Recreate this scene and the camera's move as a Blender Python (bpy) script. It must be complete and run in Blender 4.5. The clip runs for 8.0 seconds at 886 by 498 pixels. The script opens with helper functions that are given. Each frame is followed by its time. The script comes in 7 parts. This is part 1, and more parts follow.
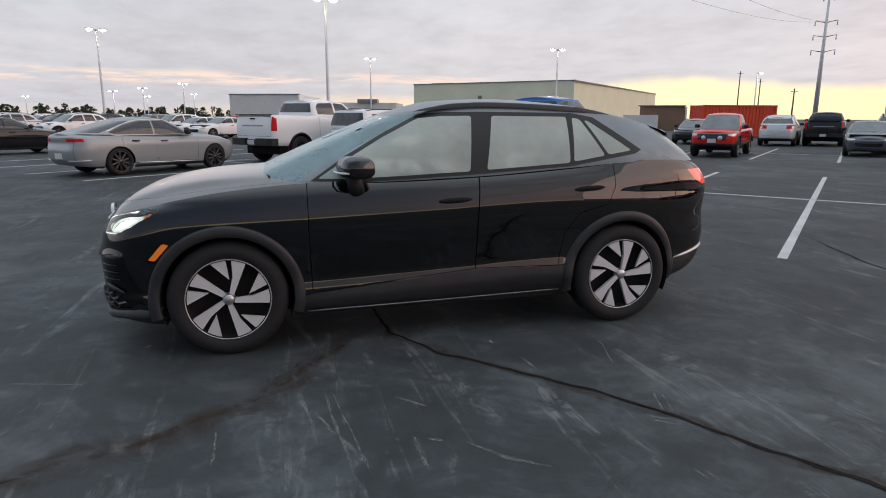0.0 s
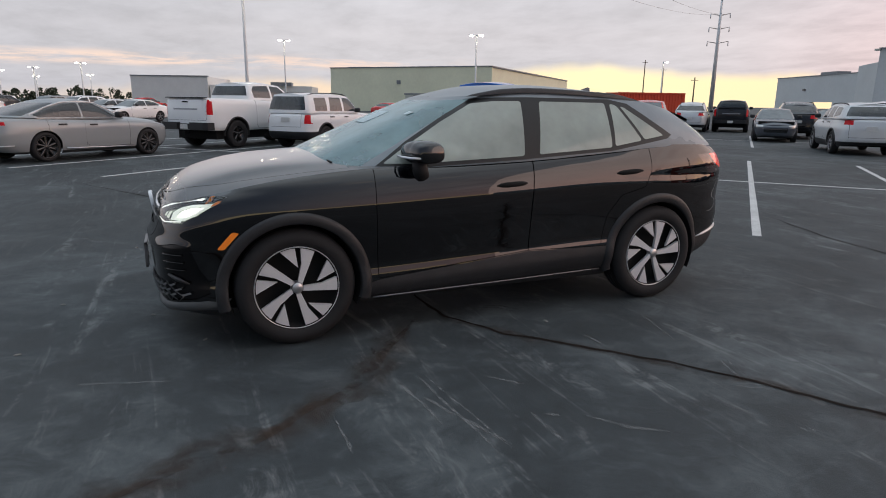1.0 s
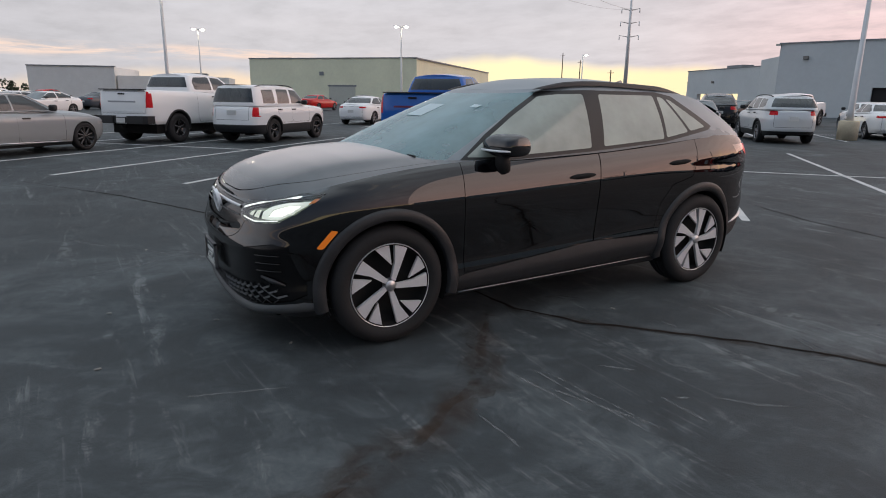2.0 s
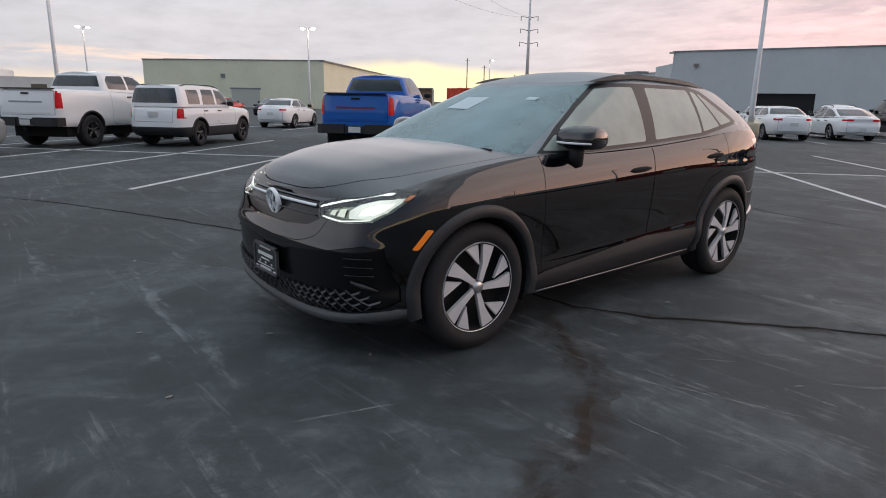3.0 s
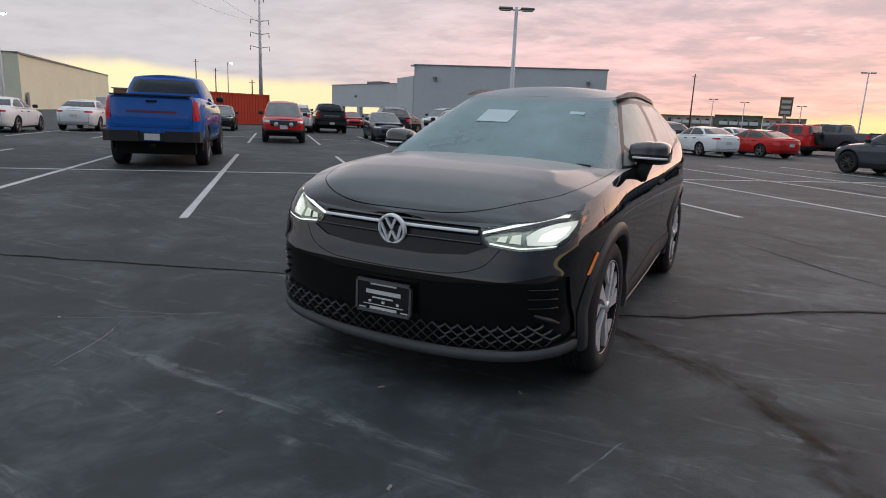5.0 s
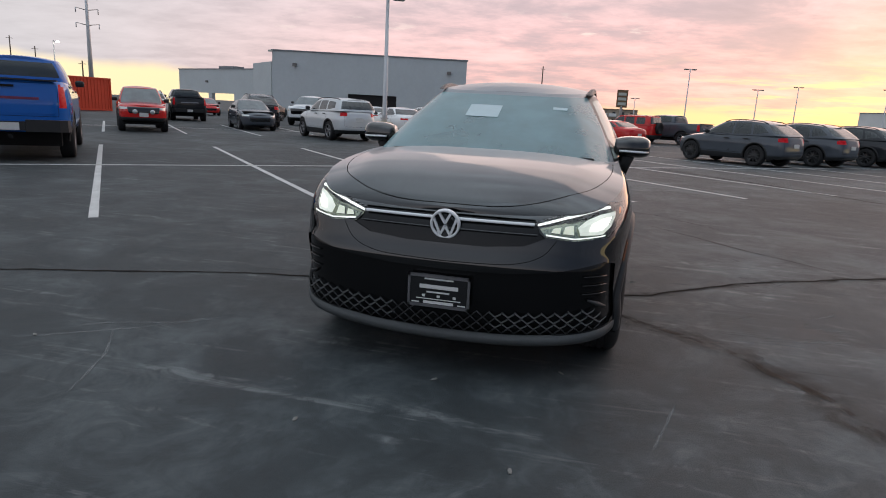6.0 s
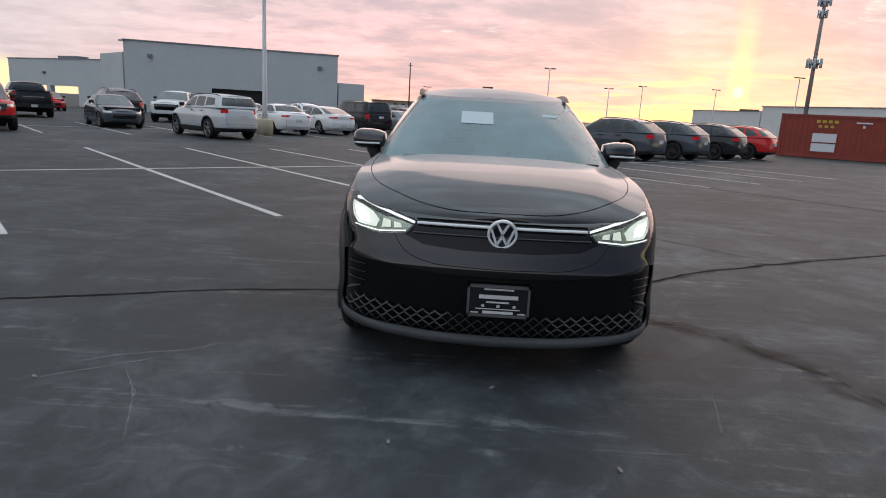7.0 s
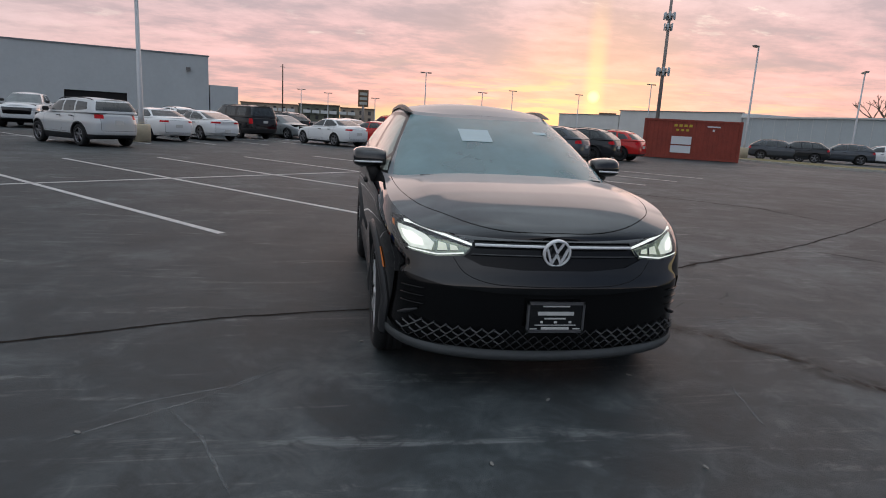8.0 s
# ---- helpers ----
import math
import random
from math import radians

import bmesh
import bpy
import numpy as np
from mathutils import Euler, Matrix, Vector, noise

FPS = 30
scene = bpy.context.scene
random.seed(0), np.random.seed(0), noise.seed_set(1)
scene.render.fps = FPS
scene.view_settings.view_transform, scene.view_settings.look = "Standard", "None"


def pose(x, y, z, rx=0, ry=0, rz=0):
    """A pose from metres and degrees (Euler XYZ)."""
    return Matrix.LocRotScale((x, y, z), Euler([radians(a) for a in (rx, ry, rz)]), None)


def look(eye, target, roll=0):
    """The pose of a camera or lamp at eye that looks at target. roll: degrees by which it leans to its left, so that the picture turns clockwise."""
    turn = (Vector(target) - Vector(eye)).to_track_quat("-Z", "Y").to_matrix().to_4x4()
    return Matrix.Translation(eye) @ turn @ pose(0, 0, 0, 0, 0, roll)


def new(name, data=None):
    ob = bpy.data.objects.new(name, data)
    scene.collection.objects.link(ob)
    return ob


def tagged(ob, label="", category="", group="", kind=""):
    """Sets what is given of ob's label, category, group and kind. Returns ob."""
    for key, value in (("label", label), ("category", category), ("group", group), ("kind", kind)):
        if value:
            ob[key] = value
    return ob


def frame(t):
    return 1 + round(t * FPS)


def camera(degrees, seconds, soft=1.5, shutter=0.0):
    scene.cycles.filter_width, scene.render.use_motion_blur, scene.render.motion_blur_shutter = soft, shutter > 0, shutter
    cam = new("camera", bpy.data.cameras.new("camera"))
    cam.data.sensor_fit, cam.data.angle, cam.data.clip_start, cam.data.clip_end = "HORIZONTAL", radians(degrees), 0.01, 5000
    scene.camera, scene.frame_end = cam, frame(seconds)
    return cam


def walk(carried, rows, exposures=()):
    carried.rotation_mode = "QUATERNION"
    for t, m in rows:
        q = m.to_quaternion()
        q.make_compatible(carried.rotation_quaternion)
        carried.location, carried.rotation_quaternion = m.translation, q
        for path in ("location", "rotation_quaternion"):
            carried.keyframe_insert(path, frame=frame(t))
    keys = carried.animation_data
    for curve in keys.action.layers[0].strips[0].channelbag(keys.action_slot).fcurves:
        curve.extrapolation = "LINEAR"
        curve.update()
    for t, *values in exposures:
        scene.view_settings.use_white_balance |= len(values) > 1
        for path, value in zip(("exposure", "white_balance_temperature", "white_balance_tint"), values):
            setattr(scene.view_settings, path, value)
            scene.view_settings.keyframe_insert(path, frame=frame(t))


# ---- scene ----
cam = camera(71.0, 8.0, soft=1.0)
PATH = [
    (0, (-1.057, -4.892, 1.5), (-0.55, -3.003, 1.085), 0.3),
    (0.5, (-1.529, -4.821, 1.489), (-0.888, -2.978, 1.052), 0.6),
    (1, (-1.992, -4.64, 1.492), (-1.233, -2.847, 1.034), 0.8),
    (1.5, (-2.473, -4.438, 1.505), (-1.604, -2.7, 1.031), 0.8),
    (3, (-3.667, -3.407, 1.389), (-2.442, -1.894, 0.927), 1.0),
    (3.5, (-3.973, -2.944, 1.349), (-2.601, -1.559, 0.904), 1.4),
    (4, (-4.251, -2.49, 1.343), (-2.736, -1.257, 0.912), 1.8),
    (4.5, (-4.496, -2.02, 1.359), (-2.858, -0.952, 0.941), 2.1),
    (6, (-5.163, -0.714, 1.36), (-3.264, -0.256, 0.928), 3.0),
    (6.5, (-5.264, -0.25, 1.373), (-3.327, -0.006, 0.939), 3.1),
    (7, (-5.3, 0.225, 1.394), (-3.346, 0.271, 0.97), 3.2),
    (7.5, (-5.347, 0.715, 1.439), (-3.394, 0.572, 1.031), 3.2),
    (8, (-5.279, 1.173, 1.457), (-3.349, 0.828, 1.062), 3.2),
]
walk(cam, [(t, look(eye, target, roll)) for t, eye, target, roll in PATH],
     exposures=[(0, 0.32), (1.5, 0.20), (3.5, 0.37), (4.5, 0.14), (7, 0.27), (7.5, 0.28), (8, 0.0)])

# world: dusk sky under a broken cloud deck, sun low in the west
SUN_AZ, SUN_EL = radians(-22.6), radians(3.0)
SUN_DIR = Vector((math.cos(SUN_AZ) * math.cos(SUN_EL), math.sin(SUN_AZ) * math.cos(SUN_EL), math.sin(SUN_EL)))


class Nodes:
    """A small wrapper that makes node trees short to write."""

    def __init__(self, tree):
        self.tree = tree
        tree.nodes.clear()

    def add(self, kind, values=None, operation=None, use_clamp=False, blend_type=None, interpolation_type=None):
        node = self.tree.nodes.new(kind)
        if operation:
            node.operation = operation
        if use_clamp:
            node.use_clamp = True
        if blend_type:
            node.data_type, node.blend_type = "RGBA", blend_type
        if interpolation_type:
            node.interpolation_type = interpolation_type
        for key, value in (values or {}).items():
            if isinstance(value, bpy.types.NodeSocket):
                self.tree.links.new(value, node.inputs[key])
            else:
                node.inputs[key].default_value = value
        return node

    def math(self, op, a, b=0.0, c=0.0, clamp=False):
        return self.add("ShaderNodeMath", {0: a, 1: b, 2: c}, operation=op, use_clamp=clamp).outputs[0]

    def ramp(self, fac, stops, mode="LINEAR"):
        node = self.add("ShaderNodeValToRGB", {0: fac})
        node.color_ramp.interpolation = mode
        els = node.color_ramp.elements
        while len(els) < len(stops):
            els.new(0.5)
        for el, (p, c) in zip(els, stops):
            el.position = p
            el.color = (*c, 1) if isinstance(c, tuple) else (c, c, c, 1)
        return node.outputs[0]

    def mix(self, fac, a, b, blend="MIX"):
        node = self.add("ShaderNodeMix", blend_type=blend)
        for i, v in ((0, fac), (6, a), (7, b)):
            if isinstance(v, bpy.types.NodeSocket):
                self.tree.links.new(v, node.inputs[i])
            else:
                node.inputs[i].default_value = v if i == 0 else ((*v, 1) if len(v) == 3 else v)
        return node.outputs[2]

    def noise(self, vec, scale, detail=4.0, rough=0.55, distort=0.0):
        return self.add("ShaderNodeTexNoise", {"Vector": vec, "Scale": scale, "Detail": detail, "Roughness": rough, "Distortion": distort}).outputs[0]


def smooth(n, x, a, b):
    return n.add("ShaderNodeMapRange", {0: x, 1: a, 2: b, 3: 0.0, 4: 1.0}, interpolation_type="SMOOTHSTEP").outputs[0]


world = bpy.data.worlds.new("dusk_sky")
scene.world = world
world.use_nodes = True
n = Nodes(world.node_tree)
ray = n.add("ShaderNodeTexCoord").outputs["Generated"]
sep = n.add("ShaderNodeSeparateXYZ", {0: ray})
dx, dy, dz = sep.outputs
flat = n.add("ShaderNodeVectorMath", {0: n.add("ShaderNodeCombineXYZ", {0: dx, 1: dy, 2: 0.0}).outputs[0]}, operation="NORMALIZE").outputs[0]
toward = n.add("ShaderNodeVectorMath", {0: flat, 1: (math.cos(SUN_AZ), math.sin(SUN_AZ), 0)}, operation="DOT_PRODUCT").outputs["Value"]
up = n.math("MAXIMUM", dz, 0.0)
# cloud deck seen in perspective: plane coordinates, stretched across the view of the sun
lift = n.math("ADD", up, 0.13)
px, py = n.math("DIVIDE", dx, lift), n.math("DIVIDE", dy, lift)
plane = n.add("ShaderNodeCombineXYZ", {0: px, 1: py, 2: 0.0}).outputs[0]
streak = n.add("ShaderNodeMapping", {0: plane, 2: (0, 0, radians(22)), 3: (1.0, 0.72, 1.0)}).outputs[0]
big = n.noise(streak, 0.62, 6.0, 0.6, 0.2)
fine = n.noise(streak, 2.9, 9.0, 0.64, 0.15)
puff = n.noise(streak, 6.5, 8.0, 0.62, 0.1)
cloud = n.math("ADD", n.math("MULTIPLY", big, 0.40), n.math("MULTIPLY", fine, 0.60))
near_sun = smooth(n, toward, 0.30, 1.0)
pink = n.ramp(up, [(0.0, (0.98, 0.54, 0.44)), (0.05, (0.93, 0.51, 0.49)), (0.12, (0.85, 0.52, 0.525)), (0.20, (0.76, 0.57, 0.59)), (0.30, (0.69, 0.60, 0.61)), (0.45, (0.56, 0.55, 0.60)), (0.65, (0.60, 0.65, 0.71)), (1.0, (1.20, 1.32, 1.42))])
grey = n.ramp(up, [(0.0, (0.70, 0.68, 0.71)), (0.1, (0.76, 0.72, 0.74)), (0.22, (0.74, 0.73, 0.76)), (0.40, (0.60, 0.62, 0.67)), (0.65, (0.60, 0.65, 0.71)), (1.0, (1.20, 1.32, 1.42))])
deck = n.mix(near_sun, grey, pink)
dusk = n.ramp(n.math("MULTIPLY_ADD", toward, 0.5, 0.5), [(0.0, (0.95, 1.0, 1.08)), (0.12, (0.76, 0.79, 0.84)), (0.28, (0.70, 0.72, 0.75)), (0.45, (0.80, 0.81, 0.83)), (0.62, (0.80, 0.80, 0.82)), (0.76, (0.88, 0.87, 0.88)), (0.92, (1.0, 1.0, 1.0))])
deck = n.mix(1.0, deck, dusk, "MULTIPLY")
# the deck is thick and dark to the south-east, away from the glow
away = n.add("ShaderNodeVectorMath", {0: flat, 1: (math.cos(radians(-120)), math.sin(radians(-120)), 0)}, operation="DOT_PRODUCT").outputs["Value"]
murk = n.math("MULTIPLY", smooth(n, away, 0.45, 0.95), n.math("SUBTRACT", 1.0, smooth(n, up, 0.55, 0.95)))
deck = n.mix(murk, deck, n.mix(1.0, deck, (0.40, 0.46, 0.57), "MULTIPLY"))
shade = n.ramp(cloud, [(0.36, 0.70), (0.5, 1.0), (0.64, 1.22)])
deck = n.mix(n.math("MULTIPLY_ADD", near_sun, 0.60, 0.40), deck, n.mix(1.0, deck, shade, "MULTIPLY"))
heavy = n.math("MULTIPLY", n.math("SUBTRACT", 1.0, smooth(n, cloud, 0.40, 0.57)), near_sun)
deck = n.mix(n.math("MULTIPLY", heavy, 0.60), deck, (0.50, 0.43, 0.485))
# thin places in the deck glow towards the sun
gap = n.math("MULTIPLY", n.math("MULTIPLY", smooth(n, puff, 0.55, 0.68), smooth(n, big, 0.44, 0.60)), n.math("MULTIPLY", near_sun, smooth(n, up, 0.07, 0.17)))
deck = n.mix(n.math("MULTIPLY", gap, 0.9), deck, (1.08, 0.95, 0.84))
# clear strip under the deck: it is deepest towards the west-north-west and thins out to the east
edge = n.math("ADD", n.math("MULTIPLY", n.noise(flat, 3.0, 5.0, 0.6), 0.05), n.math("MULTIPLY", n.noise(streak, 0.9, 3.0, 0.5), 0.02))
width = n.ramp(n.math("MULTIPLY_ADD", toward, 0.5, 0.5), [(0.22, 0.010), (0.32, 0.022), (0.42, 0.030), (0.62, 0.056), (0.8, 0.030), (0.93, 0.016), (1.0, 0.012)])
top = n.math("ADD", width, n.math("SUBTRACT", edge, 0.034))
clear = n.math("SUBTRACT", 1.0, smooth(n, n.math("SUBTRACT", up, top), -0.010, 0.010))
strip = n.ramp(n.math("MULTIPLY_ADD", toward, 0.5, 0.5), [(0.2, (0.60, 0.54, 0.52)), (0.42, (0.88, 0.70, 0.52)), (0.62, (1.06, 0.90, 0.55)), (0.85, (1.08, 0.81, 0.48)), (1.0, (1.13, 0.74, 0.38))])
bands = n.add("ShaderNodeMapping", {0: ray, 3: (5.0, 5.0, 55.0)}).outputs[0]
lit = n.math("MULTIPLY", smooth(n, n.noise(bands, 1.0, 6.0, 0.6, 0.4), 0.50, 0.60), n.math("SUBTRACT", 1.0, smooth(n, up, 0.045, 0.11)))
lit = n.math("MULTIPLY", lit, smooth(n, toward, 0.93, 0.995))
deck = n.mix(n.math("MULTIPLY", lit, 0.70), deck, (1.12, 0.80, 0.40))
sky = n.mix(clear, deck, strip)
# a thin lit seam in the deck towards the north-east
seam_at = n.math("MULTIPLY_ADD", n.noise(flat, 2.2, 4.0, 0.6), 0.034, 0.040)
seam = n.math("SUBTRACT", 1.0, smooth(n, n.math("ABSOLUTE", n.math("SUBTRACT", up, seam_at)), 0.002, 0.014))
seam = n.math("MULTIPLY", n.math("MULTIPLY", seam, smooth(n, n.noise(bands, 1.6, 5.0, 0.65, 0.3), 0.40, 0.62)), n.math("SUBTRACT", 1.0, smooth(n, toward, -0.18, 0.10)))
sky = n.mix(n.math("MULTIPLY", seam, 0.75), sky, (0.98, 0.72, 0.58))
# the glow and the pillar over the hidden sun
aim = n.add("ShaderNodeVectorMath", {0: ray, 1: tuple(SUN_DIR)}, operation="DOT_PRODUCT").outputs["Value"]
halo = smooth(n, aim, math.cos(radians(10)), 1.0)
core = smooth(n, aim, math.cos(radians(0.6)), 1.0)
across = n.add("ShaderNodeVectorMath", {0: ray, 1: (-math.sin(SUN_AZ), math.cos(SUN_AZ), 0)}, operation="DOT_PRODUCT").outputs["Value"]
pillar = n.math("MULTIPLY", n.math("SUBTRACT", 1.0, smooth(n, n.math("ABSOLUTE", across), 0.002, 0.022)), n.math("SUBTRACT", 1.0, smooth(n, up, 0.06, 0.23)))
pillar = n.math("MULTIPLY", pillar, n.math("GREATER_THAN", toward, 0.0))
sky = n.mix(n.math("MULTIPLY", halo, 0.22), sky, (1.08, 0.60, 0.34))
sky = n.mix(n.math("MULTIPLY", pillar, 0.58), sky, (1.30, 0.86, 0.42))
sky = n.mix(core, sky, (1.8, 1.4, 0.7))
nishita = n.add("ShaderNodeTexSky")
nishita.sky_type, nishita.sun_disc = "NISHITA", False
nishita.sun_elevation, nishita.sun_rotation = SUN_EL, radians(90) - SUN_AZ
clouds_bg = n.add("ShaderNodeBackground", {"Color": sky, "Strength": 0.95})
air_bg = n.add("ShaderNodeBackground", {"Color": nishita.outputs[0], "Strength": 0.012})
both = n.add("ShaderNodeAddShader", {0: clouds_bg.outputs[0], 1: air_bg.outputs[0]})
n.add("ShaderNodeOutputWorld", {0: both.outputs[0]})

sun = new("sun", bpy.data.lights.new("sun", "SUN"))
sun.data.energy, sun.data.angle, sun.data.color = 1.25, radians(82), (1.0, 0.70, 0.58)
sun.matrix_world = look(SUN_DIR * 50, (0, 0, 0))

# materials
def material(name, color, rough=0.5, metal=0.0, vary=0.0, scale=5.0, bump=0.0, bump_scale=60.0, spec=0.5, coat=0.0, emit=None, power=0.0, trans=0.0, ior=1.45, detail=5.0):
    """A principled surface with colour mottling and fine relief in object space."""
    mat = bpy.data.materials.new(name)
    mat.use_nodes = True
    n = Nodes(mat.node_tree)
    co = n.add("ShaderNodeTexCoord").outputs["Object"]
    ins = {"Roughness": rough, "Metallic": metal, "Specular IOR Level": spec, "Coat Weight": coat, "Coat Roughness": 0.05, "Transmission Weight": trans, "IOR": ior}
    base = (*color, 1)
    if vary:
        f = n.noise(co, scale, detail, 0.6)
        g = n.noise(co, scale * 9, 4.0, 0.6)
        f = n.math("MULTIPLY_ADD", g, 0.4, n.math("MULTIPLY", f, 0.6))
        lo, hi = tuple(c * (1 - vary) for c in color), tuple(min(1, c * (1 + vary)) for c in color)
        base = n.ramp(f, [(0.3, lo), (0.7, hi)])
        ins["Roughness"] = n.math("MULTIPLY_ADD", f, 0.25, rough - 0.1, clamp=True)
    ins["Base Color"] = base
    if bump:
        h = n.noise(co, bump_scale, 4.0, 0.6)
        ins["Normal"] = n.add("ShaderNodeBump", {"Strength": bump, "Distance": 0.01, "Height": h}).outputs[0]
    if emit:
        ins["Emission Color"], ins["Emission Strength"] = (*emit, 1), power
    bsdf = n.add("ShaderNodeBsdfPrincipled", ins)
    n.add("ShaderNodeOutputMaterial", {0: bsdf.outputs[0]})
    return mat


def paint(name, color, pale_top=0.35, metal=0.0, rough=0.04, ior=1.5, haze=0.75, low=0.52, high=0.96, sheen=0.0):
    """Car paint under a clear coat, with a film of dew and dust that settles on the faces that look up; its pale tint
    and sheen also imitate sky light there.
    """
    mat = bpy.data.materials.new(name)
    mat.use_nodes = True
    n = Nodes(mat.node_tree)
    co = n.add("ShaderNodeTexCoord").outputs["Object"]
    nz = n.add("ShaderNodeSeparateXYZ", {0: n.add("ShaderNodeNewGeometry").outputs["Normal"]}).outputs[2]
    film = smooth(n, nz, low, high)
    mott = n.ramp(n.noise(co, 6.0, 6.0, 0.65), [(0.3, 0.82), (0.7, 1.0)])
    film = n.math("MULTIPLY", n.math("MULTIPLY", film, mott), pale_top)
    # paler where the normal points up: dew, plus sky brightness put into the colour
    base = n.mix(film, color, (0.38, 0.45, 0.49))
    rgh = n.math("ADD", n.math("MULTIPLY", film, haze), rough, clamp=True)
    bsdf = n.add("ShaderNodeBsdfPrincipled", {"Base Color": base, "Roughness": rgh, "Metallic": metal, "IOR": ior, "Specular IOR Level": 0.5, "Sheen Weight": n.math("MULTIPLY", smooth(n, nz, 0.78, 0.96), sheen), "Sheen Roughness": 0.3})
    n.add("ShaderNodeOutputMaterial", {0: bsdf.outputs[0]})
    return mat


def window_glass(name, tint, film=0.12, rough=0.02, film_color=(0.46, 0.58, 0.61), ior=1.7):
    """Tinted car glass with a thin greyish film on it: dew, and on parked windshields painted sky reflection."""
    mat = bpy.data.materials.new(name)
    mat.use_nodes = True
    n = Nodes(mat.node_tree)
    co = n.add("ShaderNodeTexCoord").outputs["Object"]
    clear = n.add("ShaderNodeBsdfTransparent", {0: (*tint, 1)})
    gloss = n.add("ShaderNodeBsdfGlossy", {"Color": (1, 1, 1, 1), "Roughness": rough})
    fres = n.add("ShaderNodeFresnel", {"IOR": ior}).outputs[0]
    pane = n.add("ShaderNodeMixShader", {0: fres, 1: clear.outputs[0], 2: gloss.outputs[0]})
    dew = n.add("ShaderNodeBsdfDiffuse", {"Color": (*film_color, 1)})
    f = n.ramp(n.noise(co, 2.3, 4.0, 0.6), [(0.3, film * 0.78), (0.7, film * 1.18)])
    both = n.add("ShaderNodeMixShader", {0: f, 1: pane.outputs[0], 2: dew.outputs[0]})
    n.add("ShaderNodeOutputMaterial", {0: both.outputs[0]})
    return mat


def asphalt():
    mat = bpy.data.materials.new("sealed_asphalt")
    mat.use_nodes = True
    n = Nodes(mat.node_tree)
    co = n.add("ShaderNodeTexCoord").outputs["Object"]
    broad = n.noise(co, 0.16, 6.0, 0.62, 0.5)
    patch = n.noise(co, 1.1, 7.0, 0.68, 0.6)
    smudge = n.noise(co, 3.4, 8.0, 0.72, 1.4)
    grain = n.noise(co, 140.0, 3.0, 0.7)
    tone = n.math("MULTIPLY_ADD", patch, 0.40, n.math("MULTIPLY_ADD", broad, 0.32, n.math("MULTIPLY", smudge, 0.28)))
    base = n.ramp(tone, [(0.40, (0.0235, 0.0285, 0.0305)), (0.5, (0.0400, 0.0485, 0.0520)), (0.60, (0.088, 0.103, 0.108))])
    # pale scuffs, long and thin, in three directions
    rubs = None
    for deg, long_, sc in ((35, 0.45, 1.0), (-50, 0.5, 1.3), (80, 0.35, 0.8)):
        turned = n.add("ShaderNodeMapping", {0: co, 2: (0, 0, radians(deg)), 3: (4.0, long_, 1)}).outputs[0]
        one = n.noise(turned, sc, 8.0, 0.72, 1.1)
        rubs = one if rubs is None else n.math("MAXIMUM", rubs, one)
    scuff = n.math("MULTIPLY", smooth(n, rubs, 0.57, 0.70), smooth(n, smudge, 0.40, 0.58))
    base = n.mix(n.math("MULTIPLY", scuff, 0.50), base, (0.25, 0.262, 0.262))
    blot = n.math("MULTIPLY", smooth(n, smudge, 0.56, 0.72), smooth(n, patch, 0.44, 0.62))
    base = n.mix(n.math("MULTIPLY", blot, 0.40), base, (0.14, 0.147, 0.147))
    base = n.mix(n.math("MULTIPLY", smooth(n, grain, 0.55, 0.75), 0.30), base, (0.12, 0.126, 0.126))
    h = n.math("MULTIPLY_ADD", grain, 0.7, n.math("MULTIPLY", n.noise(co, 35.0, 4.0, 0.6), 0.5))
    bump = n.add("ShaderNodeBump", {"Strength": 0.55, "Distance": 0.008, "Height": h}).outputs[0]
    rgh = n.math("MULTIPLY_ADD", smudge, 0.35, 0.50)
    bsdf = n.add("ShaderNodeBsdfPrincipled", {"Base Color": base, "Roughness": rgh, "Specular IOR Level": 0.27, "Normal": bump})
    n.add("ShaderNodeOutputMaterial", {0: bsdf.outputs[0]})
    return mat


def dirt(name, color, cover, scale):
    """A broken film of dirt that lets the surface below show through."""
    mat = bpy.data.materials.new(name)
    mat.use_nodes = True
    n = Nodes(mat.node_tree)
    co = n.add("ShaderNodeTexCoord").outputs["Object"]
    f = n.noise(co, scale, 6.0, 0.7, 0.4)
    f = n.math("MULTIPLY", smooth(n, f, 0.30, 0.66), cover)
    edge = n.add("ShaderNodeAttribute")
    edge.attribute_name = "cover"
    f = n.math("MULTIPLY", f, edge.outputs["Fac"])
    skin = n.add("ShaderNodeBsdfPrincipled", {"Base Color": (*color, 1), "Roughness": 0.9, "Specular IOR Level": 0.1})
    clear = n.add("ShaderNodeBsdfTransparent")
    both = n.add("ShaderNodeMixShader", {0: f, 1: clear.outputs[0], 2: skin.outputs[0]})
    n.add("ShaderNodeOutputMaterial", {0: both.outputs[0]})
    return mat


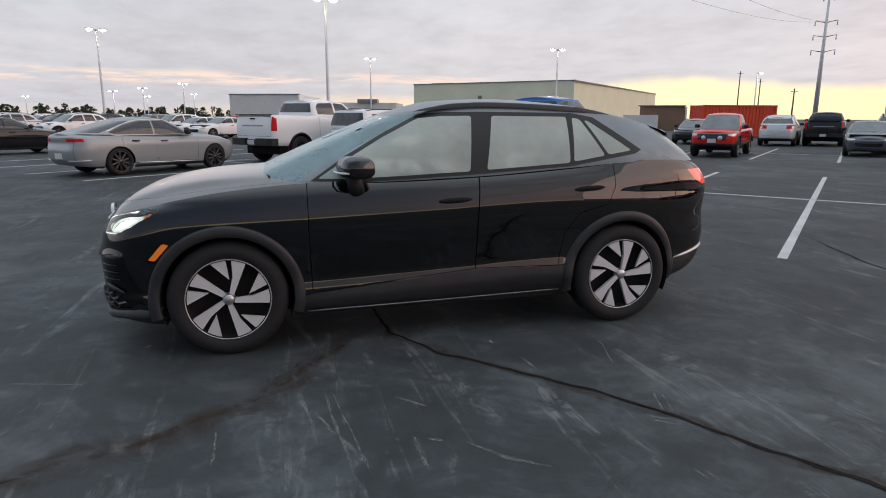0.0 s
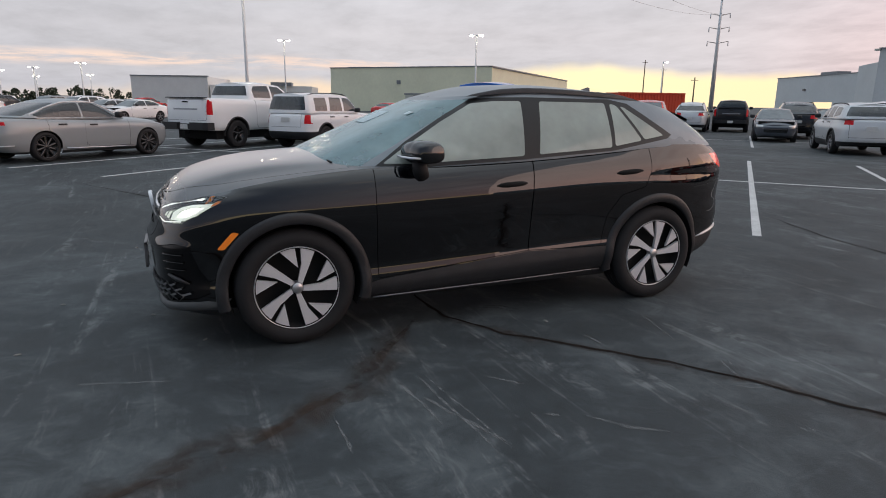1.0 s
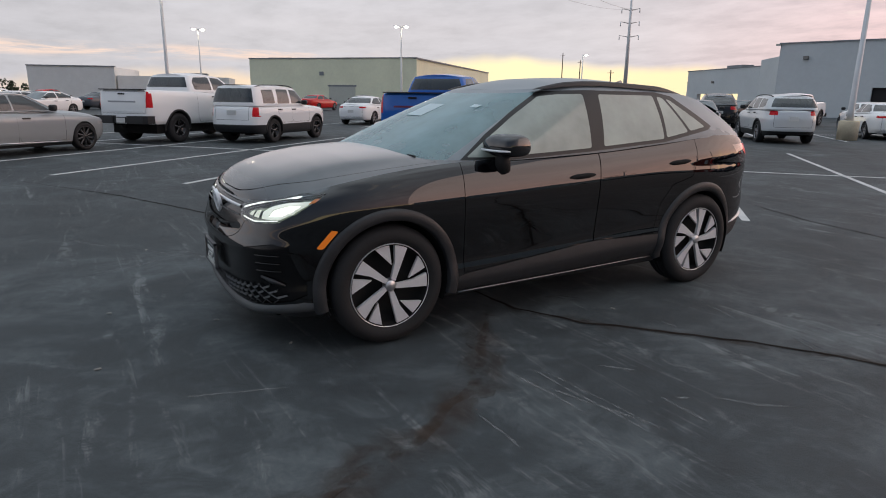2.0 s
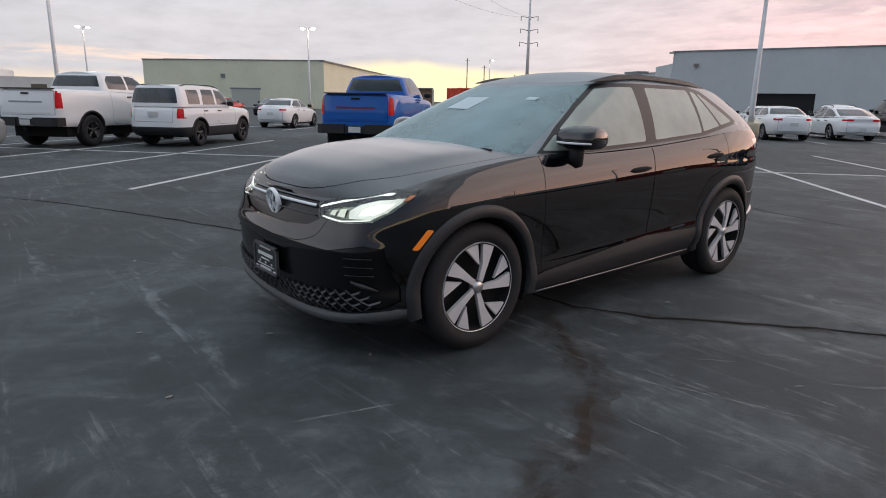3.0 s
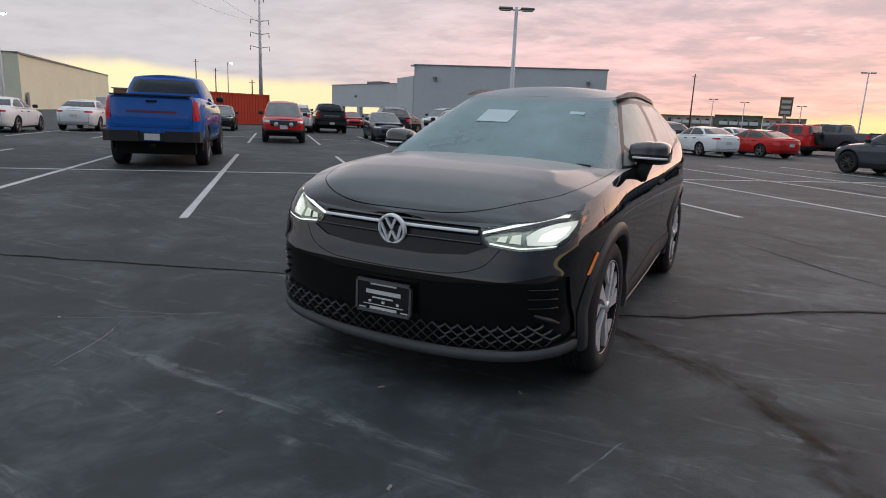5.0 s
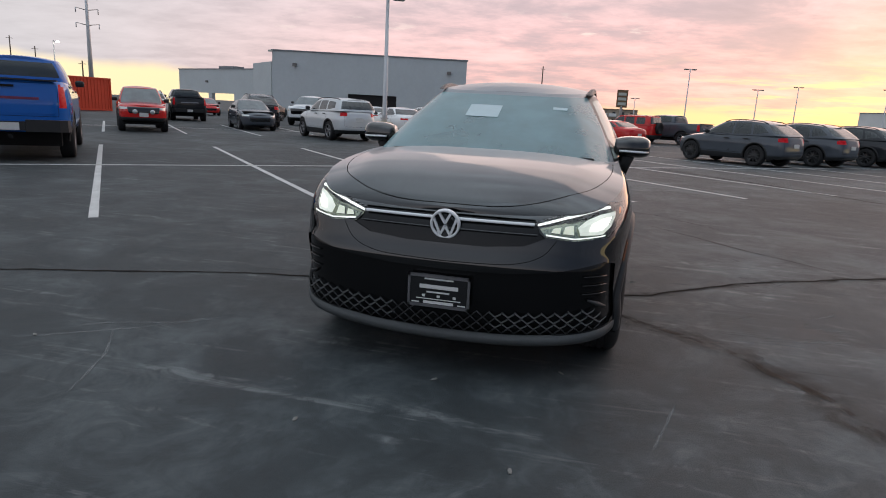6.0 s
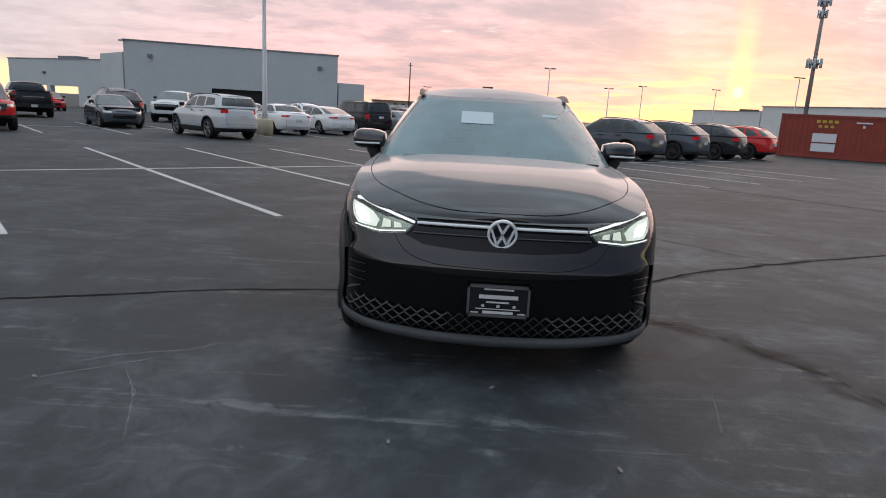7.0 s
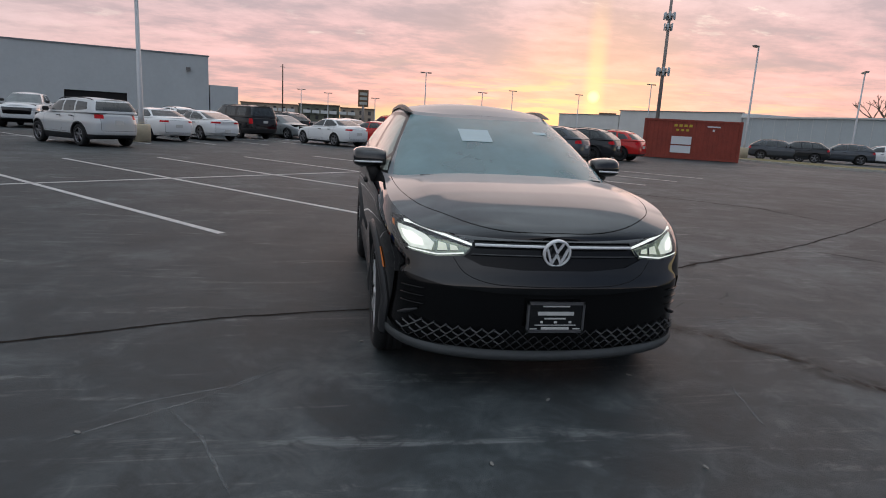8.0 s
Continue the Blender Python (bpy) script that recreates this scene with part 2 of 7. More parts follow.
M = {
    "asphalt": asphalt(),
    "line": material("road_paint", (0.50, 0.51, 0.50), 0.7, vary=0.28, scale=3.0, bump=0.3),
    "crack": material("crack_filler", (0.021, 0.017, 0.015), 0.95, spec=0.08, vary=0.4, scale=6.0, bump=0.5),
    "stain": dirt("rusty_crack_dirt", (0.060, 0.042, 0.032), 0.52, 3.5),
    "tyre": material("tyre_rubber", (0.014, 0.014, 0.015), 0.75, vary=0.3, scale=8.0, bump=0.2),
    "alloy": material("machined_alloy", (0.74, 0.74, 0.75), 0.34, 0.35, vary=0.05, scale=12.0),
    "alloy_black": material("black_alloy", (0.015, 0.015, 0.016), 0.25, 0.3, coat=0.6),
    "alloy_grey": material("grey_alloy", (0.20, 0.20, 0.21), 0.35, 0.8, vary=0.1),
    "black_plastic": material("black_plastic", (0.018, 0.018, 0.019), 0.55, vary=0.25, scale=14.0, bump=0.15, bump_scale=300),
    "gloss_black": material("gloss_black_trim", (0.006, 0.006, 0.007), 0.08, coat=1.0),
    "cladding": material("grey_black_cladding", (0.022, 0.023, 0.025), 0.42, vary=0.25, scale=9.0, bump=0.2, bump_scale=250),
    # near-black, so that wheel wells, cabins and gaps hold their shade as colour
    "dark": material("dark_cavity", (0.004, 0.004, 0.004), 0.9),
    "interior": material("dark_cabin_trim", (0.03, 0.031, 0.034), 0.8, vary=0.2),
    "seat": material("charcoal_seat_cloth", (0.05, 0.052, 0.056), 0.85, vary=0.2, scale=20.0),
    "satin": material("satin_silver_trim", (0.62, 0.62, 0.63), 0.30, 0.9),
    # small emission lifts the lens colour, though no bulb is lit
    "red_lens": material("red_lamp_lens", (0.42, 0.006, 0.012), 0.25, spec=0.25, vary=0.25, scale=9.0, emit=(1.0, 0.01, 0.02), power=0.05),
    # the amber plastic also gets a painted-in glow
    "amber": material("amber_reflector", (0.85, 0.22, 0.02), 0.15, coat=0.8, emit=(1.0, 0.28, 0.03), power=0.10),
    "clear_lens": material("clear_lamp_lens", (0.55, 0.57, 0.56), 0.10, 0.4, coat=1.0),
    "dark_glass": window_glass("dark_tinted_glass", (0.08, 0.085, 0.09), 0.05),
    "white_panel": material("white_metal_panel", (0.66, 0.67, 0.66), 0.55, vary=0.08, scale=0.8),
    "plate": material("plate_white", (0.6, 0.6, 0.58), 0.5, vary=0.1, scale=30.0),
}
PAINTS = {}


def car_paint(name, color, pale_top=0.35, metal=0.0, rough=0.06):
    if name not in PAINTS:
        PAINTS[name] = paint(name, color, pale_top, metal, rough)
    return PAINTS[name]

# shared mesh helpers
def outset(poly, d):
    """The polygon grown by d on all sides (corners mitred)."""
    k = len(poly)
    area = sum(poly[i][0] * poly[(i + 1) % k][1] - poly[(i + 1) % k][0] * poly[i][1] for i in range(k))
    sgn = 1 if area > 0 else -1
    out = []
    for i in range(k):
        p, a, b = Vector(poly[i]), Vector(poly[i - 1]), Vector(poly[(i + 1) % k])
        e, f = (p - a).normalized(), (b - p).normalized()
        n1, n2 = Vector((e.y, -e.x)), Vector((f.y, -f.x))
        m = (n1 + n2)
        m = m / max(0.35, m.length_squared / 2)
        out.append(tuple(p + m * d * sgn))
    return out


def mesh_from(name, verts, faces, mat, smooth_shade=True):
    me = bpy.data.meshes.new(name)
    me.from_pydata([tuple(v) for v in verts], [], faces)
    me.materials.append(mat)
    if smooth_shade:
        me.shade_smooth()
    me.update()
    return me


def part(name, data, mat, parent, label="", at=None, flat=False):
    """Links a bmesh, a mesh or a pair of vertices and faces as one mesh object under a thing or a part."""
    if isinstance(data, tuple):
        data = mesh_from(name, data[0], data[1], mat, not flat)
    elif isinstance(data, bmesh.types.BMesh):
        me = bpy.data.meshes.new(name)
        data.to_mesh(me)
        data.free()
        me.materials.append(mat)
        if not flat:
            me.shade_smooth()
        data = me
    ob = new(name, data)
    ob.parent = parent
    if at is not None:
        ob.matrix_basis = at
    if label:
        tagged(ob, label=label)
    return ob


def thing(name, m, label, category, group="", kind=""):
    ob = new(name)
    ob.empty_display_size = 0.2
    ob.matrix_basis = m
    return tagged(ob, label=label, category=category, group=group, kind=kind)


def box(sx, sy, sz, bevel=0.0, seg=2, at=(0, 0, 0), rot=None):
    """A bevelled box with its base centre at the given place."""
    bm = bmesh.new()
    bmesh.ops.create_cube(bm, size=1.0)
    bmesh.ops.scale(bm, vec=(sx, sy, sz), verts=bm.verts)
    if bevel:
        bmesh.ops.bevel(bm, geom=bm.edges[:], offset=bevel, segments=seg, affect="EDGES", profile=0.5)
    bmesh.ops.translate(bm, vec=(0, 0, sz / 2), verts=bm.verts)
    if rot is not None:
        bmesh.ops.transform(bm, matrix=rot, verts=bm.verts)
    bmesh.ops.translate(bm, vec=at, verts=bm.verts)
    return bm


def lathe(profile, seg=32, axis="z"):
    """Turns a list of (radius, height) about an axis."""
    verts, faces = [], []
    k = len(profile)
    for i in range(seg):
        a = 2 * math.pi * i / seg
        for r, h in profile:
            if axis == "z":
                verts.append((r * math.cos(a), r * math.sin(a), h))
            else:
                verts.append((r * math.cos(a), h, r * math.sin(a)))
    for i in range(seg):
        j = (i + 1) % seg
        for q in range(k - 1):
            f = (i * k + q, j * k + q, j * k + q + 1, i * k + q + 1)
            faces.append(f if axis == "z" else f[::-1])
    return verts, faces


def join(*pairs):
    verts, faces = [], []
    for v, f in pairs:
        o = len(verts)
        verts += list(v)
        faces += [tuple(i + o for i in q) for q in f]
    return verts, faces


def moved(pair, m):
    return [tuple(m @ Vector(v)) for v in pair[0]], pair[1]


def grid_faces(a, b, wrap=False):
    faces = []
    for i in range(a if wrap else a - 1):
        j = (i + 1) % a
        for k in range(b - 1):
            faces.append((i * b + k, j * b + k, j * b + k + 1, i * b + k + 1))
    return faces


def tube(points, radius, seg=8, cap=True):
    """A round bar along a list of points; radius is a number or one per point."""
    pts = [Vector(p) for p in points]
    verts, faces = [], []
    for i, p in enumerate(pts):
        d = (pts[min(i + 1, len(pts) - 1)] - pts[max(i - 1, 0)]).normalized()
        u = d.cross(Vector((0, 0, 1)) if abs(d.z) < 0.9 else Vector((1, 0, 0))).normalized()
        w = d.cross(u)
        r = radius[i] if isinstance(radius, (list, tuple)) else radius
        for k in range(seg):
            a = 2 * math.pi * k / seg
            verts.append(p + u * (r * math.cos(a)) + w * (r * math.sin(a)))
    for i in range(len(pts) - 1):
        for k in range(seg):
            j = (k + 1) % seg
            faces.append((i * seg + k, i * seg + j, (i + 1) * seg + j, (i + 1) * seg + k))
    if cap:
        faces.append(tuple(range(seg))[::-1])
        faces.append(tuple((len(pts) - 1) * seg + k for k in range(seg)))
    return verts, faces


def slab(poly, z0, z1):
    """An upright prism over a plan polygon."""
    k = len(poly)
    verts = [(x, y, z0) for x, y in poly] + [(x, y, z1) for x, y in poly]
    faces = [tuple(range(k))[::-1], tuple(range(k, 2 * k))]
    faces += [(i, (i + 1) % k, k + (i + 1) % k, k + i) for i in range(k)]
    return verts, faces


def curve(points):
    """A smooth function through (x, y) points, level beyond its ends."""
    xs, ys = zip(*points)
    k = len(xs)
    s = [(ys[i + 1] - ys[i]) / (xs[i + 1] - xs[i]) for i in range(k - 1)]
    g = [s[0]] + [0.0 if s[i - 1] * s[i] <= 0 else 2 * s[i - 1] * s[i] / (s[i - 1] + s[i]) for i in range(1, k - 1)] + [s[-1]]

    def f(x):
        if x <= xs[0]:
            return ys[0]
        if x >= xs[-1]:
            return ys[-1]
        i = 0
        while x > xs[i + 1]:
            i += 1
        h = xs[i + 1] - xs[i]
        t = (x - xs[i]) / h
        return ys[i] * (1 + 2 * t) * (1 - t) ** 2 + g[i] * h * t * (1 - t) ** 2 + ys[i + 1] * t * t * (3 - 2 * t) + g[i + 1] * h * t * t * (t - 1)

    return f


def inside(poly, u, v):
    hit = False
    for (a, b), (c, d) in zip(poly, poly[1:] + poly[:1]):
        if (b > v) != (d > v) and u < a + (v - b) * (c - a) / (d - b):
            hit = not hit
    return hit


def rounded(poly, r, seg=3):
    """The polygon with its corners rounded off."""
    out = []
    k = len(poly)
    for i in range(k):
        p, a, b = Vector(poly[i]), Vector(poly[i - 1]), Vector(poly[(i + 1) % k])
        da, db = (a - p), (b - p)
        q = min(r, da.length * 0.45, db.length * 0.45)
        p0, p1 = p + da.normalized() * q, p + db.normalized() * q
        for s in range(seg + 1):
            t = s / seg
            out.append(tuple(p0 * (1 - t) ** 2 + p * 2 * t * (1 - t) + p1 * t * t))
    return out


def knife(bm, poly, axes=(0, 2), cond=None, closed=True):
    """Cuts the faces that a polygon crosses, seen along the third axis."""
    a, b = axes
    pairs = list(zip(poly, poly[1:] + poly[:1])) if closed else list(zip(poly, poly[1:]))
    lo_a, hi_a = min(p[0] for p in poly) - 0.002, max(p[0] for p in poly) + 0.002
    lo_b, hi_b = min(p[1] for p in poly) - 0.002, max(p[1] for p in poly) + 0.002
    for p, q in pairs:
        u0, u1 = min(p[0], q[0]) - 0.001, max(p[0], q[0]) + 0.001
        v0, v1 = min(p[1], q[1]) - 0.001, max(p[1], q[1]) + 0.001
        geom = set()
        for f in bm.faces:
            us = [v.co[a] for v in f.verts]
            if max(us) < u0 or min(us) > u1:
                continue
            vs = [v.co[b] for v in f.verts]
            if max(vs) < v0 or min(vs) > v1:
                continue
            if cond and not cond(f.calc_center_median()):
                continue
            geom.add(f)
            geom.update(f.edges)
            geom.update(f.verts)
        if not geom:
            continue
        co, no = [0.0, 0.0, 0.0], [0.0, 0.0, 0.0]
        co[a], co[b] = p
        no[a], no[b] = -(q[1] - p[1]), q[0] - p[0]
        if abs(no[a]) + abs(no[b]) < 1e-7:
            continue
        bmesh.ops.bisect_plane(bm, geom=list(geom), dist=1e-5, plane_co=co, plane_no=no)


def mark(bm, layer, value, poly, axes=(0, 2), cond=None, over=None):
    """Cuts out a polygon and gives the faces in it a label; over: only faces that hold one of these labels."""
    knife(bm, poly, axes, cond)
    a, b = axes
    for f in bm.faces:
        if over is not None and f[layer] not in over:
            continue
        c = f.calc_center_median()
        if (cond is None or cond(c)) and inside(poly, c[a], c[b]):
            f[layer] = value


def pieces(bm, layer, value, islands=True, push=0.0):
    """The faces with a label as (vertices, faces) pairs, one per island, moved along their normals by push."""
    faces = [f for f in bm.faces if f[layer] == value]
    todo, out = set(faces), []
    while todo:
        if islands:
            stack, got = [todo.pop()], []
            while stack:
                f = stack.pop()
                got.append(f)
                for e in f.edges:
                    for o in e.link_faces:
                        if o in todo:
                            todo.discard(o)
                            stack.append(o)
        else:
            got, todo = list(todo), set()
        index, verts, quads = {}, [], []
        for f in got:
            q = []
            for v in f.verts:
                if v not in index:
                    index[v] = len(verts)
                    verts.append(v.co + v.normal * push)
                q.append(index[v])
            quads.append(tuple(q))
        out.append((verts, quads))
    out.sort(key=lambda p: -len(p[1]))
    return out


def even_steps(place, kf, kr, count):
    """Angles from the nose (pi) to the tail (0) that step evenly along an outline."""
    dense = {math.pi * i / 600 for i in range(601)}
    for i in range(601):
        w = i / 600
        dense.add(math.acos(w ** (kr / 2)))
        dense.add(math.acos(-(w ** (kf / 2))))
    dense = sorted(dense, reverse=True)
    acc = [0.0]
    for a, b in zip(dense, dense[1:]):
        p, q = place(a), place(b)
        acc.append(acc[-1] + math.hypot(q[0] - p[0], q[1] - p[1]))
    out, j = [], 0
    for i in range(count + 1):
        goal = acc[-1] * i / count
        while j < len(acc) - 2 and acc[j + 1] < goal:
            j += 1
        t = (goal - acc[j]) / max(1e-9, acc[j + 1] - acc[j])
        out.append(dense[j] + (dense[j + 1] - dense[j]) * min(1.0, t))
    out[0], out[-1] = math.pi, 0.0
    return out


# the shell of a car: nose towards -x, wheels on the ground, centre line on y = 0
def car_shell(c, res=1.0):
    """Builds the lower body, the decks and the cabin from the curves in c. Returns their bmeshes."""
    front, rear, half = curve(c["front"]), curve(c["rear"]), curve(c["half"])
    belt, bottom, hood = curve(c["belt"]), curve(c["bottom"]), curve(c["deck"])
    nf, nr, xc = c["nf"], c["nr"], c.get("xc", 0.0)
    swell = c.get("swell")

    def outline(th, z, inset=0.0):
        cs, sn = math.cos(th), math.sin(th)
        k = nf if cs < 0 else nr
        a = (xc - front(z) if cs < 0 else rear(z) - xc) - inset
        e = abs(cs) ** (2 / k)
        s = abs(sn) ** (2 / k)
        bow = c.get("bow", 0.0) * s * s * e ** 4 if cs < 0 else 0.0
        return xc + a * math.copysign(e, cs) + bow, (half(z) - inset) * s

    # even steps along the outline, from the nose (pi) round one side to the tail (0)
    ths = even_steps(lambda t: outline(t, c["zref"]), nf, nr, int(c.get("around", 96) * res))
    loop = [(t, 1) for t in ths] + [(t, -1) for t in ths[-2:0:-1]]

    rows = int(c.get("rows", 26) * res)
    tub_pts, rim = [], []
    for th, side in loop:
        xn = outline(th, c["zref"])[0]
        z0, z1 = bottom(xn), belt(xn)
        for k in range(rows + 1):
            t = k / rows
            z = z0 + (z1 - z0) * t
            q = max(0.0, (t - 0.86) / 0.14)
            p = max(0.0, (0.10 - t) / 0.10)
            r = c.get("shoulder", 0.045) * (1 - math.sqrt(max(0.0, 1 - q * q))) + 0.03 * p * p
            x, y = outline(th, z, r)
            if swell and y > 0.5:
                y += swell(x, z)
            tub_pts.append((x, y * side, z))
        rim.append(tub_pts[-1])
    tub = bmesh.new()
    vs = [tub.verts.new(p) for p in tub_pts]
    for f in grid_faces(len(loop), rows + 1, True):
        tub.faces.new([vs[i] for i in f])

    # decks: bonnet and tail, spanned from side to side
    m = len(ths)
    across = c.get("across", 20)
    dk_pts = []
    for i in range(m):
        lx, ly, lz = rim[i]
        zc = max(hood(lx), lz)
        for k in range(across + 1):
            u = 1 - 2 * k / across
            u = math.copysign(abs(u) ** 0.85, u)
            dk_pts.append((lx, ly * u, zc - (zc - lz) * abs(u) ** c.get("crown", 2.4)))
    dk = bmesh.new()
    vs = [dk.verts.new(p) for p in dk_pts]
    for f in grid_faces(m, across + 1):
        dk.faces.new([vs[i] for i in f[::-1]])
    bmesh.ops.remove_doubles(dk, verts=dk.verts, dist=1e-4)

    # cabin: base loop on the belt, top loop at the roof's edge
    h = c["cabin"]
    zb, zt = curve(h["base_z"]), curve(h["top_z"])

    def ring(th, x0, x1, w, kf, kr):
        cs, sn = math.cos(th), math.sin(th)
        mid = (x0 + x1) / 2
        k = kf if cs < 0 else kr
        return mid + (x1 - x0) / 2 * math.copysign(abs(cs) ** (2 / k), cs), w * abs(sn) ** (2 / k)

    hth = even_steps(lambda t: ring(t, *h["base"], h["kf"], h["kr"]), h["kf"], h["kr"], int(h.get("around", 72) * res))
    hloop = [(t, 1) for t in hth] + [(t, -1) for t in hth[-2:0:-1]]
    hrows = int(h.get("rows", 14) * res)
    cab_pts, top = [], []
    for th, side in hloop:
        bx, by = ring(th, *h["base"], h["kf"], h["kr"])
        tx, ty = ring(th, *h["top"], h["kf"], h["kr"])
        z0, z1 = zb(bx), zt(tx)
        for k in range(hrows + 1):
            t = k / hrows
            bulge = h.get("bulge", 0.03) * 4 * t * (1 - t)
            y = by + (ty - by) * t + bulge * (by / h["base"][2])
            x = bx + (tx - bx) * t
            endness = 1 - min(1.0, (by / h["base"][2]) ** 6)
            x += (-1 if th > math.pi / 2 else 1) * bulge * endness
            cab_pts.append((x, y * side, z0 + (z1 - z0) * t))
        top.append(cab_pts[-1])
    cab = bmesh.new()
    vs = [cab.verts.new(p) for p in cab_pts]
    lay = cab.faces.layers.int.new("kind")
    for f in grid_faces(len(hloop), hrows + 1, True):
        face = cab.faces.new([vs[i] for i in f])
        i0, k0 = f[0] // (hrows + 1), f[0] % (hrows + 1)
        th = hloop[i0][0]
        i1 = (i0 + 1) % len(hloop)
        wide = max(ring(hloop[i0][0], *h["base"], h["kf"], h["kr"])[1], ring(hloop[i1][0], *h["base"], h["kf"], h["kr"])[1]) / h["base"][2]
        t = k0 / hrows
        if wide < h.get("ws_w", 0.94) and th > math.pi / 2 and 0.0 <= t < 0.93:
            face[lay] = 1
        elif wide < h.get("rw_w", 0.9) and th < math.pi / 2 and h.get("rw_t", 0.2) <= t < 0.9:
            face[lay] = 2
    # roof
    rc = curve(h["roof"])
    mm = len(hth)
    rf_pts = []
    ra = h.get("across", 14)
    for i in range(mm):
        lx, ly, lz = top[i]
        zc = max(rc(lx), lz)
        for k in range(ra + 1):
            u = 1 - 2 * k / ra
            rf_pts.append((lx, ly * u, zc - (zc - lz) * abs(u) ** 2.2))
    roof = bmesh.new()
    vs = [roof.verts.new(p) for p in rf_pts]
    for f in grid_faces(mm, ra + 1):
        roof.faces.new([vs[i] for i in f[::-1]])
    bmesh.ops.remove_doubles(roof, verts=roof.verts, dist=1e-4)
    for b in (tub, dk, cab, roof):
        bmesh.ops.recalc_face_normals(b, faces=b.faces)
        b.normal_update()
    # open sheets: make sure that they look outwards
    for b in (dk, roof):
        if sum(f.normal.z * f.calc_area() for f in b.faces) < 0:
            bmesh.ops.reverse_faces(b, faces=b.faces)
            b.normal_update()
    for b in (tub, cab):
        if sum((f.normal.x * f.calc_center_median().x + f.normal.y * f.calc_center_median().y) for f in b.faces) < 0:
            bmesh.ops.reverse_faces(b, faces=b.faces)
            b.normal_update()
    return tub, dk, cab, roof


def circle_poly(x, z, r, seg=28, flat=None):
    return [(x + r * math.cos(2 * math.pi * i / seg), z + r * math.sin(2 * math.pi * i / seg)) for i in range(seg)]


def arch_poly(x, z, r, low, seg=20):
    pts = [(x + r * math.cos(math.pi * i / seg), z + r * math.sin(math.pi * i / seg)) for i in range(seg + 1)]
    return [(x + r, low)] + pts + [(x - r, low)]

# the lot: u runs along the stalls, v across them
LOT = radians(42)


def lot(u, v):
    return u * math.cos(LOT) - v * math.sin(LOT), u * math.sin(LOT) + v * math.cos(LOT)


bm = bmesh.new()
bmesh.ops.create_grid(bm, x_segments=40, y_segments=40, size=2200)
ground = new("ground", bpy.data.meshes.new("ground"))
bm.to_mesh(ground.data)
bm.free()
ground.data.materials.append(M["asphalt"])
tagged(ground, "dark grey worn asphalt of a wide open car park", "ground", kind="structure")


def stripe(u0, v0, u1, v1, width=0.10, name="parking_line"):
    a, b = Vector(lot(u0, v0)), Vector(lot(u1, v1))
    d = (b - a).normalized()
    s = Vector((-d.y, d.x)) * width / 2
    seg = max(2, int((b - a).length / 0.4))
    verts, faces = [], []
    for i in range(seg + 1):
        p = a.lerp(b, i / seg)
        w = 1 + 0.10 * noise.noise((p.x * 3, p.y * 3, 1.0))
        for k in (-1, 1):
            q = p + s * k * w
            verts += [(q.x, q.y, 0.0), (q.x, q.y, 0.004)]
    for i in range(seg):
        o = i * 4
        faces += [(o + 1, o + 3, o + 7, o + 5), (o, o + 1, o + 5, o + 4), (o + 2, o + 6, o + 7, o + 3)]
    ob = new(name, mesh_from(name, verts, faces, M["line"], False))
    return tagged(ob, "worn white painted line on the asphalt between parking stalls", "parking line", "parking lines", "structure")


ROW0, STEP = 0.25, 2.85
for v in (-19.5, -16.6, -13.8, -11.0, -8.0, -5.05, -2.43, 0.2, 3.13, 6.15, 9.05, 12.05, 14.95, 17.8, 20.6):
    stripe(3.55, v, 15.2, v)
stripe(9.6, ROW0 - STEP * 9, 9.6, ROW0 + STEP * 7)
for k in range(-9, 6):
    stripe(22.0, ROW0 + STEP * k, 32.5, ROW0 + STEP * k)
stripe(27.2, ROW0 - STEP * 9, 27.2, ROW0 + STEP * 5)

# buildings and distance
M["grey_block"] = material("grey_painted_block", (0.52, 0.55, 0.56), 0.85, vary=0.07, scale=0.35, bump=0.35, bump_scale=6)
M["grey_cap"] = material("grey_roof_cap", (0.20, 0.215, 0.23), 0.6, vary=0.05)
M["tan_block"] = material("pale_olive_block", (0.76, 0.765, 0.58), 0.9, vary=0.08, scale=0.3, bump=0.35, bump_scale=6)
M["brown_block"] = material("brown_block", (0.24, 0.155, 0.105), 0.9, vary=0.12, scale=0.5)
M["container_red"] = material("container_red", (0.27, 0.050, 0.032), 0.6, vary=0.22, scale=1.3)
M["container_orange"] = material("container_orange", (0.62, 0.065, 0.025), 0.6, vary=0.12, scale=1.3)
M["pole"] = material("galvanised_pole", (0.55, 0.56, 0.57), 0.5, 0.3, vary=0.1, scale=3.0)
M["rust_pole"] = material("weathered_steel", (0.30, 0.27, 0.25), 0.7, 0.2, vary=0.15, scale=2.0)
M["concrete"] = material("concrete", (0.52, 0.45, 0.33), 0.9, vary=0.2, scale=3.0, bump=0.3)
M["lamp_on"] = material("lit_lamp", (1, 1, 1), 0.5, emit=(1.0, 0.88, 0.66), power=16.0)
M["lamp_off"] = material("lamp_housing", (0.20, 0.19, 0.18), 0.5, 0.4)
M["opening"] = material("dark_opening", (0.012, 0.011, 0.012), 0.7)
M["door_panel"] = material("white_roller_door", (0.48, 0.49, 0.44), 0.6, vary=0.1)
M["yellow_mark"] = material("yellow_lettering", (0.55, 0.42, 0.05), 0.6)
M["white_mark"] = material("white_lettering", (0.68, 0.70, 0.72), 0.6)
M["pale_metal"] = material("pale_blue_metal_panel", (0.46, 0.52, 0.55), 0.5, 0.1, vary=0.08, scale=0.5)
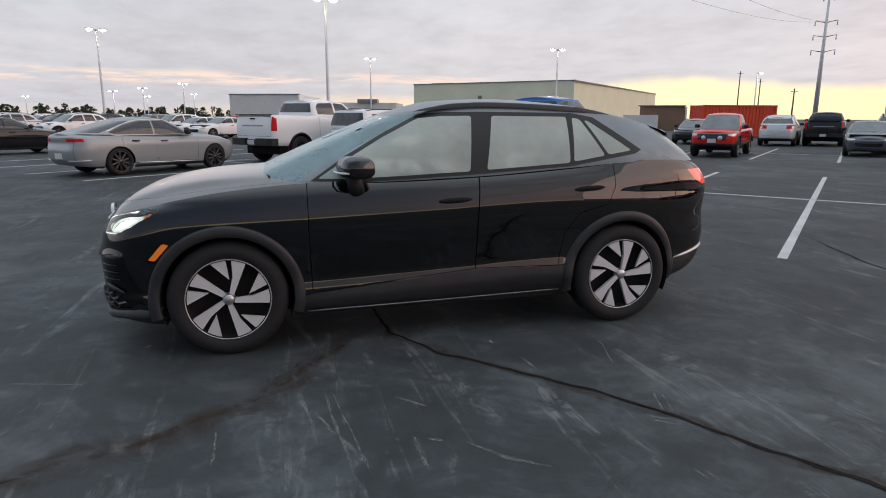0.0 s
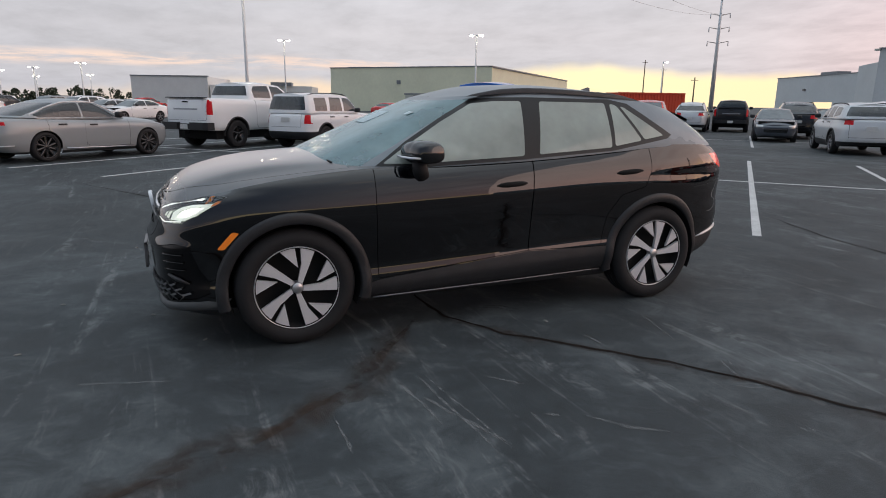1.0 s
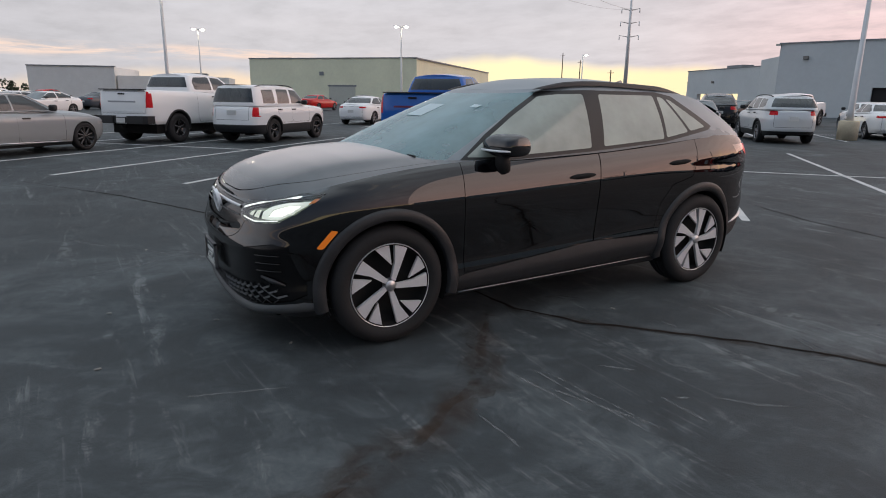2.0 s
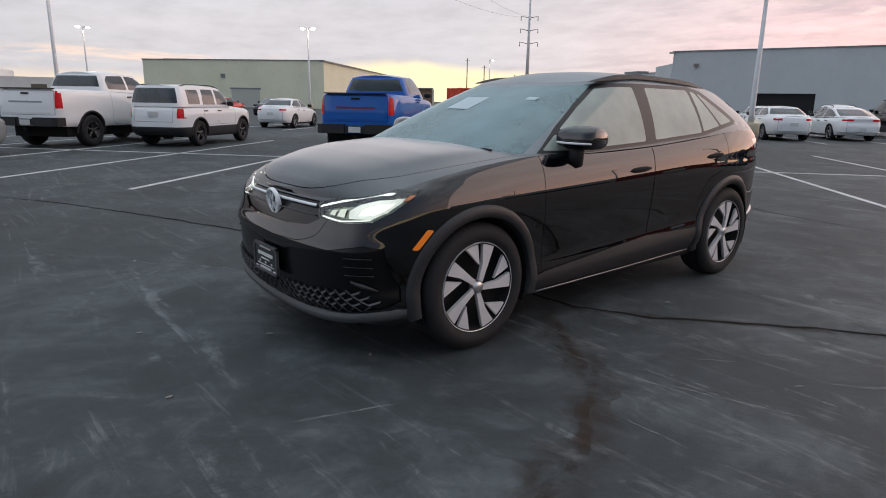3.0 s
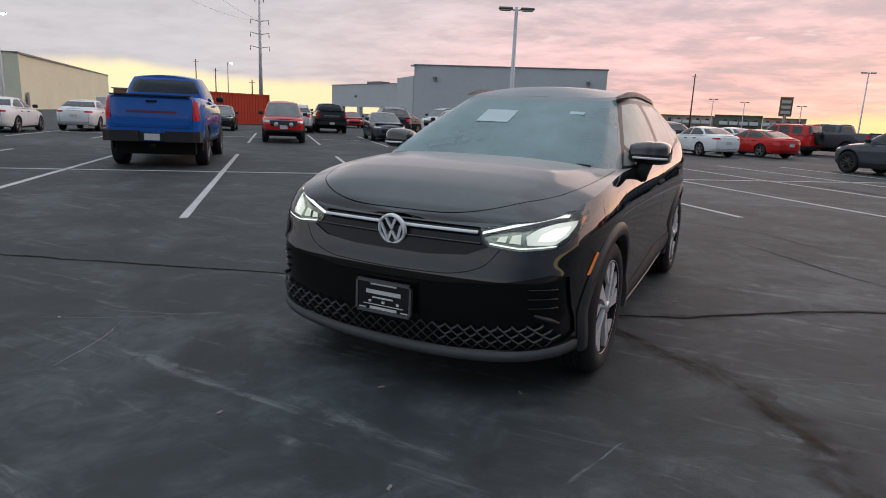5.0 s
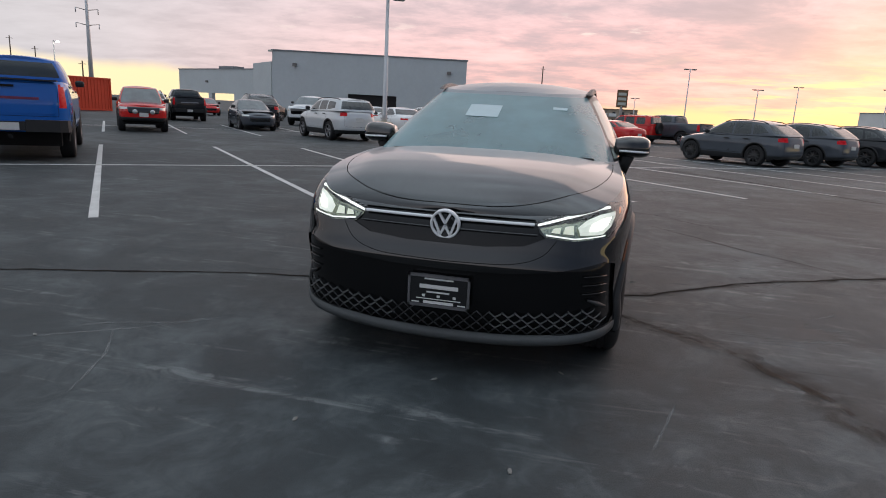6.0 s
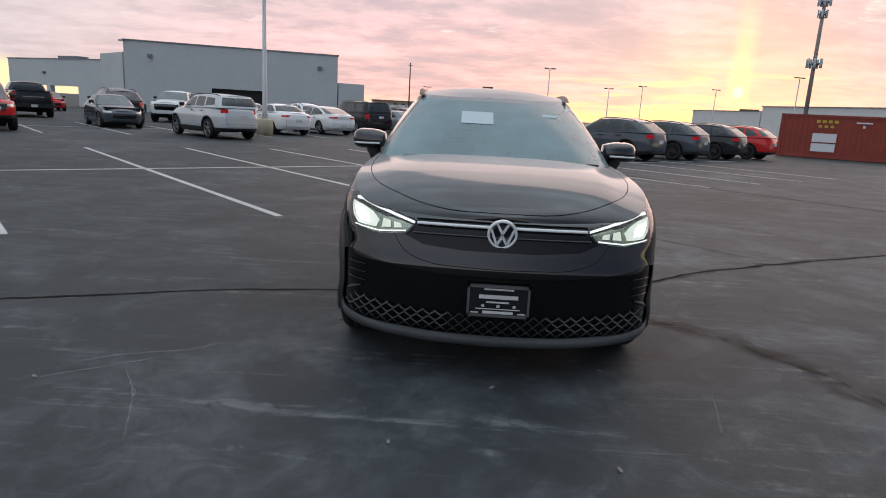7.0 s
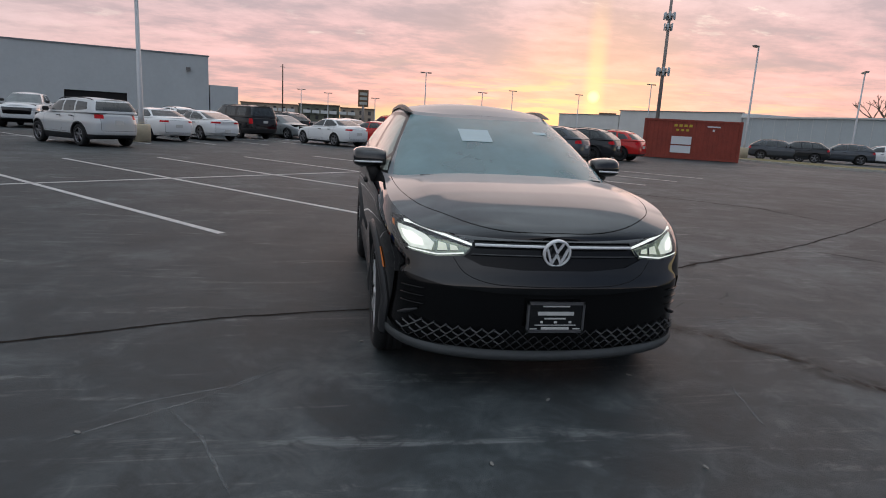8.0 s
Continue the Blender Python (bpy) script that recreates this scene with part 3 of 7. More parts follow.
M["apartment"] = material("beige_render", (0.40, 0.33, 0.26), 0.9, vary=0.12, scale=0.3)
M["apartment_green"] = material("olive_render", (0.16, 0.17, 0.13), 0.9, vary=0.12, scale=0.3)
M["pane_dark"] = material("dark_window_pane", (0.03, 0.035, 0.04), 0.12, coat=0.5)
M["sign_brown"] = material("brown_sign_board", (0.17, 0.10, 0.05), 0.6, vary=0.2)
M["foliage"] = material("dark_evergreen_leaves", (0.030, 0.042, 0.022), 0.9, vary=0.4, scale=0.8)
M["bark"] = material("bark", (0.10, 0.075, 0.055), 0.9, vary=0.2)
M["grass"] = material("dry_winter_grass", (0.17, 0.15, 0.07), 0.95, vary=0.35, scale=2.0)
M["kerb"] = material("pale_kerb_concrete", (0.42, 0.41, 0.38), 0.9, vary=0.15)


def block(parent, poly, z1, mat, name="wall", z0=0.0):
    return part(name, slab(poly, z0, z1), mat, parent, flat=True)


def face_part(parent, name, a, b, s0, s1, z0, z1, mat, out=0.03, deep=0.0):
    """A box on the wall that runs from a to b, between two lengths along it; out: how far it stands proud, deep: how far it reaches in."""
    a, b = Vector(a), Vector(b)
    d = (b - a).normalized()
    n_ = Vector((d.y, -d.x))
    if n_.dot(-a) < 0:
        n_ = -n_
    p, q = a + d * s0, a + d * s1
    return part(name, slab([tuple(p + n_ * out), tuple(q + n_ * out), tuple(q - n_ * deep), tuple(p - n_ * deep)], z0, z1), mat, parent, flat=True)


ga, gb = (55.2, 33.0), (61.0, 13.7)
grey = thing("commercial_building", pose(0, 0, 0), "long grey block-walled commercial building with a flat roof", "building")
for s0, s1, z0, z1 in ((0, 7.8, 0, 6.6), (7.8, 12.9, 2.65, 6.6), (12.9, 20.15, 0, 6.6)):
    face_part(grey, "front_wall", ga, gb, s0, s1, z0, z1, M["grey_block"], 0.0, 0.5)
block(grey, [(56.1, 33.0), (61.7, 14.2), (80.0, 19.4), (74.2, 38.5)], 6.5, M["grey_block"], "rear_block")
# near-black panel set back: the garage opening's inner shade as colour
face_part(grey, "doorway_panel", ga, gb, 7.8, 12.9, 0.0, 2.65, M["opening"], -0.30, 0.42)
face_part(grey, "parapet_cap", ga, gb, -0.1, 20.25, 6.6, 6.72, M["grey_cap"], 0.08, 0.6)
for s in (2.3, 18.3):
    lamp = face_part(grey, "wall_lamp", ga, gb, s - 0.2, s + 0.2, 5.15, 5.45, M["lamp_off"], 0.28, 0.0)
for s in (4.0, 8.1, 12.2, 16.2):
    face_part(grey, "wall_joint", ga, gb, s - 0.02, s + 0.02, 2.7, 6.55, M["grey_block"], 0.006, 0.0)
face_part(grey, "security_camera", ga, gb, -0.35, 0.05, 6.45, 6.62, M["door_panel"], 0.3, 0.0)
block(grey, [(61.1, 13.6), (61.9, 11.05), (79.0, 15.9), (78.0, 18.8)], 3.95, M["grey_block"], "side_wing")
wa, wb = (68.5, 54.0), (61.8, 38.9)
for s0, s1, z0, z1 in ((0, 2.9, 0, 5.0), (6.8, 7.5, 0, 5.0), (12.3, 16.5, 0, 5.0), (2.9, 6.8, 2.15, 5.0), (7.5, 12.3, 2.15, 5.0)):
    face_part(grey, "canopy_wall", wa, wb, s0, s1, z0, z1, M["grey_block"], 0.0, 0.5)
face_part(grey, "canopy_cap", wa, wb, -0.1, 16.5, 5.0, 5.10, M["grey_cap"], 0.06, 0.6)
face_part(grey, "wall_lamp", wa, wb, 6.5, 6.8, 3.4, 3.65, M["lamp_off"], 0.25, 0.0)
block(grey, [(60.9, 38.6), (56.6, 33.9), (60.0, 33.4), (64.0, 37.8)], 5.6, M["grey_block"], "link_wall")
block(grey, [(66.0, 46.4), (64.8, 43.6), (66.2, 43.0), (67.4, 45.8)], 5.45, M["grey_cap"], "roof_unit", 5.0)

ta, tb = (23.0, 105.0), (43.0, 83.5)
tan = thing("warehouse_building", pose(0, 0, 0), "pale olive flat-roofed warehouse with a plain block wall", "building")
block(tan, [(23.4, 105.3), (43.2, 84.0), (85.0, 126.0), (65.0, 147.0)], 6.9, M["tan_block"], "main_block")
face_part(tan, "front_wall", ta, tb, 0, 29.4, 0, 7.0, M["tan_block"], 0.0, 0.3)
face_part(tan, "doorway_panel", ta, tb, 14.5, 19.1, 0.0, 2.7, M["door_panel"], 0.05, 0.0)
face_part(tan, "door_frame", ta, tb, 14.3, 19.3, 2.7, 2.95, M["grey_cap"], 0.08, 0.0)
face_part(tan, "roof_edge", ta, tb, -0.1, 29.5, 7.0, 7.14, M["grey_cap"], 0.1, 0.5)
face_part(tan, "vent", ta, tb, 12.9, 13.6, 4.4, 5.0, M["grey_cap"], 0.12, 0.0)
for s in (7.4, 22.0):
    face_part(tan, "wall_joint", ta, tb, s - 0.02, s + 0.02, 0.2, 6.9, M["tan_block"], 0.012, 0.0)
face_part(tan, "side_edge", tb, (85.0, 126.0), 0.0, 59.7, 6.9, 7.12, M["grey_cap"], 0.1, 0.5)
face_part(tan, "side_door", tb, (85.0, 126.0), 2.2, 3.2, 0.0, 2.2, M["grey_cap"], 0.05, 0.0)
block(tan, [(27.0, 108.0), (30.0, 105.0), (32.0, 107.0), (29.0, 110.0)], 7.5, M["grey_cap"], "roof_unit", 6.9)
annex = thing("brick_annex", pose(0, 0, 0), "low brown-walled annex with a pale side wall", "building")
block(annex, [(44.2, 67.1), (48.6, 64.1), (52.0, 69.0), (47.6, 72.0)], 3.0, M["brown_block"], "front_wall")
block(annex, [(48.7, 64.1), (48.9, 64.0), (52.3, 68.9), (52.1, 69.1)], 2.95, M["tan_block"], "side_wall")
block(annex, [(43.9, 67.1), (48.6, 63.8), (49.0, 64.4), (44.3, 67.7)], 3.12, M["grey_cap"], "roof_edge", 3.0)
block(annex, [(41.5, 66.5), (45.0, 64.2), (45.4, 64.8), (41.9, 67.1)], 1.9, M["white_panel"], "low_wall")

white_far = thing("warehouse_building", pose(0, 0, 0), "low white warehouse far behind the car park", "building")
block(white_far, [(-9.8, 136.6), (4.2, 130.6), (10.0, 150.0), (-4.0, 156.0)], 5.9, M["white_panel"], "main_block")
block(white_far, [(-9.9, 136.5), (4.3, 130.4), (4.5, 130.8), (-9.7, 136.9)], 6.1, M["grey_cap"], "roof_edge", 5.9)
block(white_far, [(4.6, 131.0), (24.0, 127.0), (28.0, 140.0), (9.0, 147.0)], 4.4, M["white_panel"], "low_block")
block(white_far, [(16.0, 128.0), (20.0, 127.2), (21.0, 131.0), (17.0, 132.0)], 5.1, M["grey_cap"], "roof_unit", 4.4)
for a, s in ((6, 1.2), (10, 1.2), (13, 1.0)):
    face_part(white_far, "window_pane", (4.6, 131.0), (24.0, 127.0), a, a + s * 2, 2.2, 3.2, M["pane_dark"], 0.03, 0.0)

na, nb, nc = (98.0, -47.0), (78.0, -56.4), (48.0, -61.0)
white_near = thing("dealer_building", pose(0, 0, 0), "long low pale metal-clad building with a flat roof", "building")
block(white_near, [na, nb, (80.0, -80.0), (110.0, -80.0)], 5.3, M["white_panel"], "left_block")
block(white_near, [(77.8, -56.5), nc, (44.0, -88.0), (76.0, -88.0)], 4.6, M["pale_metal"], "right_block")
block(white_near, [(78.2, -56.2), (47.9, -60.7), (47.9, -61.2), (78.0, -57.0)], 4.8, M["white_panel"], "fascia", 4.6)
face_part(white_near, "roof_edge", na, nb, -0.1, 22.2, 5.3, 5.42, M["grey_cap"], 0.15, 0.4)
block(white_near, [(111.2, -40.8), (98.2, -46.9), (102.0, -56.0), (115.0, -50.0)], 4.5, M["white_panel"], "end_block")
face_part(white_near, "roof_edge", (111.2, -40.8), (98.2, -46.9), 0.0, 14.3, 4.5, 4.62, M["grey_cap"], 0.12, 0.4)
for s in range(1, 15):
    face_part(white_near, "panel_seam", nb, nc, s * 2.0 - 0.02, s * 2.0 + 0.02, 0.2, 4.6, M["white_panel"], 0.02, 0.0)


# shipping containers: frames, corrugated sides, doors and markings
def container(a, b, mat, label, rib_mat, marks):
    a, b = Vector(a), Vector(b)
    L = (b - a).length
    ang = math.degrees(math.atan2(b.y - a.y, b.x - a.x))
    root = thing("shipping_container", pose(a.x, a.y, 0, 0, 0, ang), label, "container")
    W, H = 2.44, 2.59
    sgn = 1 if Vector((-(b - a).y, (b - a).x)).dot(a) > 0 else -1

    def sheet(length, at, name):
        pts = []
        k = int(length / 0.28)
        step = length / k
        for i in range(k):
            x = i * step
            pts += [(x, 0), (x + step * 0.25, 0), (x + step * 0.35, 0.036), (x + step * 0.85, 0.036), (x + step * 0.98, 0)]
        pts.append((length, 0))
        verts = [(x, y, z) for x, y in pts for z in (0.16, H - 0.1)]
        part(name, (verts, grid_faces(len(pts), 2)), mat, root, at=at, flat=True)

    sheet(L, pose(0, 0.03 * sgn, 0), "corrugated_side") if sgn > 0 else sheet(L, pose(0, -0.06, 0), "corrugated_side")
    sheet(L, pose(0, sgn * (W - 0.04), 0), "corrugated_side")
    sheet(W, pose(L - 0.05, 0 if sgn > 0 else -W, 0, 0, 0, 90), "corrugated_end")
    sheet(W, pose(0.05, 0 if sgn > 0 else -W, 0, 0, 0, 90), "corrugated_end")
    y0, y1 = (0.0, W) if sgn > 0 else (-W, 0.0)
    for ys in (y0, y1 - 0.12):
        part("side_rail", slab([(0, ys), (L, ys), (L, ys + 0.12), (0, ys + 0.12)], 0.03, 0.18), mat, root, flat=True)
        part("side_rail", slab([(0, ys), (L, ys), (L, ys + 0.12), (0, ys + 0.12)], H - 0.12, H), mat, root, flat=True)
        for xs in (0.0, L - 0.14):
            part("corner_post", slab([(xs, ys - 0.004), (xs + 0.144, ys - 0.004), (xs + 0.144, ys + 0.124), (xs, ys + 0.124)], 0, H + 0.004), mat, root, flat=True)
    part("roof_panel", slab([(0.02, y0 + 0.02), (L - 0.02, y0 + 0.02), (L - 0.02, y1 - 0.02), (0.02, y1 - 0.02)], H - 0.08, H - 0.02), mat, root, flat=True)
    for s0, s1, z0, z1, mm in marks:
        ys = sorted((-sgn * 0.002, -sgn * 0.008))
        part("marking", slab([(s0, ys[0]), (s1, ys[0]), (s1, ys[1]), (s0, ys[1])], z0, z1), mm, root, flat=True)
    return root


WM, YM = M["white_mark"], M["yellow_mark"]
marks = [(1.82, 3.08, 0.98, 1.50, WM), (1.82, 3.08, 0.42, 0.90, WM)] + [(1.92 + 0.31 * i, 2.12 + 0.31 * i, 2.12, 2.28, YM) for i in range(4)] + [(2.06 + 0.31 * i, 2.24 + 0.31 * i, 1.84, 1.98, YM) for i in range(3)]
marks += [(3.95, 4.75, 2.16, 2.24, WM), (4.3, 4.42, 1.9, 2.04, WM)]
container((34.7, -19.3), (31.5, -24.45), M["container_red"], "brown-red corrugated steel shipping container with white and yellow markings", None, marks)
container((32.7, 39.6), (38.75, 38.3), M["container_orange"], "bright orange-red corrugated steel shipping container behind the trucks", None, [])


# lamp posts
def lamp_post(x, y, h, lit, label, heads=2, turn=0.0, base=0.0, r=0.075):
    root = thing("street_lamp", pose(x, y, 0, 0, 0, turn), label, "lamp post", "lamp posts of the car park")
    if base:
        part("footing", lathe([(0.001, 0.0), (0.36, 0.0), (0.36, base - 0.05), (0.32, base), (0.001, base)], 24), M["concrete"], root, "round concrete footing")
    part("pole", tube([(0, 0, base), (0, 0, base + 0.3), (0, 0, h)], [r * 1.5, r * 1.25, r * 0.8], 12), M["pole"], root)
    q = max(1.0, h / 7.0) if lit else 1.0
    for k in range(heads):
        s = 1 if k == 0 else -1
        part("arm", tube([(0, 0, h - 0.16), (s * 0.22 * q, 0, h - 0.10)], 0.035 * q, 8), M["pole"], root)
        if lit:
            head = part("lamp_head", box(0.46 * q, 0.30 * q, 0.07 * q, 0.03, 2, (s * 0.44 * q, 0, h - 0.06)), M["pole"], root)
            bowl = lathe([(0.001, -0.16 * q), (0.09 * q, -0.145 * q), (0.17 * q, -0.10 * q), (0.21 * q, -0.03 * q), (0.20 * q, 0.0)], 20)
            part("diffuser", moved(bowl, pose(s * 0.44 * q, 0, h - 0.05)), M["lamp_on"], head, "glowing lamp")
        else:
            head = part("lamp_head", box(0.62, 0.32, 0.10, 0.03, 2, (s * 0.50, 0, h - 0.12)), M["lamp_off"], root)
            part("diffuser", box(0.50, 0.26, 0.05, 0.01, 1, (s * 0.50, 0, h - 0.17)), M["door_panel"], head)
    return root


LIT, DIM = "tall grey lamp post with two glowing lamp heads", "tall grey lamp post with two dark lamp heads"
lamp_post(-18.8, 71.6, 10.5, True, LIT, turn=20, base=0.8, r=0.11)
lamp_post(3.3, 47.4, 10.6, True, LIT, turn=15, base=0.8, r=0.11)
lamp_post(16.6, 113.0, 12.0, True, LIT, turn=10, base=0.8, r=0.12)
lamp_post(34.9, 72.3, 10.2, True, LIT, turn=-30, base=0.8, r=0.11)
lamp_post(58.0, 63.1, 7.2, True, LIT, turn=-40, heads=1)
for x, y, h in ((-22.4, 92.8, 4.9), (-18.7, 93.5, 5.4), (-26.8, 142.9, 5.6), (-12.2, 84.4, 5.7), (-16.5, 134.2, 5.9), (-52.0, 150.0, 5.5)):
    lamp_post(x, y, h, True, LIT, turn=10)
lamp_post(23.23, 9.31, 6.35, False, DIM, turn=-62, base=0.75, r=0.09)
lamp_post(41.0, -31.4, 8.8, False, "tall grey lamp post with one dark head", heads=1, turn=120, base=0.9)
lamp_post(46.2, -46.1, 8.2, False, DIM, turn=-30)
for x, y, h in ((83.5, -44.7, 8.9), (83.9, -11.0, 8.4), (110.2, -31.0, 8.2), (96.0, -22.0, 6.8), (105.0, -42.0, 8.0), (120.0, 8.0, 6.5), (125.0, 3.0, 6.3), (118.0, -6.0, 5.6)):
    lamp_post(x, y, h, False, DIM, turn=-75, heads=2)


# power line and masts
def pylon(x, y, h, label):
    root = thing("power_pylon", pose(x, y, 0), label, "pylon")
    part("mast", tube([(0, 0, 0), (0, 0, h * 0.5), (0, 0, h)], [0.62, 0.46, 0.24], 14), M["pole"], root)
    for k, z in enumerate((h * 0.985, h * 0.80, h * 0.69, h * 0.575)):
        w = (1.2, 2.5, 2.6, 2.7)[k]
        arm = part("cross_arm", tube([(-w * 0.75, w * 0.65, z + 0.5), (0, 0, z), (w * 0.75, -w * 0.65, z + 0.5)], [0.06, 0.13, 0.06], 8), M["rust_pole"], root)
        for s in (-1, 1):
            part("insulator", tube([(s * w * 0.73, -s * w * 0.63, z + 0.45), (s * w * 0.73, -s * w * 0.63, z - 0.7)], 0.13, 6), M["pole"], arm)
    return root


pylon(134.0, 128.8, 31.5, "tall weathered steel power pylon with three cross arms")
for (x0, y0, z0), (x1, y1, z1) in (((132.1, 130.4, 25.5), (42.0, 63.0, 16.4)), ((135.9, 127.2, 25.5), (48.0, 58.0, 15.6))):
    pts = [(x0 + (x1 - x0) * t, y0 + (y1 - y0) * t, z0 + (z1 - z0) * t - 1.2 * 4 * t * (1 - t)) for t in [i / 16 for i in range(17)]]
    ob = new("power_cable", mesh_from("power_cable", *tube(pts, 0.020, 5), M["rust_pole"]))
    tagged(ob, "thin dark overhead power cable slung from the pylon", "cable", "power cables")
for x, y, h in ((94.6, 110.2, 11.3), (97.6, 107.6, 9.7), (81.8, 81.8, 6.4), (114.5, 11.0, 10.4)):
    root = thing("utility_pole", pose(x, y, 0), "thin dark wooden utility pole far off", "pole", "utility poles")
    part("mast", tube([(0, 0, 0), (0, 0, h)], [0.15, 0.09], 8), M["bark"], root)
    part("cross_arm", tube([(-0.45, 0.35, h - 0.5), (0.45, -0.35, h - 0.5)], 0.045, 6), M["bark"], root)
tower = thing("cell_tower", pose(83.0, -46.0, 0), "steel monopole cell tower with two tiers of antennas", "tower")
part("mast", tube([(0, 0, 0), (0, 0, 24)], [0.30, 0.18], 14), M["rust_pole"], tower)
for z, rr, hh, cnt in ((18.4, 0.75, 1.0, 7), (16.9, 0.55, 1.0, 5), (10.6, 0.9, 1.2, 7)):
    ring = part("platform", lathe([(0.15, z), (rr, z), (rr, z + 0.12), (0.15, z + 0.12)], 16), M["rust_pole"], tower)
    for k in range(cnt):
        a = 2 * math.pi * k / cnt
        part("antenna", box(0.16, 0.28, hh, 0.02, 1, (0, 0, 0), pose(rr * math.cos(a), rr * math.sin(a), z - hh * 0.4, 0, 0, math.degrees(a))), M["pale_metal"], ring)
sign = thing("road_sign", pose(114.5, -3.6, 0, 0, 0, 90), "tall brown sign board with pale panels on a post", "sign")
part("post", tube([(0, 0, 0), (0, 0, 4.0)], 0.25, 8), M["rust_pole"], sign)
part("board", slab([(-0.95, -0.2), (0.95, -0.2), (0.95, 0.2), (-0.95, 0.2)], 3.7, 6.8), M["sign_brown"], sign, flat=True)
for z in (4.1, 4.95, 5.8):
    part("panel", slab([(-0.7, 0.2), (0.7, 0.2), (0.7, 0.24), (-0.7, 0.24)], z, z + 0.5), M["door_panel"], sign, flat=True)
board = thing("billboard", pose(131.7, -59.7, 0, 0, 0, 66), "dark billboard on posts far behind the lot", "billboard")
part("panel", slab([(-1.9, -0.3), (1.9, -0.3), (1.9, 0.3), (-1.9, 0.3)], 4.6, 5.9), M["sign_brown"], board, flat=True)
for x in (-1.5, 1.5):
    part("post", tube([(x, 0, 0), (x, 0, 4.7)], 0.15, 8), M["rust_pole"], board)

# apartments far behind the car park
for y0, y1, z1, mm in ((29.8, 13.0, 4.5, "apartment"), (12.8, 0.4, 4.95, "apartment_green"), (0.2, -10.4, 4.5, "apartment")):
    house = thing("apartment_building", pose(0, 0, 0), "flat-roofed apartment building with balconies far off", "building", "apartments")
    block(house, [(194.0, y1), (206.0, y1), (206.0, y0), (194.0, y0)], z1, M[mm])
    block(house, [(193.6, y1 - 0.1), (194.4, y1 - 0.1), (194.4, y0 + 0.1), (193.6, y0 + 0.1)], z1 + 0.25, M["brown_block"], "roof_edge", z1)
    y = y1 + 1.2
    while y < y0 - 1.6:
        for z in (0.6, 2.7):
            part("window", slab([(193.95, y), (194.1, y), (194.1, y + 0.9), (193.95, y + 0.9)], z, z + 1.2), M["pane_dark"], house, flat=True)
        if int(y * 3) % 2 == 0:
            bal = part("balcony", slab([(192.8, y - 0.3), (194.0, y - 0.3), (194.0, y + 1.9), (192.8, y + 1.9)], 2.4, 2.55), M["door_panel"], house, flat=True)
            part("railing", slab([(192.8, y - 0.3), (192.9, y - 0.3), (192.9, y + 1.9), (192.8, y + 1.9)], 2.55, 3.4), M["white_panel"], bal, flat=True)
        y += 2.6

# grass verge with a kerb in front of the low building
verge = new("grass_verge", mesh_from("grass_verge", *slab([(38.5, -27.5), (30.0, -29.5), (20.0, -41.0), (24.0, -45.0), (34.0, -34.5), (41.0, -33.0)], 0.0, 0.09), M["grass"], False))
tagged(verge, "strip of dry winter grass along the car park", "grass", kind="structure")
kerb_pts = [(38.5, -27.3), (30.0, -29.3), (20.0, -40.8)]
for (ax, ay), (bx, by) in zip(kerb_pts, kerb_pts[1:]):
    d = Vector((bx - ax, by - ay)).normalized()
    s = Vector((-d.y, d.x)) * 0.15
    ob = new("kerb", mesh_from("kerb", *slab([(ax, ay), (bx, by), (bx - s.x, by - s.y), (ax - s.x, ay - s.y)], 0.0, 0.13), M["kerb"], False))
    tagged(ob, "pale concrete kerb round the grass strip", "kerb", kind="structure")

# dark shrubs and trees along the horizon
rng = random.Random(5)
verts, faces = [], []
for i in range(150):
    t = i / 150
    cx, cy = -75 + 62 * t + rng.uniform(-2, 2), 165 + 12 * t + rng.uniform(-6, 6)
    if rng.random() < 0.25:
        continue
    hh = rng.uniform(1.6, 3.9) * (1.15 if rng.random() < 0.2 else 1.0)
    for k in range(60):
        r = rng.uniform(0.2, 1.0) * 1.9
        a = rng.uniform(0, 2 * math.pi)
        z = hh * rng.uniform(0.05, 1.0) ** 0.7
        w = (1.05 - 0.75 * z / hh)
        p = Vector((cx + r * w * math.cos(a), cy + r * w * math.sin(a), z))
        u = Vector((rng.uniform(-1, 1), rng.uniform(-1, 1), rng.uniform(-1, 1))).normalized() * rng.uniform(0.15, 0.4)
        v = u.orthogonal().normalized() * rng.uniform(0.15, 0.4)
        o = len(verts)
        verts += [p - u, p + v, p + u, p - v]
        faces.append((o, o + 1, o + 2, o + 3))
hedge = new("far_trees", mesh_from("far_trees", verts, faces, M["foliage"], False))
tagged(hedge, "dark line of evergreen shrubs and trees on the horizon", "trees", kind="stuff")
bare = thing("bare_tree", pose(63.0, -66.0, 0), "bare winter tree behind the low building", "tree")
limbs = []


def grow(p, d, length, r, depth):
    q = p + d * length
    limbs.append(tube([p, (p + q) / 2 + Vector((rng.uniform(-1, 1), rng.uniform(-1, 1), 0)) * length * 0.05, q], [r, r * 0.85, r * 0.65], 5, False))
    if depth:
        for _ in range(3):
            e = (d + Vector((rng.uniform(-1, 1), rng.uniform(-1, 1), rng.uniform(-0.3, 0.6))) * 0.75).normalized()
            grow(q, e, length * rng.uniform(0.55, 0.8), r * 0.6, depth - 1)


grow(Vector((0, 0, 0)), Vector((0, 0, 1)), 3.2, 0.22, 4)
part("trunk", limbs[0], M["bark"], bare)
part("crown", join(*limbs[1:]), M["bark"], bare)

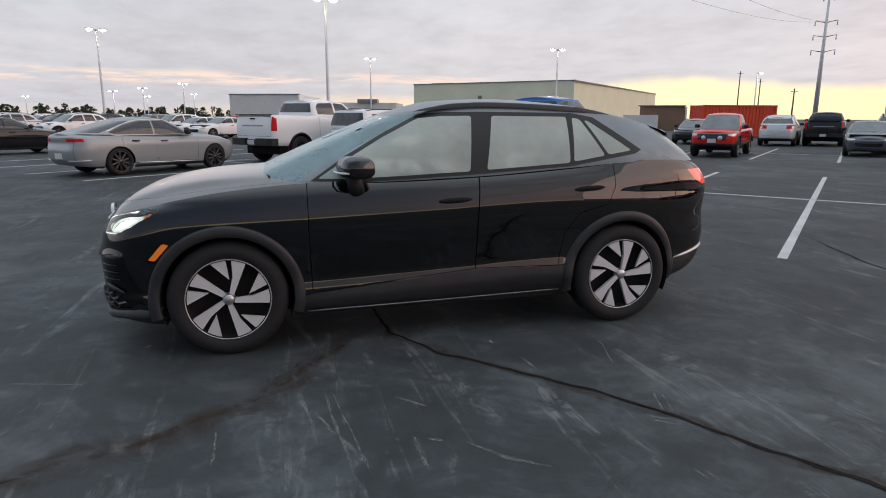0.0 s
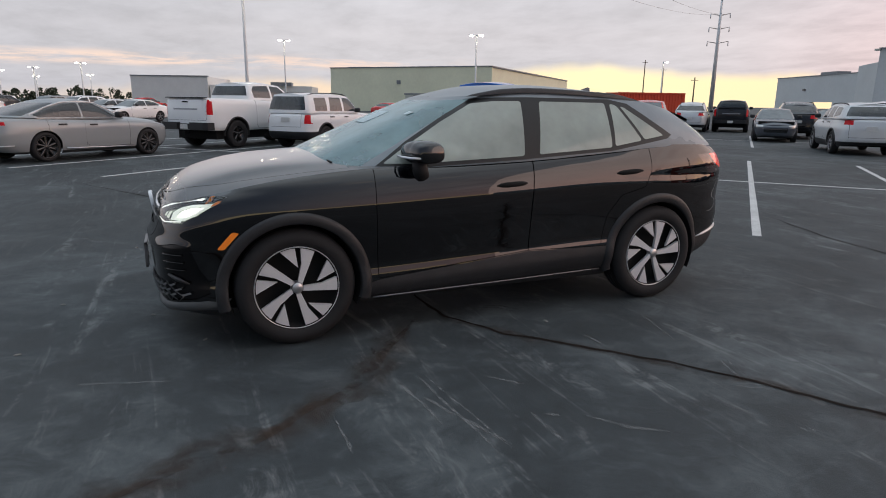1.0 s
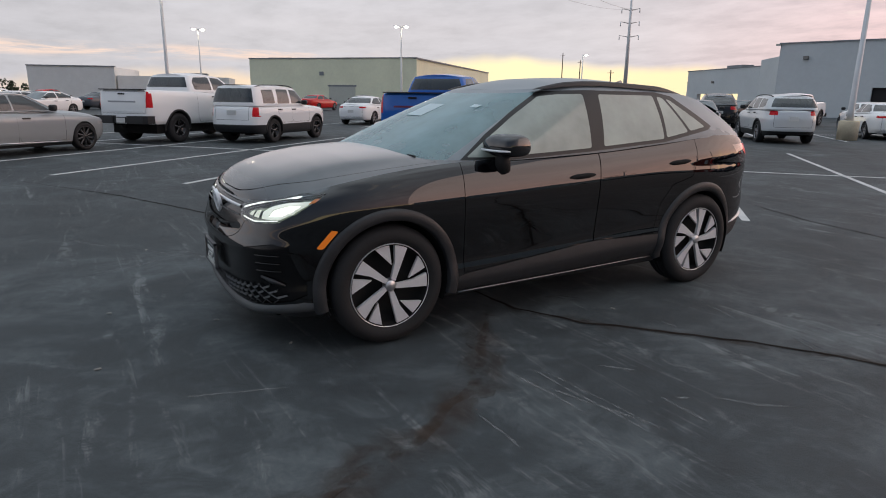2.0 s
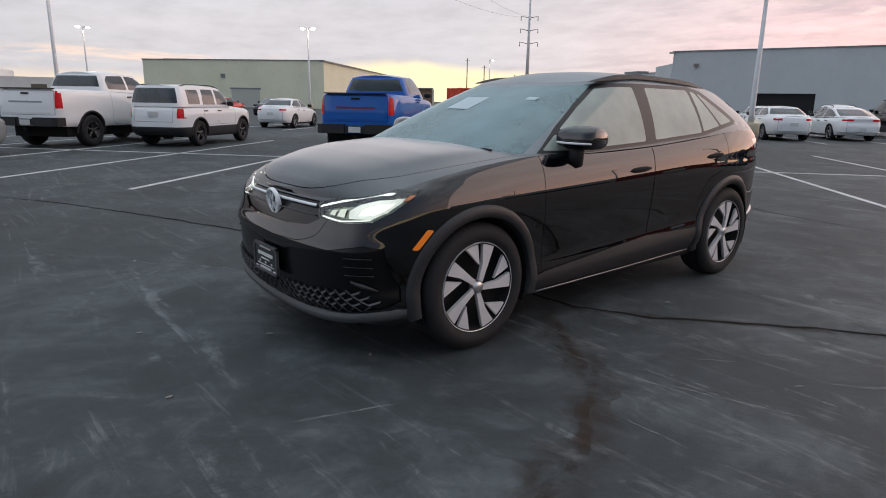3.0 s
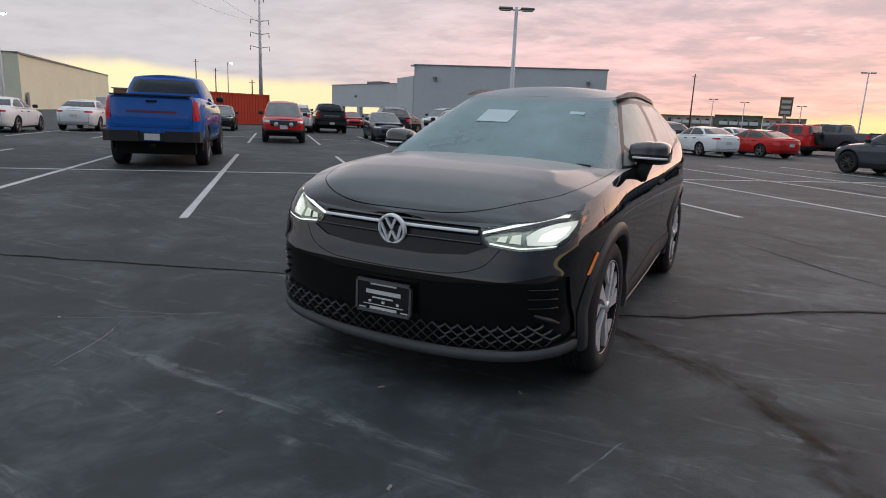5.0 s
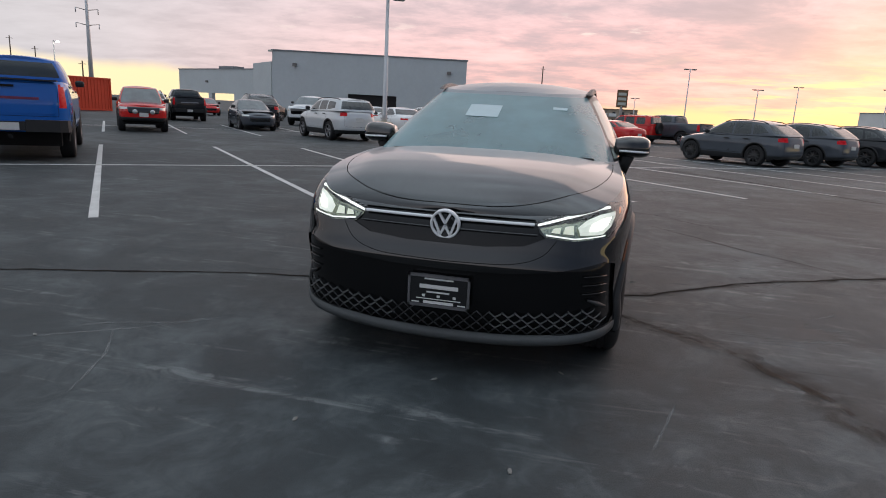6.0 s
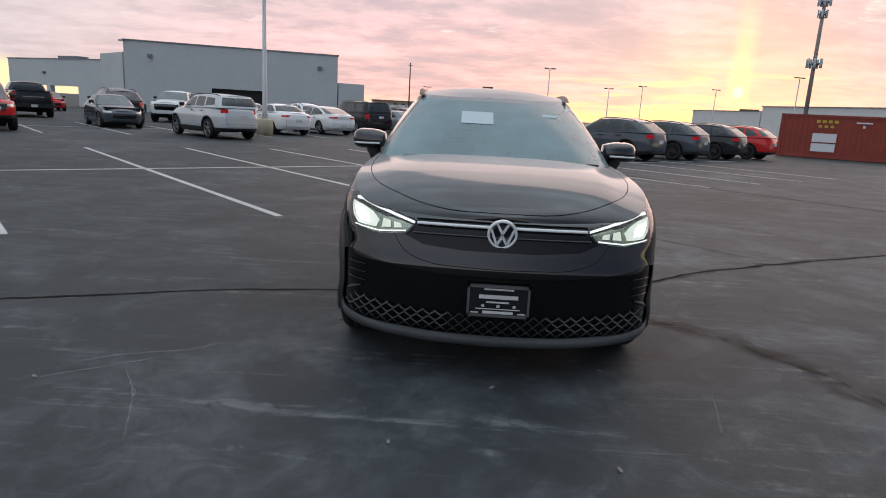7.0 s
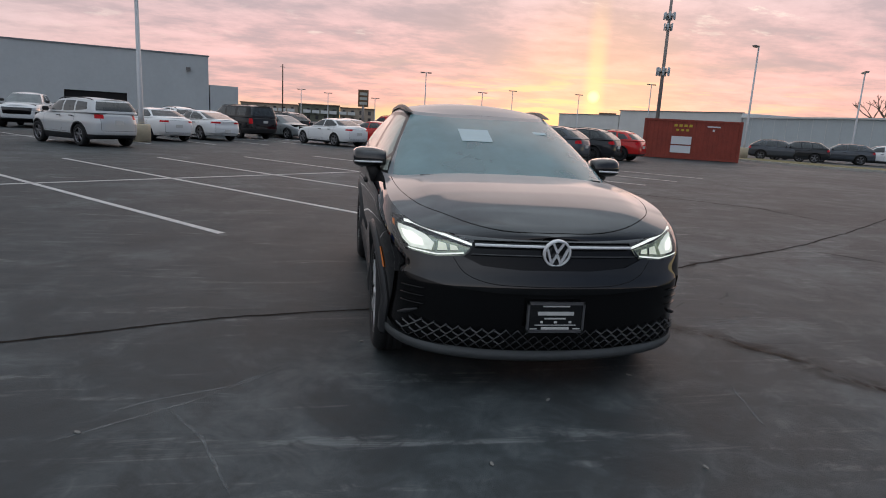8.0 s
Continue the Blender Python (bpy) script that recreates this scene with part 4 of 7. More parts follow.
# cracks, smears and scuffs in the asphalt
def ribbon(name, pts, width, mat, label, z=0.0025, rough=0.5, seed=1.0, step=0.06, taper=True, sway=1.0):
    """A ragged flat strip along a path on the ground."""
    fine = []
    for (ax, ay), (bx, by) in zip(pts, pts[1:]):
        k = max(1, int(math.hypot(bx - ax, by - ay) / step))
        fine += [(ax + (bx - ax) * i / k, ay + (by - ay) * i / k) for i in range(k)]
    fine.append(pts[-1])
    verts, cover, m = [], [], len(fine)
    for i, (x, y) in enumerate(fine):
        a, b = fine[max(0, i - 1)], fine[min(m - 1, i + 1)]
        d = Vector((b[0] - a[0], b[1] - a[1])).normalized()
        s = Vector((-d.y, d.x))
        wob = noise.noise((x * 2.2, y * 2.2, seed)) * 0.09 + noise.noise((x * 9, y * 9, seed)) * 0.03
        wob *= sway
        end = min(1.0, 6 * i / m, 6 * (m - 1 - i) / m) if taper else 1.0
        for sgn in (-1, -0.5, 0, 0.5, 1):
            w = width / 2 * max(0.04, end) * (1 + rough * noise.noise((x * 7, y * 7, seed + 3 * sgn)) * 1.6)
            p = Vector((x, y)) + s * (wob * min(1.0, width * 8 + 0.2) + sgn * w)
            verts.append((p.x, p.y, z))
            cover.append(((1 - sgn * sgn) * max(0.0, end)) ** 0.8)
    ob = new(name, mesh_from(name, verts, [f[::-1] for f in grid_faces(m, 5)], mat, False))
    ob.data.attributes.new("cover", "FLOAT", "POINT").data.foreach_set("value", cover)
    for f in ob.data.polygons[:1]:
        if f.normal.z < 0:
            ob.data.flip_normals()
    return tagged(ob, label, name.replace("_", " "), name.replace("_", " ") + "s in the asphalt", "structure")


main = [(-4.2, 9.0), (-2.57, 6.16), (-1.81, 4.5), (-1.35, 3.31), (-1.06, 2.61), (-0.75, 1.81), (-0.66, 1.17), (-0.48, 0.4), (-0.37, -0.2), (-0.33, -0.76), (-0.08, -1.21), (0.25, -1.58), (0.61, -1.98), (0.88, -2.37), (1.38, -3.25), (2.41, -5.21), (4.0, -7.6), (5.84, -10.16), (9.0, -14.5)]
spur = [(-4.4, -3.0), (-3.2, -2.55), (-2.21, -2.18), (-1.74, -1.97), (-1.25, -1.65), (-1.0, -1.32), (-0.85, -1.10), (-0.62, -0.85), (-0.36, -0.6)]
ribbon("stain", main[8:16], 0.13, M["stain"], "brown dirt along a crack in the asphalt", 0.002, 0.7, 4.0)
ribbon("stain", spur, 0.34, M["stain"], "broad brown smear of dirt on the asphalt", 0.002, 0.7, 5.0)
ribbon("crack", main, 0.026, M["crack"], "dark filled crack across the asphalt", 0.004, 0.8, 1.0)
ribbon("crack", spur, 0.07, M["stain"], "dark crack that branches off under the car", 0.004, 0.9, 2.0)
ribbon("crack", [(2.41, -5.21), (1.9, -5.6), (1.3, -5.95), (0.4, -6.6)], 0.025, M["crack"], "thin dark branching crack", 0.004, 0.8, 3.0)
ribbon("crack", [(3.6, -1.4), (2.43, -2.32), (1.9, -2.8), (1.42, -3.25)], 0.016, M["crack"], "thin dark crack in the asphalt", 0.004, 0.8, 6.0)
ribbon("crack", [(16.0, -1.5), (11.75, -4.71), (9.24, -6.09), (6.99, -8.07), (4.4, -8.3)], 0.06, M["crack"], "dark crack across the aisle", 0.004, 0.8, 7.0)
ribbon("crack", [(5.6, 1.6), (5.0, 0.2), (4.6, -1.6), (3.4, -2.6)], 0.018, M["crack"], "dark crack beside the parking stalls", 0.004, 0.8, 8.0)
M["scuff"] = dirt("pale_scuff", (0.25, 0.26, 0.26), 0.58, 12.0)
marks_on_ground = [
    [(-0.82, -1.59), (-0.79, -1.89), (-0.76, -2.13), (-0.72, -2.54)], [(-0.99, -1.62), (-0.95, -1.94), (-0.93, -2.20)], [(0.40, -1.38), (0.41, -1.62)],
    [(-0.02, -0.65), (0.12, -0.71), (0.22, -0.86)], [(-1.40, -1.91), (-1.39, -2.13), (-1.40, -2.27)], [(-0.44, -2.25), (-0.34, -2.30)], [(0.97, -2.05), (0.87, -2.37)],
    [(1.05, -1.22), (0.91, -1.70)], [(1.64, -2.22), (1.78, -2.18)], [(0.67, -2.32), (0.93, -2.51)], [(-0.61, -0.75), (-0.48, -0.84)], [(-0.26, -2.32), (-0.11, -2.51), (0.08, -2.65)],
    [(0.68, -2.79), (0.71, -2.95)], [(-0.51, -1.75), (-0.33, -1.94)], [(-2.35, 2.32), (-2.15, 2.08), (-2.01, 1.73), (-1.67, 1.42)], [(-2.22, 1.99), (-2.60, 1.73), (-3.08, 1.52)],
    [(-2.09, -1.21), (-2.65, -1.05)], [(-0.48, -2.19), (-0.48, -2.54)], [(-3.09, 3.10), (-2.73, 2.57)], [(-2.60, 2.46), (-2.19, 1.90), (-1.76, 1.44)], [(-0.95, -1.79), (-0.81, -2.17), (-0.70, -2.49)]]
for k, pts in enumerate(marks_on_ground):
    for j in range(1 + (k % 3 == 0)):
        dx, dy = 0.035 * j * (1 if k % 2 else -1), 0.02 * j
        lane = [(x + dx * (1 + 0.4 * i), y + dy) for i, (x, y) in enumerate(pts)]
        ribbon("scuff_mark", lane, 0.014 + 0.007 * ((k + j) % 3), M["scuff"], "pale scratch scuffed into the asphalt", 0.0015 + 0.0003 * j, 0.8, 10.0 + k + 0.37 * j, 0.03, sway=0.25)
M["chip"] = material("pale_stone_chip", (0.22, 0.215, 0.20), 0.9, vary=0.2, scale=30.0)
for k, (x, y) in enumerate([(-2.87, 0.47), (-1.93, -0.63), (-1.31, 0.98), (-2.25, 0.0), (-2.97, -0.5), (-2.47, 2.3), (0.3, -1.1)]):
    bm = bmesh.new()
    bmesh.ops.create_icosphere(bm, subdivisions=1, radius=0.014)
    for v in bm.verts:
        v.co *= 1 + 0.4 * noise.noise((v.co.x * 60 + k, v.co.y * 60, v.co.z * 60))
        v.co.z = v.co.z * 0.4 + 0.005
    bmesh.ops.transform(bm, matrix=pose(x, y, 0, 0, 0, 47 * k) @ Matrix.Diagonal((1.6, 0.7, 1, 1)), verts=bm.verts)
    me = bpy.data.meshes.new("stone_chip")
    bm.to_mesh(me)
    bm.free()
    me.materials.append(M["chip"])
    tagged(new("stone_chip", me), "small pale stone chip lying on the asphalt", "stone", "stone chips")

# parked vehicles
def wheel_recipe(radius, width, spokes, rim_r, style="spokes"):
    w = width / 2
    tyre = lathe([(rim_r, -w + 0.02), (rim_r + 0.012, -w + 0.004), (radius - 0.05, -w), (radius - 0.018, -w + 0.012), (radius, -w + 0.045), (radius, w - 0.045), (radius - 0.018, w - 0.012), (radius - 0.05, w), (rim_r, w - 0.02)], 36, "y")
    barrel = lathe([(0.001, -w + 0.075), (rim_r * 0.9, -w + 0.085), (rim_r - 0.012, -w + 0.02), (rim_r, -w + 0.008), (rim_r + 0.004, -w + 0.02), (rim_r, w - 0.02)], 36, "y")
    pairs = [lathe([(0.001, -w + 0.018), (0.035, -w + 0.018), (0.055, -w + 0.03), (0.06, -w + 0.08)], 16, "y"),
             lathe([(rim_r - 0.02, -w + 0.03), (rim_r - 0.016, -w + 0.010), (rim_r, -w + 0.006), (rim_r + 0.003, -w + 0.02)], 36, "y")]
    for s in range(spokes):
        a = 2 * math.pi * s / spokes + 0.3
        r0, r1, b0, b1 = 0.03, rim_r - 0.008, 0.026, 0.036 if spokes < 8 else 0.024
        pts = []
        for r, b in ((r0, b0), ((r0 + r1) / 2, (b0 + b1) / 2 * 0.9), (r1, b1)):
            y = -w + 0.022 + 0.010 * (r / r1)
            for sgn in (-1, 1):
                pts.append((r * math.cos(a) - sgn * b * math.sin(a), y, r * math.sin(a) + sgn * b * math.cos(a)))
                pts.append((r * math.cos(a) - sgn * (b + 0.008) * math.sin(a), y + 0.035, r * math.sin(a) + sgn * (b + 0.008) * math.cos(a)))
        f = []
        for k in range(2):
            o = k * 4
            f += [(o, o + 2, o + 6, o + 4), (o + 1, o, o + 4, o + 5), (o + 2, o + 3, o + 7, o + 6)]
        pairs.append((pts, f))
    return tyre, barrel, join(*pairs)


def scaled(points, k, q=1.0):
    return [(a * k, b * q) for a, b in points]


KINDS = {
    "sedan": dict(L=4.85, W=1.87, H=1.45, wheels=(-1.42, 1.42), wr=0.335, ww=0.225, rim=0.235, arch=0.375,
        front=[(0.2, -2.20), (0.35, -2.33), (0.55, -2.36), (0.7, -2.32), (0.8, -2.2)], rear=[(0.25, 2.36), (0.45, 2.48), (0.7, 2.49), (0.95, 2.44), (1.05, 2.38)],
        half=[(0.2, 0.86), (0.45, 0.925), (0.65, 0.935), (0.85, 0.92), (1.0, 0.87)], bottom=[(-2.4, 0.22), (-1.9, 0.18), (1.9, 0.2), (2.5, 0.28)],
        belt=[(-2.36, 0.70), (-2.1, 0.78), (-1.4, 0.89), (-0.9, 0.94), (0, 0.97), (1.2, 1.0), (2.0, 1.03), (2.49, 1.0)],
        deck=[(-2.36, 0.72), (-2.1, 0.83), (-1.5, 0.95), (-0.9, 1.02), (0, 1.04), (1.4, 1.07), (2.1, 1.09), (2.49, 1.03)], nf=4.2, nr=5.0, zref=0.55,
        cabin=dict(base=(-1.02, 2.02, 0.85), top=(-0.12, 1.2, 0.60), kf=5, kr=5, base_z=[(-1.02, 0.97), (0, 0.98), (2.02, 1.04)], top_z=[(-0.12, 1.375), (0.4, 1.405), (1.2, 1.37)], roof=[(-0.12, 1.39), (0.4, 1.45), (1.2, 1.40)], rw_t=0.12, rw_w=0.92),
        windows=[[(-0.66, 1.03), (-0.05, 1.335), (0.36, 1.36), (0.38, 1.03)], [(0.44, 1.03), (0.43, 1.36), (0.95, 1.345), (1.5, 1.12), (1.42, 1.06)]],
        head=(0.55, 0.62, 0.76), tail=(0.50, 0.85, 0.925), grille=(0.5, 0.42, 0.62), clad=0.27),
    "fastback": dict(L=4.87, W=1.87, H=1.43, wheels=(-1.42, 1.42), wr=0.350, ww=0.235, rim=0.262, arch=0.385,
        front=[(0.2, -2.20), (0.35, -2.32), (0.55, -2.36), (0.7, -2.34), (0.85, -2.22)], rear=[(0.25, 2.34), (0.42, 2.47), (0.62, 2.49), (0.80, 2.45), (0.95, 2.47), (1.05, 2.42)],
        half=[(0.2, 0.86), (0.45, 0.925), (0.70, 0.935), (0.80, 0.93), (0.86, 0.905), (1.0, 0.865)], bottom=[(-2.4, 0.20), (-1.9, 0.17), (1.9, 0.19), (2.5, 0.26)],
        belt=[(-2.36, 0.74), (-2.1, 0.82), (-1.4, 0.90), (-0.9, 0.92), (0, 0.93), (1.2, 0.96), (2.0, 0.985), (2.49, 0.975)],
        deck=[(-2.36, 0.76), (-2.1, 0.87), (-1.5, 0.96), (-0.9, 0.99), (0, 1.0), (1.4, 1.03), (2.2, 1.05), (2.40, 1.03), (2.49, 0.99)], nf=4.4, nr=5.5, zref=0.55,
        cabin=dict(base=(-1.02, 2.30, 0.84), top=(-0.10, 0.95, 0.61), kf=5, kr=4.6, base_z=[(-1.02, 0.94), (0, 0.95), (2.30, 1.02)], top_z=[(-0.10, 1.36), (0.4, 1.39), (0.95, 1.36)], roof=[(-0.10, 1.365), (0.05, 1.40), (0.4, 1.432), (0.8, 1.41), (0.95, 1.365)], rw_t=0.06, rw_w=0.92),
        windows=[[(-0.68, 0.99), (-0.03, 1.315), (0.36, 1.335), (0.38, 0.995)], [(0.42, 0.995), (0.41, 1.335), (0.80, 1.315), (1.22, 1.21), (1.62, 1.06), (1.50, 1.01)]],
        head=(0.55, 0.60, 0.72), tail=(0.40, 0.84, 0.915), grille=(0.6, 0.40, 0.60), clad=0.245, bright=True),
    "suv": dict(L=4.6, W=1.85, H=1.68, wheels=(-1.36, 1.36), wr=0.38, ww=0.235, rim=0.255, arch=0.43,
        front=[(0.25, -2.05), (0.4, -2.17), (0.65, -2.2), (0.85, -2.15), (0.98, -2.0)], rear=[(0.3, 2.25), (0.5, 2.37), (0.8, 2.36), (1.1, 2.28)],
        half=[(0.25, 0.86), (0.5, 0.915), (0.8, 0.925), (1.05, 0.87)], bottom=[(-2.2, 0.28), (-1.8, 0.22), (1.8, 0.24), (2.4, 0.33)],
        belt=[(-2.2, 0.86), (-1.9, 0.94), (-1.1, 1.03), (-0.6, 1.05), (1.2, 1.10), (2.4, 1.13)],
        deck=[(-2.2, 0.88), (-1.9, 1.0), (-1.1, 1.10), (-0.6, 1.12), (2.4, 1.14)], nf=4.6, nr=5.0, zref=0.6,
        cabin=dict(base=(-1.16, 2.27, 0.855), top=(-0.3, 1.72, 0.63), kf=5.5, kr=6, base_z=[(-1.16, 1.05), (0, 1.07), (2.27, 1.13)], top_z=[(-0.3, 1.55), (0.6, 1.61), (1.3, 1.57), (1.72, 1.50)], roof=[(-0.3, 1.58), (0.5, 1.68), (1.2, 1.64), (1.72, 1.54)], rw_t=0.1, rw_w=0.93),
        windows=[[(-0.78, 1.11), (-0.14, 1.49), (0.3, 1.54), (0.32, 1.12)], [(0.39, 1.12), (0.38, 1.545), (0.98, 1.54), (1.1, 1.14)], [(1.18, 1.15), (1.08, 1.52), (1.42, 1.455), (1.75, 1.23)]],
        head=(0.55, 0.80, 0.94), tail=(0.5, 0.92, 1.07), grille=(0.55, 0.50, 0.80), clad=0.42),
    "boxy_suv": dict(L=4.41, W=1.76, H=1.66, wheels=(-1.32, 1.32), wr=0.37, ww=0.235, rim=0.225, arch=0.42,
        front=[(0.25, -2.0), (0.4, -2.1), (0.65, -2.13), (0.9, -2.1), (1.0, -2.0)], rear=[(0.3, 2.2), (0.5, 2.28), (0.8, 2.27), (1.1, 2.22)],
        half=[(0.25, 0.84), (0.5, 0.875), (0.8, 0.88), (1.05, 0.845)], bottom=[(-2.2, 0.3), (-1.8, 0.24), (1.8, 0.26), (2.4, 0.33)],
        belt=[(-2.2, 0.93), (-1.9, 0.98), (-1.1, 1.03), (-0.6, 1.05), (1.2, 1.06), (2.4, 1.06)],
        deck=[(-2.2, 0.96), (-1.9, 1.04), (-1.1, 1.08), (-0.6, 1.10), (2.4, 1.08)], nf=6.5, nr=8.0, zref=0.6,
        cabin=dict(base=(-0.92, 2.22, 0.835), top=(-0.32, 2.08, 0.68), kf=7, kr=9, base_z=[(-0.92, 1.04), (0, 1.05), (2.22, 1.06)], top_z=[(-0.32, 1.56), (0.6, 1.61), (2.08, 1.59)], roof=[(-0.32, 1.58), (0.6, 1.66), (2.08, 1.63)], rw_t=0.16, rw_w=0.9),
        windows=[[(-0.62, 1.12), (-0.2, 1.50), (0.24, 1.53), (0.26, 1.12)], [(0.36, 1.12), (0.36, 1.53), (0.98, 1.53), (1.06, 1.12)], [(1.2, 1.13), (1.18, 1.52), (1.78, 1.51), (1.82, 1.13)]],
        head=(0.6, 0.76, 0.93), tail=(0.78, 0.76, 1.02), grille=(0.5, 0.66, 0.90), clad=0.53),
    "pickup": dict(L=5.88, W=2.06, H=1.92, wheels=(-1.87, 1.87), wr=0.435, ww=0.285, rim=0.25, arch=0.50,
        front=[(0.4, -2.7), (0.55, -2.82), (0.9, -2.83), (1.1, -2.78), (1.2, -2.65)], rear=[(0.45, 2.96), (0.6, 3.03), (1.0, 3.03), (1.41, 3.0)],
        half=[(0.4, 0.94), (0.7, 1.01), (1.0, 1.015), (1.41, 0.965)], bottom=[(-2.9, 0.42), (-1.0, 0.44), (3.0, 0.52)],
        belt=[(-2.83, 1.13), (-2.5, 1.22), (-1.2, 1.31), (0, 1.34), (1.2, 1.38), (3.05, 1.41)],
        deck=[(-2.83, 1.16), (-2.5, 1.28), (-1.2, 1.37), (0, 1.38), (1.2, 1.38), (3.05, 1.41)], nf=7.0, nr=10.0, zref=0.8, gate=(0.78, 0.80, 1.36), bed=(1.3, 0.86, 0.86), around=110,
        cabin=dict(base=(-1.36, 1.2, 0.93), top=(-0.62, 1.06, 0.72), kf=6.5, kr=10, base_z=[(-1.36, 1.32), (1.2, 1.38)], top_z=[(-0.62, 1.81), (0.2, 1.85), (1.06, 1.82)], roof=[(-0.62, 1.83), (0.2, 1.92), (1.06, 1.88)], rw_t=0.22, rw_w=0.86),
        windows=[[(-0.9, 1.42), (-0.42, 1.77), (0.05, 1.80), (0.07, 1.43)], [(0.15, 1.43), (0.14, 1.80), (0.82, 1.78), (0.96, 1.66), (0.96, 1.44)]],
        head=(0.62, 0.86, 1.08), tail=(0.80, 0.95, 1.36), grille=(0.62, 0.72, 1.08), clad=0.50),
    "small_pickup": dict(L=5.1, W=1.79, H=1.74, wheels=(-1.59, 1.59), wr=0.385, ww=0.25, rim=0.215, arch=0.46,
        front=[(0.4, -2.36), (0.5, -2.46), (0.75, -2.46), (0.95, -2.42), (1.05, -2.3)], rear=[(0.45, 2.56), (0.6, 2.63), (0.9, 2.63), (1.15, 2.6)],
        half=[(0.4, 0.82), (0.6, 0.875), (0.85, 0.88), (1.15, 0.84)], bottom=[(-2.5, 0.42), (-1.0, 0.42), (2.6, 0.5)],
        belt=[(-2.46, 0.96), (-2.1, 1.02), (-1.0, 1.07), (0, 1.08), (2.65, 1.12)],
        deck=[(-2.46, 0.98), (-2.1, 1.07), (-1.0, 1.12), (0, 1.12), (2.65, 1.12)], nf=6.0, nr=10.0, zref=0.7, gate=(0.80, 0.68, 1.06), bed=(0.75, 0.74, 0.75), around=100,
        cabin=dict(base=(-1.1, 0.68, 0.80), top=(-0.5, 0.52, 0.62), kf=6.5, kr=10, base_z=[(-1.1, 1.08), (0.7, 1.10)], top_z=[(-0.5, 1.64), (0.1, 1.68), (0.52, 1.66)], roof=[(-0.5, 1.66), (0.1, 1.74), (0.52, 1.70)], rw_t=0.2, rw_w=0.86),
        windows=[[(-0.75, 1.15), (-0.35, 1.58), (0.12, 1.61), (0.14, 1.15)], [(0.2, 1.15), (0.2, 1.6), (0.46, 1.58), (0.46, 1.15)]],
        head=(0.62, 0.80, 0.95), tail=(0.86, 0.72, 1.02), grille=(0.58, 0.70, 0.94), clad=0.55),
}
SUV = KINDS["suv"]
KINDS["crossover"] = dict(SUV, rear=[(0.3, 2.27), (0.5, 2.37), (0.8, 2.37), (1.15, 2.31)],
    belt=[(-2.2, 0.92), (-1.9, 1.0), (-1.1, 1.08), (-0.6, 1.10), (1.2, 1.14), (2.4, 1.15)], deck=[(-2.2, 0.94), (-1.9, 1.06), (-1.1, 1.15), (-0.6, 1.17), (2.4, 1.17)],
    cabin=dict(SUV["cabin"], base=(-1.08, 2.30, 0.865), top=(-0.40, 2.05, 0.67), kr=8, base_z=[(-1.08, 1.10), (0, 1.12), (2.30, 1.16)], top_z=[(-0.40, 1.56), (0.6, 1.61), (2.05, 1.57)], roof=[(-0.40, 1.58), (0.6, 1.68), (2.05, 1.63)], rw_t=0.14, rw_w=0.88),
    windows=[[(-0.72, 1.17), (-0.28, 1.49), (0.28, 1.54), (0.30, 1.18)], [(0.38, 1.18), (0.37, 1.545), (1.0, 1.54), (1.08, 1.19)], [(1.17, 1.20), (1.10, 1.535), (1.72, 1.50), (1.86, 1.26)]],
    tail=(0.56, 0.97, 1.11), clad=0.43)
RECIPES = {}
M["dark_name"] = material("dark_red_pressed_name", (0.16, 0.03, 0.07), 0.4, vary=0.2)
# pale film on parked windshields imitates the sky they mirror
M["pale_glass"] = window_glass("sky_pale_windshield", (0.12, 0.13, 0.14), 0.30, 0.05, (0.50, 0.58, 0.60))
M["faint"] = material("faint_pressed_name", (0.30, 0.31, 0.33), 0.4, 0.3, vary=0.2)


